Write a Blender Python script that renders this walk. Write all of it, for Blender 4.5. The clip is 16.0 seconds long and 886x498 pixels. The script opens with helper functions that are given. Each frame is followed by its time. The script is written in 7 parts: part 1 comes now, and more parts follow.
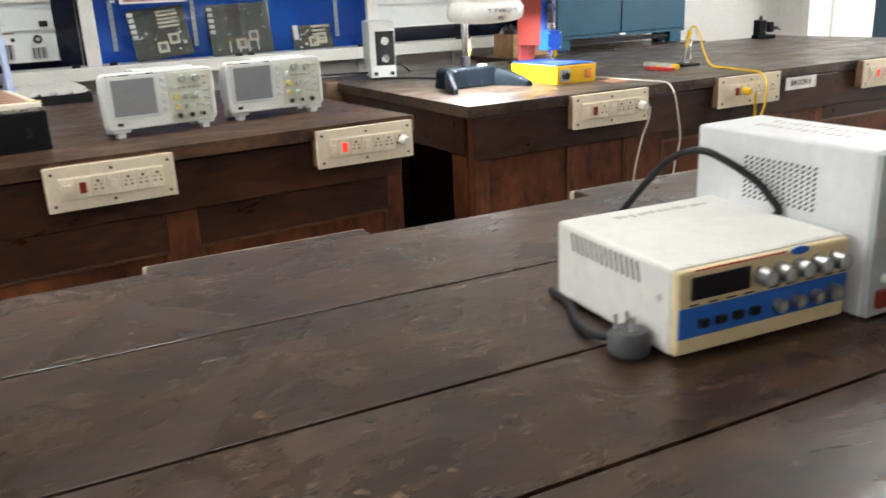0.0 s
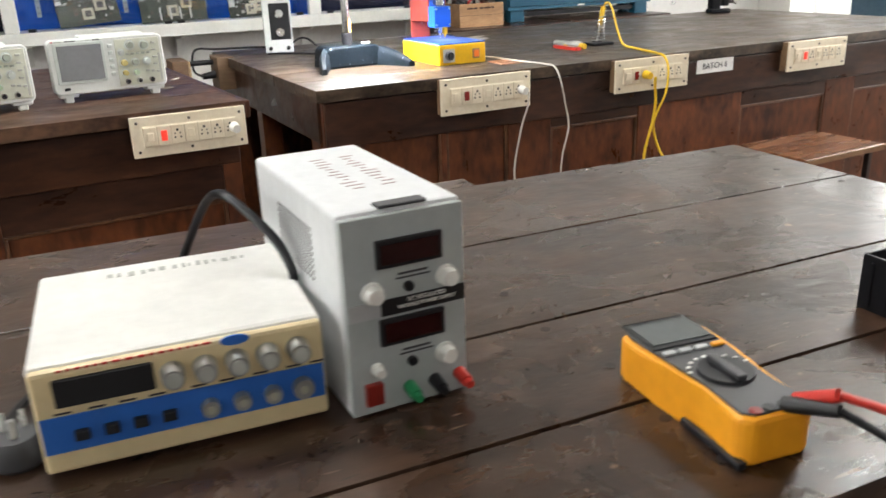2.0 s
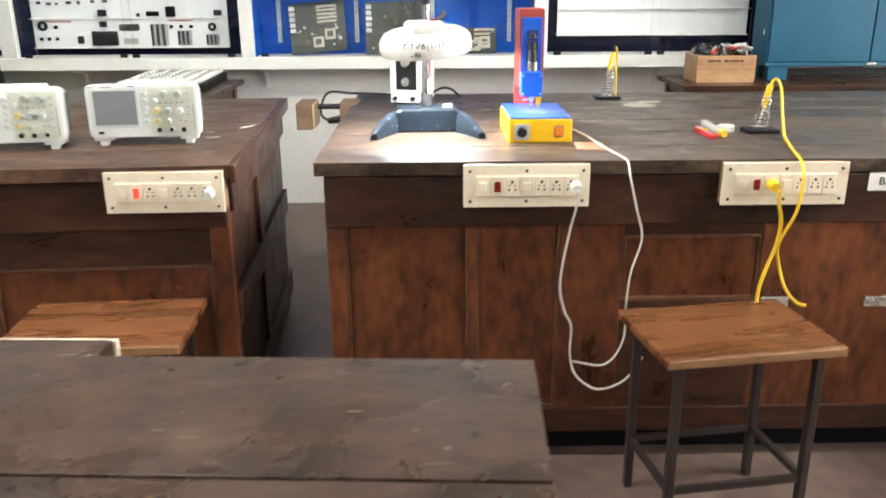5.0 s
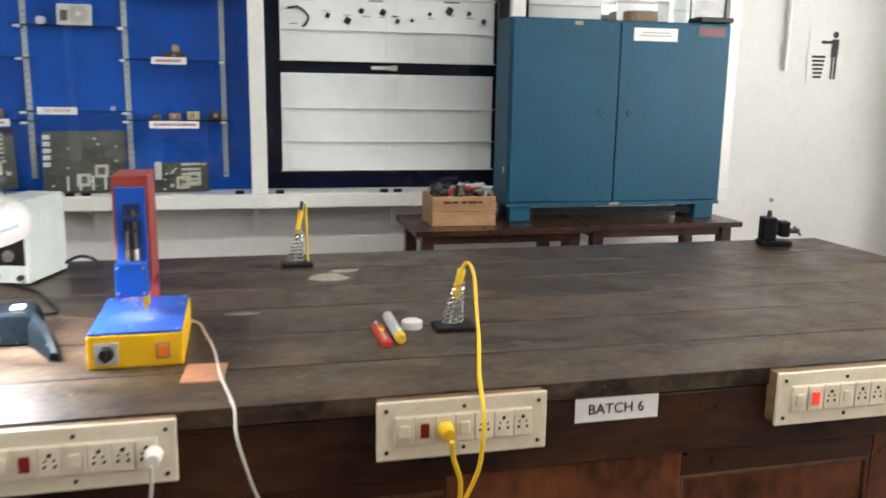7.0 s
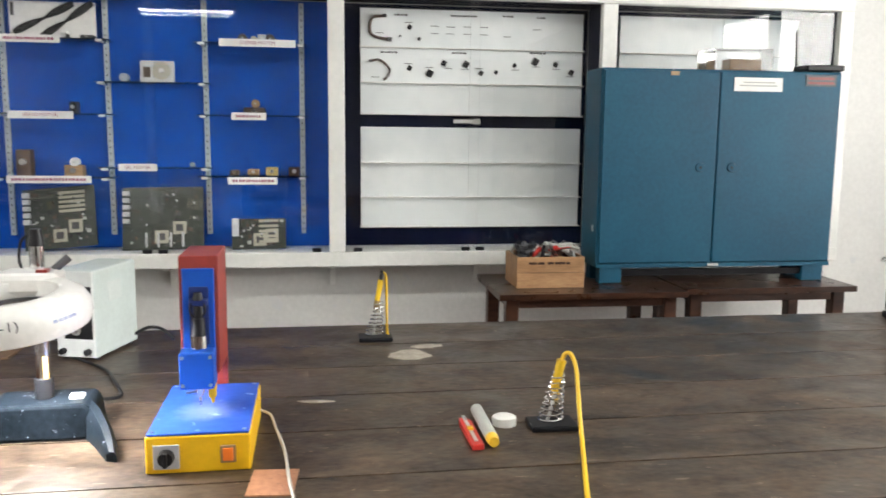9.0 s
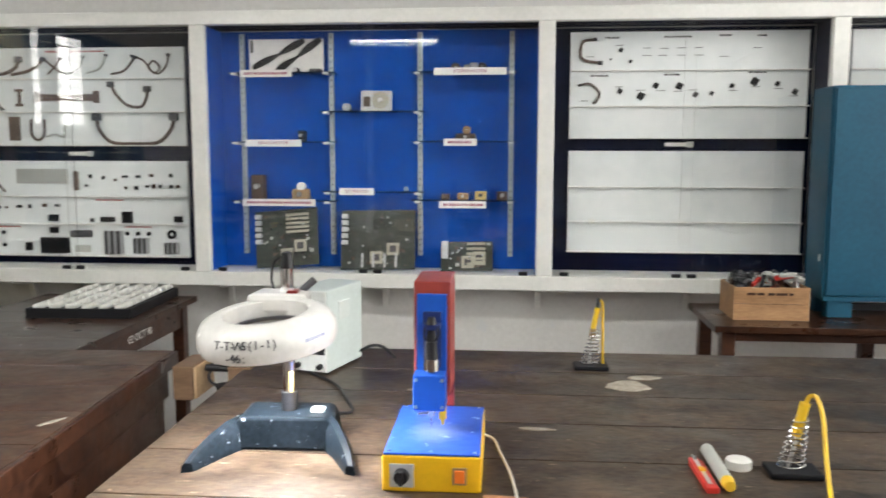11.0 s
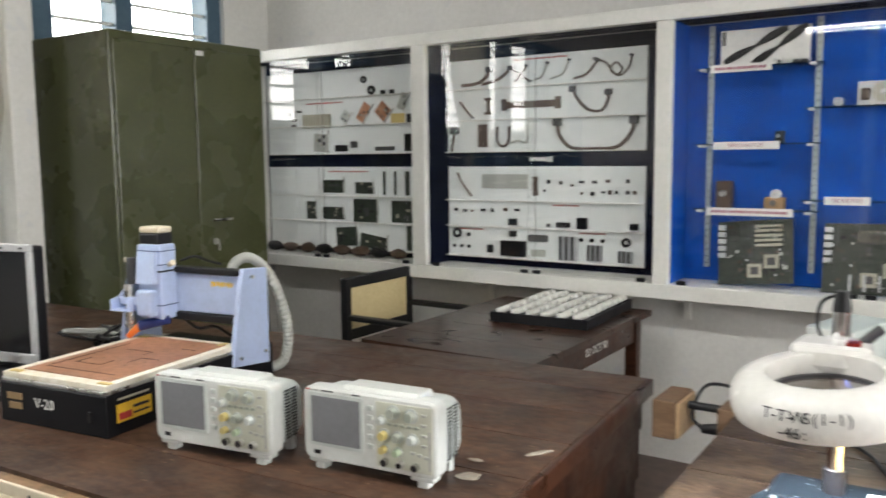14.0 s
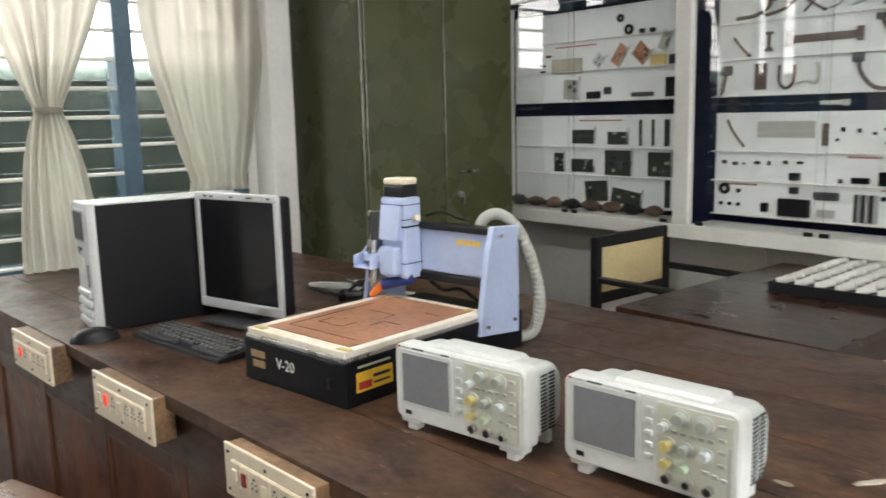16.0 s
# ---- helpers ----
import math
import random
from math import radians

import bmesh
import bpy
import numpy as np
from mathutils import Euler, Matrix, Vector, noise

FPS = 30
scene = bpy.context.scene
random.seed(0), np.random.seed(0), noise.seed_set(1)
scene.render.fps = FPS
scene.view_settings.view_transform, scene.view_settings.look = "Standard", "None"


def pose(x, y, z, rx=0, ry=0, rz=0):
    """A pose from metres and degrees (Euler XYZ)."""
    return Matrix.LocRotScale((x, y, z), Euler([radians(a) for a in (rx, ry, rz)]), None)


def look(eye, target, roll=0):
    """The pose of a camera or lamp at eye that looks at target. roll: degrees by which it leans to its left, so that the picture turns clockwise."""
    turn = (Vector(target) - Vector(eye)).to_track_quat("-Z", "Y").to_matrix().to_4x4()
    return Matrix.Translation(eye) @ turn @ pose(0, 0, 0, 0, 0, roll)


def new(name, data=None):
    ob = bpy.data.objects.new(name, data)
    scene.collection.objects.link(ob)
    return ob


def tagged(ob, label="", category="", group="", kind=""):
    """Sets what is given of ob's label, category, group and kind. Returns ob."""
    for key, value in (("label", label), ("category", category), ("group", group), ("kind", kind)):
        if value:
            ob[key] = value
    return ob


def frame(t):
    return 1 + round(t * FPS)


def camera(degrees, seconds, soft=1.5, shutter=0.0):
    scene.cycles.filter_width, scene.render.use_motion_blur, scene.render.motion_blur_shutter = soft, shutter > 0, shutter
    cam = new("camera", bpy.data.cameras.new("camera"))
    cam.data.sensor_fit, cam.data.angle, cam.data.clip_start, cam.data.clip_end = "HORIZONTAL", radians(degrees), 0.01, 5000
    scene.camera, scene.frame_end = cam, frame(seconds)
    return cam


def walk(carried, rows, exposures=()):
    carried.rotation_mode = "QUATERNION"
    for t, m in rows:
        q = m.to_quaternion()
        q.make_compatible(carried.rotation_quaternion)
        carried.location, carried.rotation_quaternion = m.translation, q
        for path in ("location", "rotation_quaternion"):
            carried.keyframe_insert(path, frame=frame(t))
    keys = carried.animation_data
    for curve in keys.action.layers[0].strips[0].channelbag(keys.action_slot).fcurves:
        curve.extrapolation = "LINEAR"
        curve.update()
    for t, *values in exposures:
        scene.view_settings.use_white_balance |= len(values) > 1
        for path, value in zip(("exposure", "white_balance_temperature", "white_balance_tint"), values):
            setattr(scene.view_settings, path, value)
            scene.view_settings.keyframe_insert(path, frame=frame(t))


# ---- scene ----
K, F = 1.15, 0.1635  # metres to one unit of the plan; the floor's height in the plan


def W(x, y, z):
    """A place of the plan in metres."""
    return (K * x, K * y, K * (z - F))


cam = camera(56.9, 16.0, soft=1.6, shutter=0.5)
EXPOSURES = [(0, -0.34), (0.5, -0.50), (1, -0.42), (1.5, -0.32), (2, -0.16), (3.2, 0.12), (5.5, 0.35), (6.5, -0.10), (7.5, -0.80), (8, -0.84), (8.7, -0.45), (11, -0.44), (13, -0.4), (14, -0.52), (15, -0.66), (16, -0.52)]
PATH = [
    (0, (0.552, 0.815, 1.208), (1.325, 2.284, 0.69), -2.7),
    (0.5, (0.653, 0.824, 1.215), (1.476, 2.264, 0.693), -1.7),
    (1, (0.767, 0.852, 1.206), (1.619, 2.268, 0.661), -1.6),
    (1.5, (0.89, 0.825, 1.203), (1.697, 2.256, 0.633), -1.9),
    (2, (1.021, 0.748, 1.225), (1.735, 2.22, 0.636), -2.1),
    (2.5, (1.152, 0.759, 1.22), (1.747, 2.279, 0.621), -2.2),
    (3, (1.294, 0.819, 1.218), (1.766, 2.378, 0.609), -2.2),
    (3.2, (1.36, 0.825, 1.222), (1.748, 2.406, 0.609), -2.0),
    (5.3, (1.997, 0.978, 1.306), (1.971, 2.891, 0.723), 0.2),
    (5.5, (2.048, 1.022, 1.312), (2.016, 2.694, 0.836), 0.5),
    (6, (2.216, 1.155, 1.347), (2.247, 3.099, 0.876), 0.9),
    (6.5, (2.332, 1.298, 1.371), (2.58, 3.238, 0.953), 1.2),
    (7, (2.356, 1.509, 1.387), (2.812, 3.42, 1.01), 0.9),
    (7.5, (2.368, 1.602, 1.404), (2.882, 3.502, 1.05), 0.7),
    (8, (2.381, 1.655, 1.422), (2.88, 3.564, 1.095), 0.5),
    (8.5, (2.372, 1.686, 1.423), (2.759, 3.626, 1.128), 0.4),
    (8.7, (2.366, 1.692, 1.428), (2.708, 3.641, 1.14), 0.5),
    (10.8, (2.295, 1.702, 1.439), (2.174, 3.685, 1.214), 0.1),
    (11, (2.289, 1.698, 1.445), (2.109, 3.676, 1.215), 0.1),
    (11.5, (2.282, 1.704, 1.444), (1.902, 3.651, 1.191), -0.0),
    (12, (2.285, 1.739, 1.443), (1.652, 3.618, 1.186), -0.1),
    (12.5, (2.273, 1.773, 1.454), (1.505, 3.603, 1.208), -0.2),
    (13, (2.217, 1.813, 1.456), (1.323, 3.586, 1.218), -0.1),
    (13.5, (2.133, 1.855, 1.46), (1.142, 3.577, 1.233), -0.2),
    (14, (2.042, 1.888, 1.46), (0.934, 3.538, 1.236), -0.6),
    (14.5, (1.978, 1.918, 1.453), (0.723, 3.455, 1.204), -0.7),
    (15, (1.925, 1.967, 1.446), (0.569, 3.411, 1.173), -0.9),
    (15.5, (1.883, 2.011, 1.442), (0.452, 3.376, 1.142), -1.1),
    (16, (1.829, 2.055, 1.438), (0.304, 3.307, 1.112), -1.4),
]
walk(cam, [(t, look(W(*eye), W(*target), roll)) for t, eye, target, roll in PATH], EXPOSURES)

# ---- light ----
world = bpy.data.worlds.new("sky")
scene.world = world
world.use_nodes = True
wn = world.node_tree
sky = wn.nodes.new("ShaderNodeTexSky")
sky.sky_type, sky.sun_disc = "NISHITA", False
sky.sun_elevation, sky.sun_rotation = radians(50), radians(140)
wn.nodes["Background"].inputs["Strength"].default_value = 0.12
wn.links.new(sky.outputs["Color"], wn.nodes["Background"].inputs["Color"])
sun = new("sun", bpy.data.lights.new("sun", "SUN"))
sun.data.energy, sun.data.angle, sun.data.color = 1.2, radians(10), (1, 0.96, 0.9)
sun.matrix_world = look((6, -8, 12), (0, 0, 0))


def area(name, eye, target, w, h, watts, colour=(1, 1, 1)):
    lamp = new(name, bpy.data.lights.new(name, "AREA"))
    lamp.data.shape, lamp.data.size, lamp.data.size_y = "RECTANGLE", w, h
    lamp.data.energy, lamp.data.color = watts, colour
    lamp.matrix_world = look(W(*eye), W(*target))
    return lamp


area("east_window_daylight", (5.95, 2.7, 1.70), (0, 2.7, 1.15), 3.4, 1.68, 195, (1, 0.985, 0.95))
# only the first is a known tube; the other three are added fill
for x, y in ((0.73, -1.98), (4.9, 0.2), (0.9, 2.3), (3.8, 2.3)):
    area("tube_light_glow", (x, y, 2.80), (x, y, 0), 1.2, 0.06, 50 if y > 1 else 37, (1, 0.98, 0.91))
ring = area("ring_lamp_glow", (1.876, 2.995, 1.140), (1.876, 2.99, 0), 0.2, 0.2, 20.0, (0.96, 0.98, 1))
ring.data.shape = "DISK"

# ---- materials ----


def ramp(nt, fac, stops):
    node = nt.nodes.new("ShaderNodeValToRGB")
    el = node.color_ramp.elements
    while len(el) < len(stops):
        el.new(0.5)
    for e, (p, c) in zip(el, stops):
        e.position, e.color = p, (*c, 1) if len(c) == 3 else c
    nt.links.new(fac, node.inputs["Fac"])
    return node.outputs["Color"]


def surface(name, a, b, rough=0.5, metal=0.0, scale=8.0, stretch=(1, 1, 1), bump=0.1, fine=6.0, vary=0.15,
            rough_vary=0.12, spots=None, coat=0.0, spot_size=0.62, emit=0.0, spec=0.5, blotch=0.0, scratch=None, bare=None):
    """A surface of two colours in a coarse and a fine grain, with uneven gloss, relief and, if asked, spots of a third colour."""
    m = bpy.data.materials.new(name)
    m.use_nodes = True
    nt = m.node_tree
    p = nt.nodes["Principled BSDF"]
    tc = nt.nodes.new("ShaderNodeTexCoord")
    info = nt.nodes.new("ShaderNodeObjectInfo")
    mp = nt.nodes.new("ShaderNodeMapping")
    mp.inputs["Scale"].default_value = stretch
    shift = nt.nodes.new("ShaderNodeVectorMath")
    shift.operation = "MULTIPLY_ADD"
    nt.links.new(info.outputs["Random"], shift.inputs[0])
    shift.inputs[1].default_value = (17, 23, 11)
    nt.links.new(tc.outputs["Object"], shift.inputs[2])
    nt.links.new(shift.outputs[0], mp.inputs["Vector"])
    n1, n2 = nt.nodes.new("ShaderNodeTexNoise"), nt.nodes.new("ShaderNodeTexNoise")
    for n, s, d in ((n1, scale, 4), (n2, scale * fine, 3)):
        n.inputs["Scale"].default_value, n.inputs["Detail"].default_value = s, d
        nt.links.new(mp.outputs["Vector"], n.inputs["Vector"])
    mixf = nt.nodes.new("ShaderNodeMath")
    mixf.operation = "MULTIPLY_ADD"
    nt.links.new(n2.outputs["Fac"], mixf.inputs[0])
    mixf.inputs[1].default_value = 0.45
    half = nt.nodes.new("ShaderNodeMath")
    half.operation = "MULTIPLY"
    half.inputs[1].default_value = 0.55
    nt.links.new(n1.outputs["Fac"], half.inputs[0])
    nt.links.new(half.outputs[0], mixf.inputs[2])
    col = ramp(nt, mixf.outputs[0], [(0.36, a), (0.64, b)])
    hsv = nt.nodes.new("ShaderNodeHueSaturation")
    nt.links.new(col, hsv.inputs["Color"])
    val = nt.nodes.new("ShaderNodeMapRange")
    val.inputs["To Min"].default_value, val.inputs["To Max"].default_value = 1 - vary, 1 + vary
    nt.links.new(info.outputs["Random"], val.inputs["Value"])
    nt.links.new(val.outputs[0], hsv.inputs["Value"])
    out = hsv.outputs["Color"]
    if spots:
        n3 = nt.nodes.new("ShaderNodeTexNoise")
        n3.inputs["Scale"].default_value, n3.inputs["Detail"].default_value = scale * 5, 6
        nt.links.new(shift.outputs[0], n3.inputs["Vector"])
        mask = ramp(nt, n3.outputs["Fac"], [(spot_size, (0, 0, 0)), (spot_size + 0.06, (1, 1, 1))])
        mix = nt.nodes.new("ShaderNodeMix")
        mix.data_type = "RGBA"
        nt.links.new(mask, mix.inputs[0])
        nt.links.new(out, mix.inputs[6])
        mix.inputs[7].default_value = (*spots, 1)
        out = mix.outputs[2]
    worn = None
    if blotch:
        nb = nt.nodes.new("ShaderNodeTexNoise")
        nb.inputs["Scale"].default_value, nb.inputs["Detail"].default_value, nb.inputs["Roughness"].default_value = 9.0, 7, 0.68
        nb.inputs["Distortion"].default_value = 0.6
        mb = nt.nodes.new("ShaderNodeMapping")
        mb.inputs["Scale"].default_value = tuple(0.45 + 0.25 * v for v in stretch)
        nt.links.new(shift.outputs[0], mb.inputs["Vector"])
        nt.links.new(mb.outputs["Vector"], nb.inputs["Vector"])
        worn = nb.outputs["Fac"]
        shade = ramp(nt, worn, [(0.30, (1 - blotch,) * 3), (0.50, (1, 0.98, 0.96)), (0.72, (1 + 0.7 * blotch, 1 + 0.55 * blotch, 1 + 0.45 * blotch))])
        mul = nt.nodes.new("ShaderNodeMix")
        mul.data_type, mul.blend_type = "RGBA", "MULTIPLY"
        mul.inputs[0].default_value = 1
        nt.links.new(out, mul.inputs[6])
        nt.links.new(shade, mul.inputs[7])
        out = mul.outputs[2]
    if scratch:
        for turn, thr in ((7, 0.715), (-11, 0.73)):
            ms = nt.nodes.new("ShaderNodeMapping")
            ms.inputs["Scale"].default_value = (9, 55, 55)
            ms.inputs["Rotation"].default_value = (0, 0, radians(turn))
            nt.links.new(shift.outputs[0], ms.inputs["Vector"])
            ns = nt.nodes.new("ShaderNodeTexNoise")
            ns.inputs["Scale"].default_value, ns.inputs["Detail"].default_value = 2.0, 2
            nt.links.new(ms.outputs["Vector"], ns.inputs["Vector"])
            line = ramp(nt, ns.outputs["Fac"], [(thr, (0, 0, 0)), (thr + 0.03, (0.8, 0.8, 0.8))])
            mixs = nt.nodes.new("ShaderNodeMix")
            mixs.data_type = "RGBA"
            nt.links.new(line, mixs.inputs[0])
            nt.links.new(out, mixs.inputs[6])
            mixs.inputs[7].default_value = (*(scratch if turn > 0 else tuple(0.08 * v for v in scratch)), 1)
            out = mixs.outputs[2]
    nt.links.new(out, p.inputs["Base Color"])
    rr = nt.nodes.new("ShaderNodeMapRange")
    rr.inputs["To Min"].default_value, rr.inputs["To Max"].default_value = max(0.02, rough - rough_vary), min(1, rough + rough_vary)
    if worn is not None:
        rr.inputs["From Min"].default_value, rr.inputs["From Max"].default_value = 0.34, 0.66
    nt.links.new(worn if worn is not None else n1.outputs["Fac"], rr.inputs["Value"])
    nt.links.new(rr.outputs[0], p.inputs["Roughness"])
    p.inputs["Metallic"].default_value = metal
    p.inputs["Specular IOR Level"].default_value = spec
    p.inputs["Coat Weight"].default_value = coat
    if emit:
        p.inputs["Emission Color"].default_value = (*b, 1)
        p.inputs["Emission Strength"].default_value = emit
    if bump:
        bp = nt.nodes.new("ShaderNodeBump")
        bp.inputs["Strength"].default_value, bp.inputs["Distance"].default_value = bump, 0.004
        nt.links.new(mixf.outputs[0], bp.inputs["Height"])
        nt.links.new(bp.outputs[0], p.inputs["Normal"])
    return m


def plain(name, c, rough=0.5, metal=0.0, **kw):
    return surface(name, tuple(0.88 * v for v in c), c, rough, metal, scale=kw.pop("scale", 14), vary=kw.pop("vary", 0.03), bump=kw.pop("bump", 0.03), **kw)


def glass(name, tint=(1, 1, 1), rough=0.0):
    m = bpy.data.materials.new(name)
    m.use_nodes = True
    p = m.node_tree.nodes["Principled BSDF"]
    p.inputs["Base Color"].default_value = (*tint, 1)
    p.inputs["Transmission Weight"].default_value, p.inputs["Roughness"].default_value, p.inputs["IOR"].default_value = 1, rough, 1.45
    return m


def glow(name, c, strength):
    m = bpy.data.materials.new(name)
    m.use_nodes = True
    p = m.node_tree.nodes["Principled BSDF"]
    p.inputs["Base Color"].default_value = (*c, 1)
    p.inputs["Emission Color"].default_value, p.inputs["Emission Strength"].default_value = (*c, 1), strength
    return m


M_TABLE = surface("table_wood", (0.017, 0.009, 0.006), (0.066, 0.035, 0.021), 0.29, scale=9, stretch=(0.7, 1.2, 1.2), bump=0.4, fine=5, vary=0.12, spots=(0.17, 0.11, 0.07), spot_size=0.69, rough_vary=0.10, spec=0.5, blotch=0.22, scratch=(0.16, 0.11, 0.075))
M_BENCH = surface("bench_wood", (0.012, 0.007, 0.005), (0.082, 0.057, 0.038), 0.42, scale=10, stretch=(0.75, 1.2, 1.2), bump=0.45, fine=6, vary=0.12, spots=(0.20, 0.15, 0.11), spot_size=0.69, rough_vary=0.14, spec=0.36, blotch=0.4, scratch=(0.26, 0.20, 0.15))
M_BENCHW = surface("warm_bench_wood", (0.020, 0.009, 0.006), (0.105, 0.056, 0.034), 0.42, scale=8, stretch=(0.75, 1.2, 1.2), bump=0.3, fine=6, vary=0.08, spots=(0.20, 0.14, 0.09), spot_size=0.71, rough_vary=0.12, spec=0.32, blotch=0.3, scratch=(0.24, 0.17, 0.11))
M_FRONT = surface("stained_wood", (0.036, 0.011, 0.005), (0.150, 0.047, 0.017), 0.38, scale=5, stretch=(1.3, 1.3, 0.6), bump=0.2, fine=6, vary=0.16, spots=(0.17, 0.065, 0.026), spot_size=0.71, spec=0.36, blotch=0.4)
M_RAIL = surface("stained_rail_wood", (0.016, 0.006, 0.004), (0.062, 0.024, 0.012), 0.38, scale=5, stretch=(0.5, 1.8, 1.8), bump=0.2, fine=6, vary=0.15, spec=0.36, blotch=0.35)
M_DESK = surface("varnished_desk_wood", (0.012, 0.005, 0.003), (0.055, 0.022, 0.011), 0.30, scale=6, stretch=(0.6, 1.3, 1.3), bump=0.06, vary=0.06, spec=0.40, blotch=0.10, rough_vary=0.05)
M_STOOL = surface("stool_wood", (0.080, 0.028, 0.011), (0.17, 0.068, 0.026), 0.28, scale=6, stretch=(0.4, 2.4, 2.4), bump=0.15, vary=0.1, spots=(0.30, 0.14, 0.06), spot_size=0.72)
M_BEAD = surface("worn_bead_wood", (0.04, 0.014, 0.006), (0.14, 0.060, 0.025), 0.42, scale=9, stretch=(1.2, 1.2, 0.6), vary=0.2)
M_EDGE = surface("worn_edge_wood", (0.16, 0.08, 0.034), (0.30, 0.16, 0.07), 0.45, scale=8, stretch=(0.5, 2, 2), vary=0.1)
M_IRON = plain("dark_iron", (0.032, 0.023, 0.020), 0.45, 0.3)
M_WALL = surface("wall_paint", (0.70, 0.69, 0.66), (0.79, 0.78, 0.75), 0.75, scale=2.2, bump=0.05, fine=20, vary=0.0, spots=(0.70, 0.70, 0.69), spot_size=0.66)
M_CEIL = plain("ceiling_paint", (0.72, 0.72, 0.70), 0.85)
M_FLOOR = surface("cement_floor", (0.09, 0.06, 0.05), (0.16, 0.11, 0.09), 0.45, scale=3, bump=0.05, vary=0)
M_FRAME = surface("white_frame_paint", (0.74, 0.74, 0.70), (0.83, 0.82, 0.78), 0.35, scale=9, bump=0.03, vary=0.02)
M_NAVY = plain("navy_felt", (0.003, 0.005, 0.018), 0.95, spec=0.05)
M_BLUE = surface("blue_board", (0.0005, 0.051, 0.29), (0.001, 0.079, 0.42), 0.6, scale=5, bump=0.03, vary=0, spec=0.15, fine=4)
M_BOARD = surface("white_board", (0.745, 0.785, 0.785), (0.835, 0.860, 0.855), 0.5, scale=3, bump=0.02, vary=0.03)
M_GLASS = glass("pane_glass")
M_STEEL = plain("bright_steel", (0.62, 0.62, 0.60), 0.28, 0.9)
M_CHROME = plain("chrome", (0.8, 0.8, 0.8), 0.12, 1.0, rough_vary=0.05)
M_TEAL = surface("teal_enamel", (0.003, 0.052, 0.098), (0.005, 0.076, 0.132), 0.48, scale=4, bump=0.06, fine=14, vary=0.03, spots=(0.012, 0.095, 0.15), spot_size=0.7, spec=0.3)
M_OLIVE = surface("olive_enamel", (0.050, 0.055, 0.021), (0.071, 0.077, 0.031), 0.28, scale=4, bump=0.08, fine=14, vary=0.03, spots=(0.068, 0.076, 0.028), spot_size=0.74)
M_IVORY = surface("ivory_plastic", (0.70, 0.61, 0.46), (0.80, 0.72, 0.57), 0.35, scale=12, bump=0.02, vary=0.05)
M_BLOCKWOOD = surface("stained_block_wood", (0.10, 0.055, 0.028), (0.19, 0.115, 0.065), 0.55, scale=9, stretch=(0.5, 2, 2), vary=0.1)
M_BOXWOOD = surface("box_wood", (0.30, 0.19, 0.10), (0.46, 0.32, 0.18), 0.55, scale=7, stretch=(0.5, 2, 2), vary=0.1)
M_SWBOX = surface("dusty_box_wood", (0.10, 0.060, 0.032), (0.26, 0.155, 0.08), 0.55, scale=12, stretch=(0.7, 1.5, 1.5), vary=0.12)
M_SCOPE = plain("grey_white_plastic", (0.66, 0.68, 0.66), 0.42)
M_SCOPE2 = plain("pale_grey_plastic", (0.56, 0.60, 0.58), 0.45)
# screen base raised to grey in place of what the glass reflects
M_LCD = plain("dead_screen_reflecting", (0.21, 0.215, 0.23), 0.15, rough_vary=0.03)
M_BLACK = plain("black_plastic", (0.011, 0.011, 0.013), 0.4, spec=0.3)
M_BLACKM = plain("black_enamel", (0.007, 0.007, 0.009), 0.45, spec=0.16)
M_DARKGREY = plain("dark_grey_plastic", (0.05, 0.05, 0.055), 0.45)
M_WHITE = plain("white_plastic", (0.78, 0.77, 0.73), 0.38)
M_PAPER = plain("white_paper", (0.80, 0.79, 0.76), 0.7)
M_INK = plain("black_ink", (0.015, 0.013, 0.02), 0.6)
M_INKRED = plain("red_ink", (0.40, 0.03, 0.03), 0.6)
M_RED = plain("red_plastic", (0.50, 0.030, 0.020), 0.4)
M_SWRED = plain("dark_red_switch", (0.20, 0.012, 0.008), 0.3)
M_NEON = glow("lit_red_switch", (0.9, 0.05, 0.03), 0.7)
M_YELLOW = plain("yellow_enamel", (0.80, 0.46, 0.010), 0.38)
M_YCABLE = plain("yellow_rubber", (0.78, 0.50, 0.02), 0.45)
M_ORANGE = plain("orange_rubber", (0.86, 0.35, 0.010), 0.5)
M_DBLUE = plain("blue_enamel", (0.008, 0.085, 0.46), 0.4, spots=None)
M_DRILLTOP = surface("dusty_blue_enamel", (0.010, 0.055, 0.36), (0.03, 0.10, 0.46), 0.38, scale=9, vary=0, spots=(0.30, 0.42, 0.72), spot_size=0.67)
dt = M_DRILLTOP.node_tree
dt_co, dt_off, dt_len = dt.nodes.new("ShaderNodeTexCoord"), dt.nodes.new("ShaderNodeVectorMath"), dt.nodes.new("ShaderNodeVectorMath")
dt_off.operation, dt_len.operation = "SUBTRACT", "LENGTH"
dt_off.inputs[1].default_value = (0.078 * K, 0.105 * K, 0.062 * K)
dt.links.new(dt_co.outputs["Object"], dt_off.inputs[0])
dt.links.new(dt_off.outputs[0], dt_len.inputs[0])
dt_no, dt_add = dt.nodes.new("ShaderNodeTexNoise"), dt.nodes.new("ShaderNodeMath")
dt_no.inputs["Scale"].default_value, dt_no.inputs["Detail"].default_value = 45, 5
dt.links.new(dt_co.outputs["Object"], dt_no.inputs["Vector"])
dt_add.operation = "MULTIPLY_ADD"
dt.links.new(dt_no.outputs["Fac"], dt_add.inputs[0])
dt_add.inputs[1].default_value = 0.05
dt.links.new(dt_len.outputs["Value"], dt_add.inputs[2])
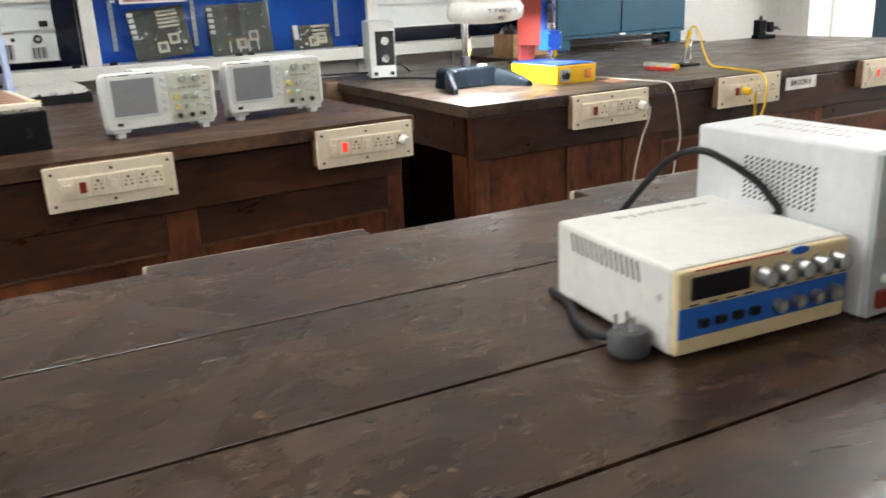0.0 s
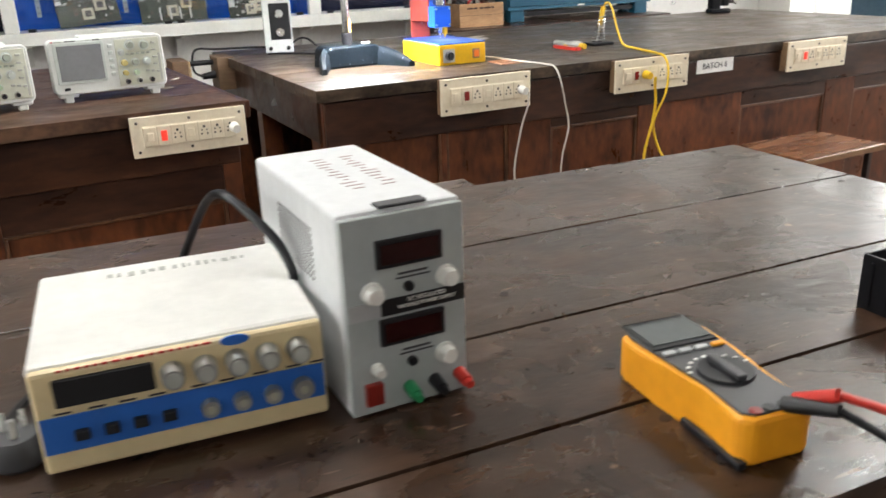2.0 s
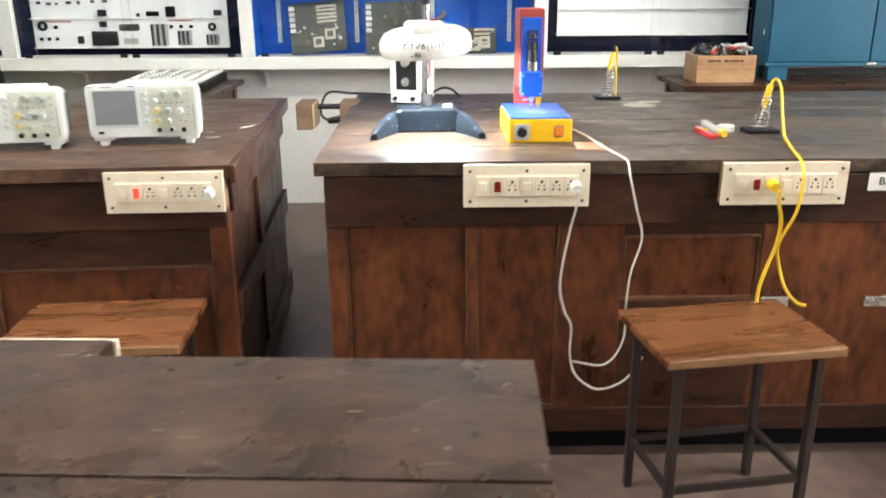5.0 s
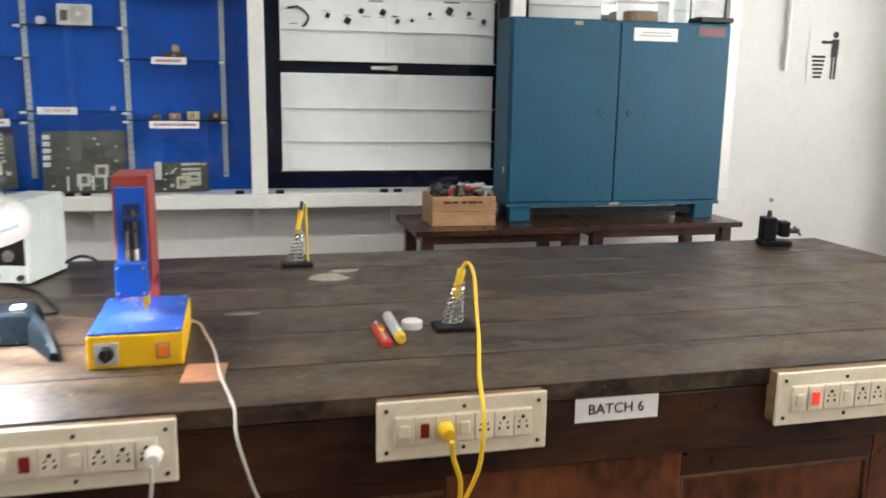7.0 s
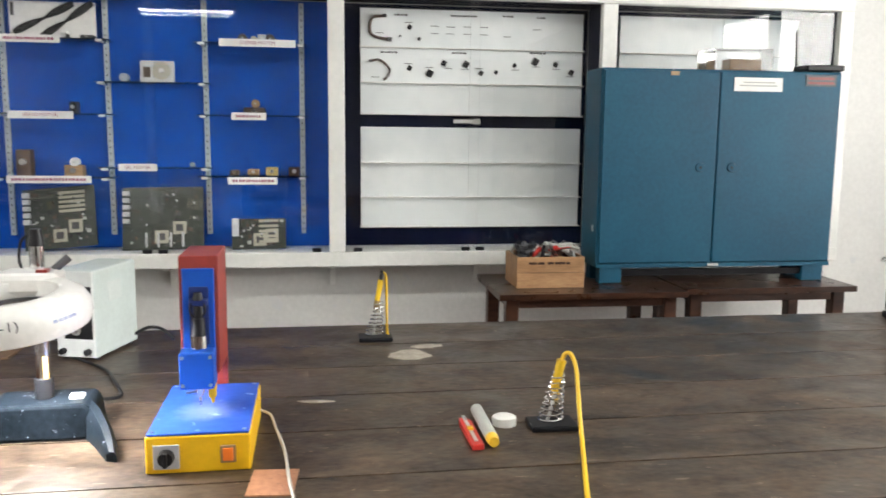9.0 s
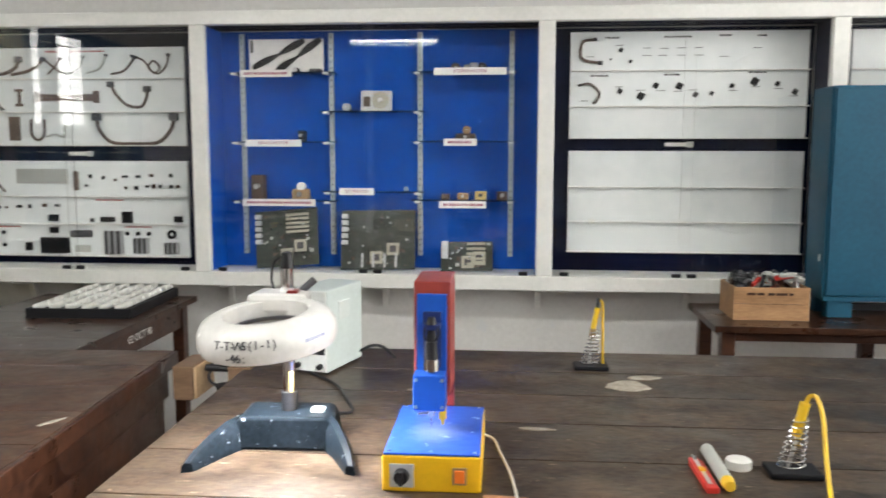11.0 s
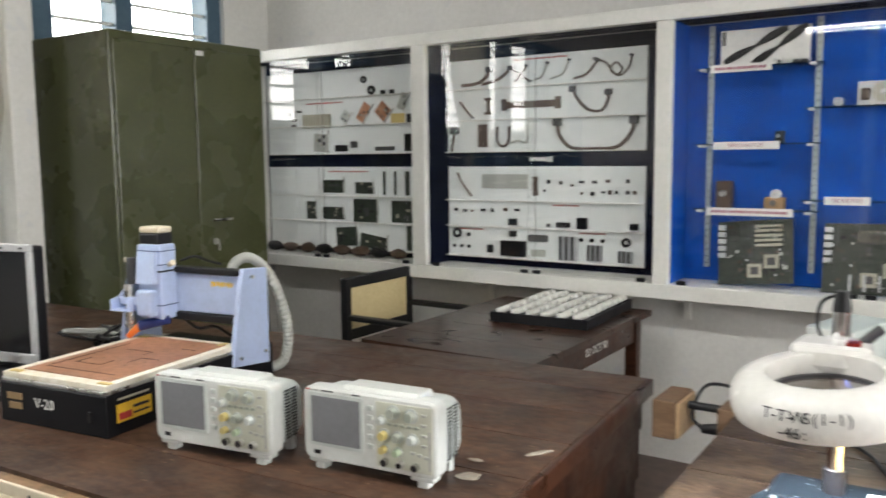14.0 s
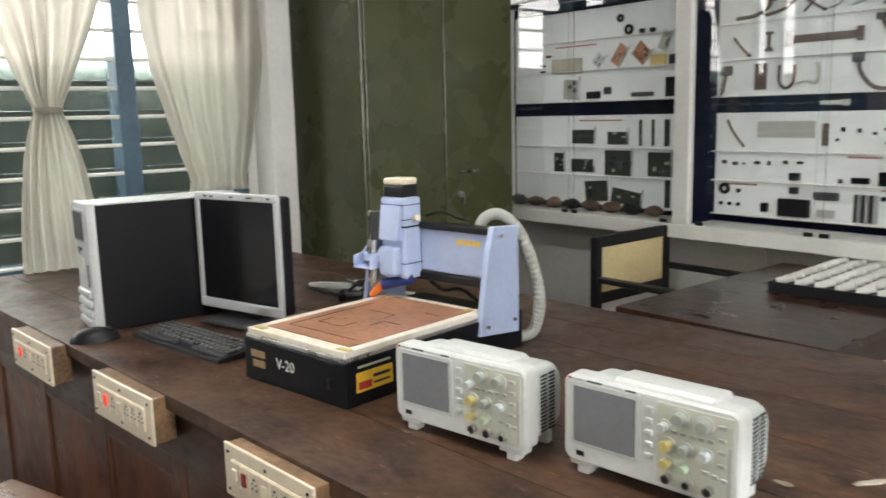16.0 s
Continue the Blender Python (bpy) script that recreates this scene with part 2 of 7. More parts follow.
dt_mask = ramp(dt, dt_add.outputs[0], [(0.035, (0.42, 0.42, 0.42)), (0.090, (0, 0, 0))])
dt_mix, dt_p = dt.nodes.new("ShaderNodeMix"), dt.nodes["Principled BSDF"]
dt_mix.data_type = "RGBA"
dt.links.new(dt_mask, dt_mix.inputs[0])
dt.links.new(dt_p.inputs["Base Color"].links[0].from_socket, dt_mix.inputs[6])
dt_mix.inputs[7].default_value = (0.32, 0.43, 0.70, 1)
dt.links.new(dt_mix.outputs[2], dt_p.inputs["Base Color"])
M_DRILLRED = surface("brick_red_enamel", (0.20, 0.028, 0.022), (0.29, 0.042, 0.032), 0.45, scale=9, vary=0, spots=(0.30, 0.10, 0.08), spot_size=0.68)
M_GREYBOX = plain("pale_green_enamel", (0.52, 0.58, 0.56), 0.42)
M_PSU = plain("light_grey_enamel", (0.66, 0.67, 0.685), 0.42)
M_PSUFACE = plain("grey_face", (0.40, 0.43, 0.43), 0.45)
M_FGWHITE = plain("cream_white_enamel", (0.74, 0.73, 0.70), 0.4)
M_FGCREAM = plain("cream_face", (0.72, 0.58, 0.34), 0.42)
M_FGBLUE = plain("face_blue", (0.02, 0.13, 0.50), 0.42)
M_LAMPBASE = surface("slate_grey_casting", (0.003, 0.005, 0.007), (0.010, 0.014, 0.019), 0.40, spec=0.07, scale=14, bump=0.15, vary=0, spots=(0.22, 0.24, 0.26), spot_size=0.655)
M_PCB = surface("green_circuit_board", (0.004, 0.009, 0.006), (0.028, 0.038, 0.026), 0.45, scale=70, vary=0.1, bump=0.1, spots=(0.13, 0.13, 0.10), spot_size=0.66)
M_PCBCU = surface("copper_board", (0.27, 0.115, 0.060), (0.46, 0.225, 0.125), 0.4, scale=12, vary=0.1, spots=(0.20, 0.095, 0.05), spot_size=0.62)
M_GOLD = plain("slot_plastic", (0.40, 0.38, 0.30), 0.5)
M_CURTAIN = surface("cream_cloth", (0.70, 0.67, 0.60), (0.80, 0.775, 0.71), 0.9, scale=6, bump=0.1, vary=0.03)
ct_nodes = M_CURTAIN.node_tree
ct_mix, ct_tr = ct_nodes.nodes.new("ShaderNodeMixShader"), ct_nodes.nodes.new("ShaderNodeBsdfTranslucent")
ct_tr.inputs["Color"].default_value = (0.64, 0.62, 0.57, 1)
ct_mix.inputs[0].default_value = 0.8
ct_nodes.links.new(ct_nodes.nodes["Principled BSDF"].outputs[0], ct_mix.inputs[1])
ct_nodes.links.new(ct_tr.outputs[0], ct_mix.inputs[2])
ct_sheer, ct_thru = ct_nodes.nodes.new("ShaderNodeMixShader"), ct_nodes.nodes.new("ShaderNodeBsdfTransparent")
ct_sheer.inputs[0].default_value = 0.06
ct_nodes.links.new(ct_mix.outputs[0], ct_sheer.inputs[1])
ct_nodes.links.new(ct_thru.outputs[0], ct_sheer.inputs[2])
ct_nodes.links.new(ct_sheer.outputs[0], ct_nodes.nodes["Material Output"].inputs["Surface"])
M_WBLUE = surface("window_blue_paint", (0.05, 0.10, 0.15), (0.075, 0.135, 0.19), 0.45, scale=7, vary=0.02)
M_CANE = surface("cane_weave", (0.62, 0.50, 0.26), (0.74, 0.62, 0.36), 0.6, scale=90, bump=0.4, vary=0)
M_CARD = plain("brown_card", (0.36, 0.22, 0.11), 0.7)
M_LILAC = plain("lilac_blue_enamel", (0.46, 0.55, 0.78), 0.4)
M_HOSE = plain("grey_hose", (0.42, 0.43, 0.40), 0.55)
M_GREEN = plain("green_plastic", (0.02, 0.24, 0.09), 0.4)
M_SILVER = plain("silver_plastic", (0.48, 0.49, 0.50), 0.38, 0.3)

M_HEDGE = surface("overgrown_wall", (0.010, 0.016, 0.012), (0.045, 0.060, 0.045), 0.8, scale=2.5, vary=0)
M_SKY = glow("overcast_sky", (1.0, 0.99, 0.96), 15.0)
M_SKYE = glow("overcast_sky_east", (1.0, 0.99, 0.96), 4.5)
M_SHELFG = glass("tinted_shelf_glass", (0.14, 0.26, 0.28))
M_LOUVRE = glass("frosted_louvre_glass", (0.46, 0.57, 0.52), 0.20)

M_LCDG = plain("meter_screen", (0.09, 0.10, 0.10), 0.2, rough_vary=0.05)
M_FOAM = surface("taped_white_board", (0.66, 0.60, 0.46), (0.80, 0.77, 0.70), 0.6, scale=9, vary=0)
M_TAPE = plain("yellowed_tape", (0.62, 0.48, 0.18), 0.5)
M_GOLDB = plain("bronze_print", (0.30, 0.20, 0.10), 0.45)
M_OLDLABEL = plain("faded_yellow_paper", (0.34, 0.22, 0.06), 0.6)
M_WARN = plain("warning_yellow", (0.75, 0.46, 0.03), 0.5)
M_NOZ = plain("dark_blue_plastic", (0.015, 0.03, 0.14), 0.4)
M_ORTIP = plain("orange_plastic", (0.80, 0.18, 0.02), 0.4)

M_BEZEL = plain("pale_silver_plastic", (0.60, 0.61, 0.62), 0.38, 0.15)
M_SCREEN = plain("dark_screen", (0.012, 0.012, 0.014), 0.16, rough_vary=0.05)
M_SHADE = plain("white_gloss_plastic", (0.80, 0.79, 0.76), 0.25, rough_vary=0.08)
M_RING = glow("lit_ring_tube", (0.95, 0.98, 1.0), 20)
M_WCORD = plain("grey_white_rubber", (0.52, 0.49, 0.43), 0.5)
M_STAIN = surface("dried_paint", (0.20, 0.17, 0.13), (0.40, 0.36, 0.30), 0.6, scale=30, vary=0.1)
M_CLEARP = glass("clear_plastic", (0.92, 0.92, 0.92), 0.18)

M_ZINC = plain("zinc_strip", (0.50, 0.55, 0.55), 0.45, 0.3)
M_INKPURPLE = plain("faded_purple_ink", (0.30, 0.07, 0.13), 0.6)
# black keys, base colour lightened to carry the window's reflection
M_KEY = plain("black_key_sheen", (0.065, 0.065, 0.068), 0.30, spec=0.7)
M_CRATE = surface("crate_wood", (0.22, 0.115, 0.05), (0.37, 0.21, 0.10), 0.55, scale=9, stretch=(0.5, 2, 2), vary=0.1)
M_KNOB = plain("dull_metal_knob", (0.30, 0.30, 0.29), 0.35, 0.6)
M_RUST = surface("rusty_brown", (0.03, 0.017, 0.011), (0.11, 0.06, 0.035), 0.6, scale=30, vary=0.2)
M_CBR = plain("brown_cable", (0.10, 0.065, 0.05), 0.55, vary=0.2)

# ---- builders ----


def thing(name, label, category, x, y, z, rz=0, group="", rx=0, ry=0):
    ob = new(name)
    ob.matrix_basis = Matrix.Translation(W(x, y, z)) @ pose(0, 0, 0, rx, ry, rz)
    ob.empty_display_size = 0.1
    return tagged(ob, label, category, group)


def part(name, bm, material, parent=None, label="", smooth=False):
    mesh = bpy.data.meshes.new(name)
    bmesh.ops.recalc_face_normals(bm, faces=bm.faces)
    for v in bm.verts:
        v.co = v.co * K if parent else Vector(W(*v.co))
    if smooth:
        for f in bm.faces:
            f.smooth = True
    bm.to_mesh(mesh)
    bm.free()
    if smooth:
        mesh.set_sharp_from_angle(angle=radians(35))
    mesh.materials.append(material)
    ob = new(name, mesh)
    ob.parent = parent
    if label:
        ob["label"] = label
    return ob


def structure(ob, label, category):
    return tagged(ob, label, category, "", "structure")


def add_box(bm, x0, x1, y0, y1, z0, z1, bevel=0.0, m=None):
    made = bmesh.ops.create_cube(bm, size=1)["verts"]
    for v in made:
        v.co = Vector(((x0 + x1) / 2 + v.co.x * (x1 - x0), (y0 + y1) / 2 + v.co.y * (y1 - y0), (z0 + z1) / 2 + v.co.z * (z1 - z0)))
    if bevel:
        edges = list({e for v in made for e in v.link_edges})
        done = bmesh.ops.bevel(bm, geom=edges, offset=bevel, segments=2, affect="EDGES", profile=0.5)
        made = list({v for f in done["faces"] for v in f.verts} | {v for v in made if v.is_valid})
    if m:
        bmesh.ops.transform(bm, matrix=m, verts=made)
    return made


def box(name, parent, material, x0, x1, y0, y1, z0, z1, bevel=0.0, label="", m=None):
    bm = bmesh.new()
    add_box(bm, x0, x1, y0, y1, z0, z1, bevel, m)
    return part(name, bm, material, parent, label)


def add_cyl(bm, p0, p1, r0, r1=None, seg=20):
    p0, p1 = Vector(p0), Vector(p1)
    d = p1 - p0
    m = Matrix.Translation((p0 + p1) / 2) @ d.to_track_quat("Z", "Y").to_matrix().to_4x4()
    return bmesh.ops.create_cone(bm, cap_ends=True, segments=seg, radius1=r0, radius2=r0 if r1 is None else r1, depth=d.length, matrix=m)["verts"]


def cyl(name, parent, material, p0, p1, r0, r1=None, seg=20, label=""):
    bm = bmesh.new()
    add_cyl(bm, p0, p1, r0, r1, seg)
    return part(name, bm, material, parent, label, True)


def prism(name, parent, material, poly, axis, a, b, bevel=0.0, label=""):
    """An outline of the two other axes, drawn from a to b along the axis."""
    bm = bmesh.new()
    put = {"x": lambda u, v, w: (w, u, v), "y": lambda u, v, w: (u, w, v), "z": lambda u, v, w: (u, v, w)}[axis]
    lo = [bm.verts.new(put(u, v, a)) for u, v in poly]
    hi = [bm.verts.new(put(u, v, b)) for u, v in poly]
    bm.faces.new(lo)
    bm.faces.new(hi)
    for i in range(len(poly)):
        bm.faces.new((lo[i - 1], lo[i], hi[i], hi[i - 1]))
    if bevel:
        bmesh.ops.bevel(bm, geom=list(bm.edges), offset=bevel, segments=2, affect="EDGES", profile=0.5)
    return part(name, bm, material, parent, label)


def curve_points(pts, steps=6):
    pts = [Vector(p) for p in pts]
    ext = [2 * pts[0] - pts[1], *pts, 2 * pts[-1] - pts[-2]]
    out = []
    for i in range(1, len(ext) - 2):
        p0, p1, p2, p3 = ext[i - 1:i + 3]
        for s in range(steps):
            t = s / steps
            out.append(0.5 * ((2 * p1) + (p2 - p0) * t + (2 * p0 - 5 * p1 + 4 * p2 - p3) * t * t + (3 * p1 - p0 - 3 * p2 + p3) * t ** 3))
    return [*out, pts[-1]]


def add_tube(bm, pts, r, seg=8, steps=6, ridge=0.0):
    path = curve_points(pts, steps)
    rings = []
    up = Vector((0.13, 0.27, 0.95))
    for i, p in enumerate(path):
        d = (path[min(i + 1, len(path) - 1)] - path[max(i - 1, 0)]).normalized()
        side = d.cross(up)
        side = side.normalized() if side.length > 1e-4 else Vector((1, 0, 0))
        up = side.cross(d).normalized()
        rr = r * (1 + (ridge if i % 2 else -ridge))
        rings.append([bm.verts.new(p + rr * (math.cos(2 * math.pi * k / seg) * side + math.sin(2 * math.pi * k / seg) * up)) for k in range(seg)])
    for a, b in zip(rings, rings[1:]):
        for k in range(seg):
            bm.faces.new((a[k - 1], a[k], b[k], b[k - 1]))
    bm.faces.new(rings[0])
    bm.faces.new(rings[-1])


def tube(name, parent, material, pts, r, seg=8, steps=6, label="", ridge=0.0):
    bm = bmesh.new()
    add_tube(bm, pts, r, seg, steps, ridge)
    return part(name, bm, material, parent, label, not ridge)


def add_lathe(bm, prof, seg=32, centre=(0, 0, 0)):
    c = Vector(centre)
    rings = [[bm.verts.new(c + Vector((r * math.cos(2 * math.pi * k / seg), r * math.sin(2 * math.pi * k / seg), z))) for k in range(seg)] for r, z in prof]
    for a, b in zip(rings, rings[1:]):
        for k in range(seg):
            bm.faces.new((a[k - 1], a[k], b[k], b[k - 1]))
    return rings


def add_loft(bm, sections, corner=4):
    """A closed body through rounded rectangles (y, x0, x1, z0, z1, radius) set one behind another."""
    rings = []
    for y, x0, x1, z0, z1, r in sections:
        ring = []
        for cx, cz, a0 in ((x1 - r, z1 - r, 0), (x0 + r, z1 - r, 90), (x0 + r, z0 + r, 180), (x1 - r, z0 + r, 270)):
            for i in range(corner + 1):
                a = radians(a0 + 90 * i / corner)
                ring.append(bm.verts.new((cx + r * math.cos(a), y, cz + r * math.sin(a))))
        rings.append(ring)
    for a, b in zip(rings, rings[1:]):
        for k in range(len(a)):
            bm.faces.new((a[k - 1], a[k], b[k], b[k - 1]))
    bm.faces.new(rings[0])
    bm.faces.new(rings[-1])


def loft(name, parent, material, sections, label=""):
    bm = bmesh.new()
    add_loft(bm, sections)
    return part(name, bm, material, parent, label, True)


def writing(name, parent, material, body, height, m, label=""):
    """Letters of a given height, standing in the plane of the pose m of the plan."""
    c = bpy.data.curves.new(name, "FONT")
    c.body, c.size, c.extrude, c.align_x, c.align_y = body, height * 1.35, 0.0004, "CENTER", "CENTER"
    c.resolution_u = 3
    tmp = bpy.data.objects.new(name, c)
    mesh = bpy.data.meshes.new_from_object(tmp)
    bpy.data.objects.remove(tmp)
    bm = bmesh.new()
    bm.from_mesh(mesh)
    bmesh.ops.transform(bm, matrix=m, verts=bm.verts)
    return part(name, bm, material, parent, label)


def upright(x, y, z, rz=0):
    """The pose of letters on a face that looks along -y, turned by rz."""
    return pose(x, y, z, 90, 0, rz)

# ---- the room ----
X0, X1, Y0, Y1, ZC = -1.36, 5.78, -8.5, 5.22, 2.95


def wall_with_opening(name, along, a, b, c, t, openings, label):
    """A wall along x or y from a to b at c, t thick, from floor to ceiling, with openings (lo, hi, sill, head)."""
    bm = bmesh.new()

    def slab(u0, u1, z0, z1):
        if u1 - u0 > 1e-4 and z1 - z0 > 1e-4:
            lo, hi = min(c, c + t), max(c, c + t)
            add_box(bm, *((u0, u1, lo, hi) if along == "x" else (lo, hi, u0, u1)), z0, z1)
    at = a
    for lo, hi, sill, head in sorted(openings):
        slab(at, lo, F, ZC)
        slab(lo, hi, F, sill)
        slab(lo, hi, head, ZC)
        at = hi
    slab(at, b, F, ZC)
    return structure(part(name, bm, M_WALL), label, "wall")


wall_with_opening("wall_north", "x", X0 - 0.2, X1 + 0.2, Y1, 0.2, [], "off-white painted plaster wall behind the display case")
wall_with_opening("wall_west", "y", Y0, Y1, X0, -0.2, [(0.6, 3.62, 0.88, 2.45), (3.88, 4.91, 1.25, 2.45)], "off-white painted wall with a wide louvred window")
wall_with_opening("wall_east", "y", Y0, Y1, X1, 0.2, [(1.2, 4.15, 0.95, 2.45), (4.30, 4.94, F, 2.80)], "off-white wall with a window and an open doorway")
wall_with_opening("wall_south", "x", X0 - 0.2, X1 + 0.2, Y0, -0.2, [], "plain off-white painted wall")
structure(box("floor", None, M_FLOOR, X0 - 0.2, X1 + 0.2, Y0 - 0.2, Y1 + 0.2, F - 0.1, F), "worn dark red cement floor", "floor")
structure(box("ceiling", None, M_CEIL, X0 - 0.2, X1 + 0.2, Y0 - 0.2, Y1 + 0.2, ZC, ZC + 0.1), "white painted ceiling", "ceiling")
structure(box("wall_column", None, M_WALL, X0, X0 + 0.16, 3.66, 3.768, F, ZC, 0.008), "off-white plastered column beside the window", "column")
structure(box("ground", None, M_FLOOR, -60, 60, -60, 60, F - 0.6, F - 0.5), "pale ground outside the building", "ground")

# the west window: blue frame, white bars, louvre panes, two curtains
win = structure(thing("window_1", "", "", X0, 0, 0), "wide blue-framed louvred window with white bars, daylight outside", "window")
win.matrix_basis = Matrix.Translation(W(X0, 0, F))
for y in (0.63, 1.35, 2.05, 2.40, 3.146, 3.59):
    box("mullion", win, M_WBLUE, -0.12, 0.0, y - 0.035, y + 0.035, 0.88 - F, 2.45 - F, 0.004)
for z in (0.90, 2.43):
    box("window_frame", win, M_WBLUE, -0.12, 0.0, 0.62, 3.60, z - F - 0.02, z - F + 0.02, 0.004)
for i in range(14):
    z = 0.9235 + i * 0.1065
    tube("window_bar", win, M_FRAME, [(-0.015, 0.62, z - F), (-0.015, 2.1, z - F), (-0.015, 3.6, z - F)], 0.0075, 8, 2)
for i in range(7):
    for y0, y1 in ((0.68, 1.31), (1.39, 2.01), (2.44, 3.105), (3.187, 3.55)):
        box("louvre_pane", win, M_LOUVRE, -0.085, -0.08, y0, y1, 0.93 + i * 0.11 - F, 1.03 + i * 0.11 - F,
            m=Matrix.Translation((-0.08, 0, 0.98 + i * 0.11 - F)) @ pose(0, 0, 0, 0, -24, 0) @ Matrix.Translation((0.08, 0, -0.98 - i * 0.11 + F))).visible_shadow = False
win3 = structure(thing("window_3", "", "", X0, 0, F), "tall blue-framed window with white bars behind the green cupboard", "window")
for y in (3.91, 4.31, 4.84):
    box("mullion", win3, M_WBLUE, -0.12, 0.004, y - 0.045, y + 0.045, 1.25 - F, 2.45 - F, 0.004)
for z in (1.27, 2.43):
    box("window_frame", win3, M_WBLUE, -0.11, 0.0, 3.89, 4.90, z - F - 0.018, z - F + 0.018, 0.004)
for i in range(11):
    z = 1.35 + i * 0.105
    tube("window_bar", win3, M_FRAME, [(-0.03, 3.89, z - F), (-0.03, 4.4, z - F), (-0.03, 4.90, z - F)], 0.0075, 8, 2)
for y0, y1 in ((3.96, 4.26), (4.36, 4.79)):
    box("shutter_edge", win3, M_LOUVRE, -0.19, -0.185, y1 - 0.07, y1, 1.3 - F, 2.4 - F)


def curtain(y, width, z0, z1, tie, pull, gather, label):
    """A cloth hung in uneven folds from z1 to z0, gathered at the height tie towards pull."""
    ob = thing("curtain", label, "curtain", X0 + 0.09, y, z0, group="window curtains")
    bm = bmesh.new()
    nu, nv = 90, 56
    grid = []
    for j in range(nv + 1):
        z = (z1 - z0) * j / nv
        up = z - (tie - z0)
        if up >= 0:
            g = gather * max(0.0, 1 - up / 0.62) ** 1.25
        else:
            g = gather * (1 - 0.45 * (1 - math.exp(up / 0.22)))
        row = []
        for i in range(nu + 1):
            u = i / nu - 0.5
            w = width * u * (1 - g) + pull * g + 0.010 * noise.noise((u * 3, z * 3, y))
            amp = 0.014 + 0.010 * noise.noise((u * 4, z * 1.5, y + 3))
            fold = amp * math.sin(u * 40 + 2.2 * noise.noise((u * 3, z * 1.2, y)) + 0.5 * math.sin(z * 4)) + 0.012 * noise.noise((u * 9, z * 2.5, y + 7))
            row.append(bm.verts.new((fold + 0.004 * noise.noise((u * 22, z * 14, y)), w, z)))
        grid.append(row)
    for a, b in zip(grid, grid[1:]):
        for i in range(nu):
            bm.faces.new((a[i], a[i + 1], b[i + 1], b[i]))
    cloth = part("cloth", bm, M_CURTAIN, ob, smooth=True)
    cloth.modifiers.new("thick", "SOLIDIFY").thickness = 0.002
    if gather > 0.7:
        hw = width * (1 - gather) / 2
        bm = bmesh.new()
        add_lathe(bm, [(0.030, -0.010), (0.033, 0.0), (0.030, 0.010), (0.027, 0.0), (0.030, -0.010)], 24, (0.0, 0.0, 0.0))
        for v in bm.verts:
            v.co = Vector((v.co.x, v.co.y * (hw + 0.006) / 0.033 + pull, v.co.z + tie - z0))
        part("tie_band", bm, M_CURTAIN, ob, "", True)
    return ob


curtain(2.837, 0.52, 0.86, 2.5, 1.485, 0.0, 0.84, "thin cream curtain tied in the middle before the window")
curtain(3.43, 0.50, 1.155, 2.5, 1.20, 0.04, 0.56, "thin cream curtain gathered beside the window column")

structure(box("backdrop_wall", None, M_HEDGE, -3.2, -3.1, -3, 7, F - 0.5, 1.79), "dark overgrown yard wall outside the window", "wall")
structure(box("backdrop_sky", None, M_SKY, -3.7, -3.65, -2.5, 7, 1.4, 4.2), "bright overcast sky outside", "sky")
structure(box("backdrop_sky", None, M_SKYE, 7.2, 7.25, -0.5, 7.5, F - 0.4, 4.5), "bright overcast sky outside", "sky")

# the east door opening and window
win2 = structure(thing("window_2", "", "", X1, 0, F), "tall bright window with a blue frame", "window")
for y in (1.23, 2.2, 3.15, 4.12):
    box("mullion", win2, M_WBLUE, 0.02, 0.10, y - 0.03, y + 0.03, 0.95 - F, 2.45 - F, 0.004)
for z in (0.97, 1.70, 2.43):
    box("window_frame", win2, M_WBLUE, 0.03, 0.09, 1.2, 4.15, z - F - 0.02, z - F + 0.02, 0.004)
door = structure(thing("door_1", "", "", X1, 4.94, F), "white painted door standing open to the outside", "door")
for y in (-0.66, 0.0):
    box("door_jamb", door, M_FRAME, -0.03, 0.2, y - 0.03, y + 0.03, 0.0, 2.635, 0.004)
for z in (1.90, 2.575):
    box("transom_bar", door, M_FRAME, -0.03, 0.2, -0.63, -0.03, z, z + 0.06, 0.004)
box("door_leaf", door, M_FRAME, 0.2, 0.24, -0.75, -0.05, 0.01, 1.9, 0.004, m=Matrix.Translation((0.2, -0.03, 0)) @ pose(0, 0, 0, 0, 0, 70) @ Matrix.Translation((-0.2, 0.03, 0)))


def tube_and_fill_light(x, y, z):
    ob = thing("tube_and_fill_light", "white fluorescent tube light under the ceiling, three of the four added unseen", "ceiling light", x, y, z, group="tube lights")
    box("housing", ob, M_FRAME, -0.56, 0.56, -0.03, 0.03, 0.024, 0.06, 0.004)
    prism("reflector", ob, M_FRAME, [(-0.075, -0.004), (-0.073, -0.006), (-0.03, 0.022), (0.03, 0.022), (0.073, -0.006), (0.075, -0.004), (0.03, 0.0238), (-0.03, 0.0238)], "x", -0.56, 0.56, 0, "white sloping reflector")
    for s in (-0.55, 0.55):
        box("lamp_holder", ob, M_WHITE, s - 0.012, s + 0.012, -0.016, 0.016, -0.03, 0.024, 0.003)
    # thicker than a real tube: the bloom is put into its shape
    cyl("tube", ob, M_TUBE, (-0.54, 0, 0), (0.54, 0, 0), 0.028)
    return ob


M_TUBE = glow("lit_tube", (0.93, 0.97, 1.0), 45)
# fittings for the one known tube and the three added fill lamps
for x, y in ((0.73, -1.98), (4.9, 0.2), (0.9, 2.3), (3.8, 2.3)):
    tube_and_fill_light(x, y, 2.86)

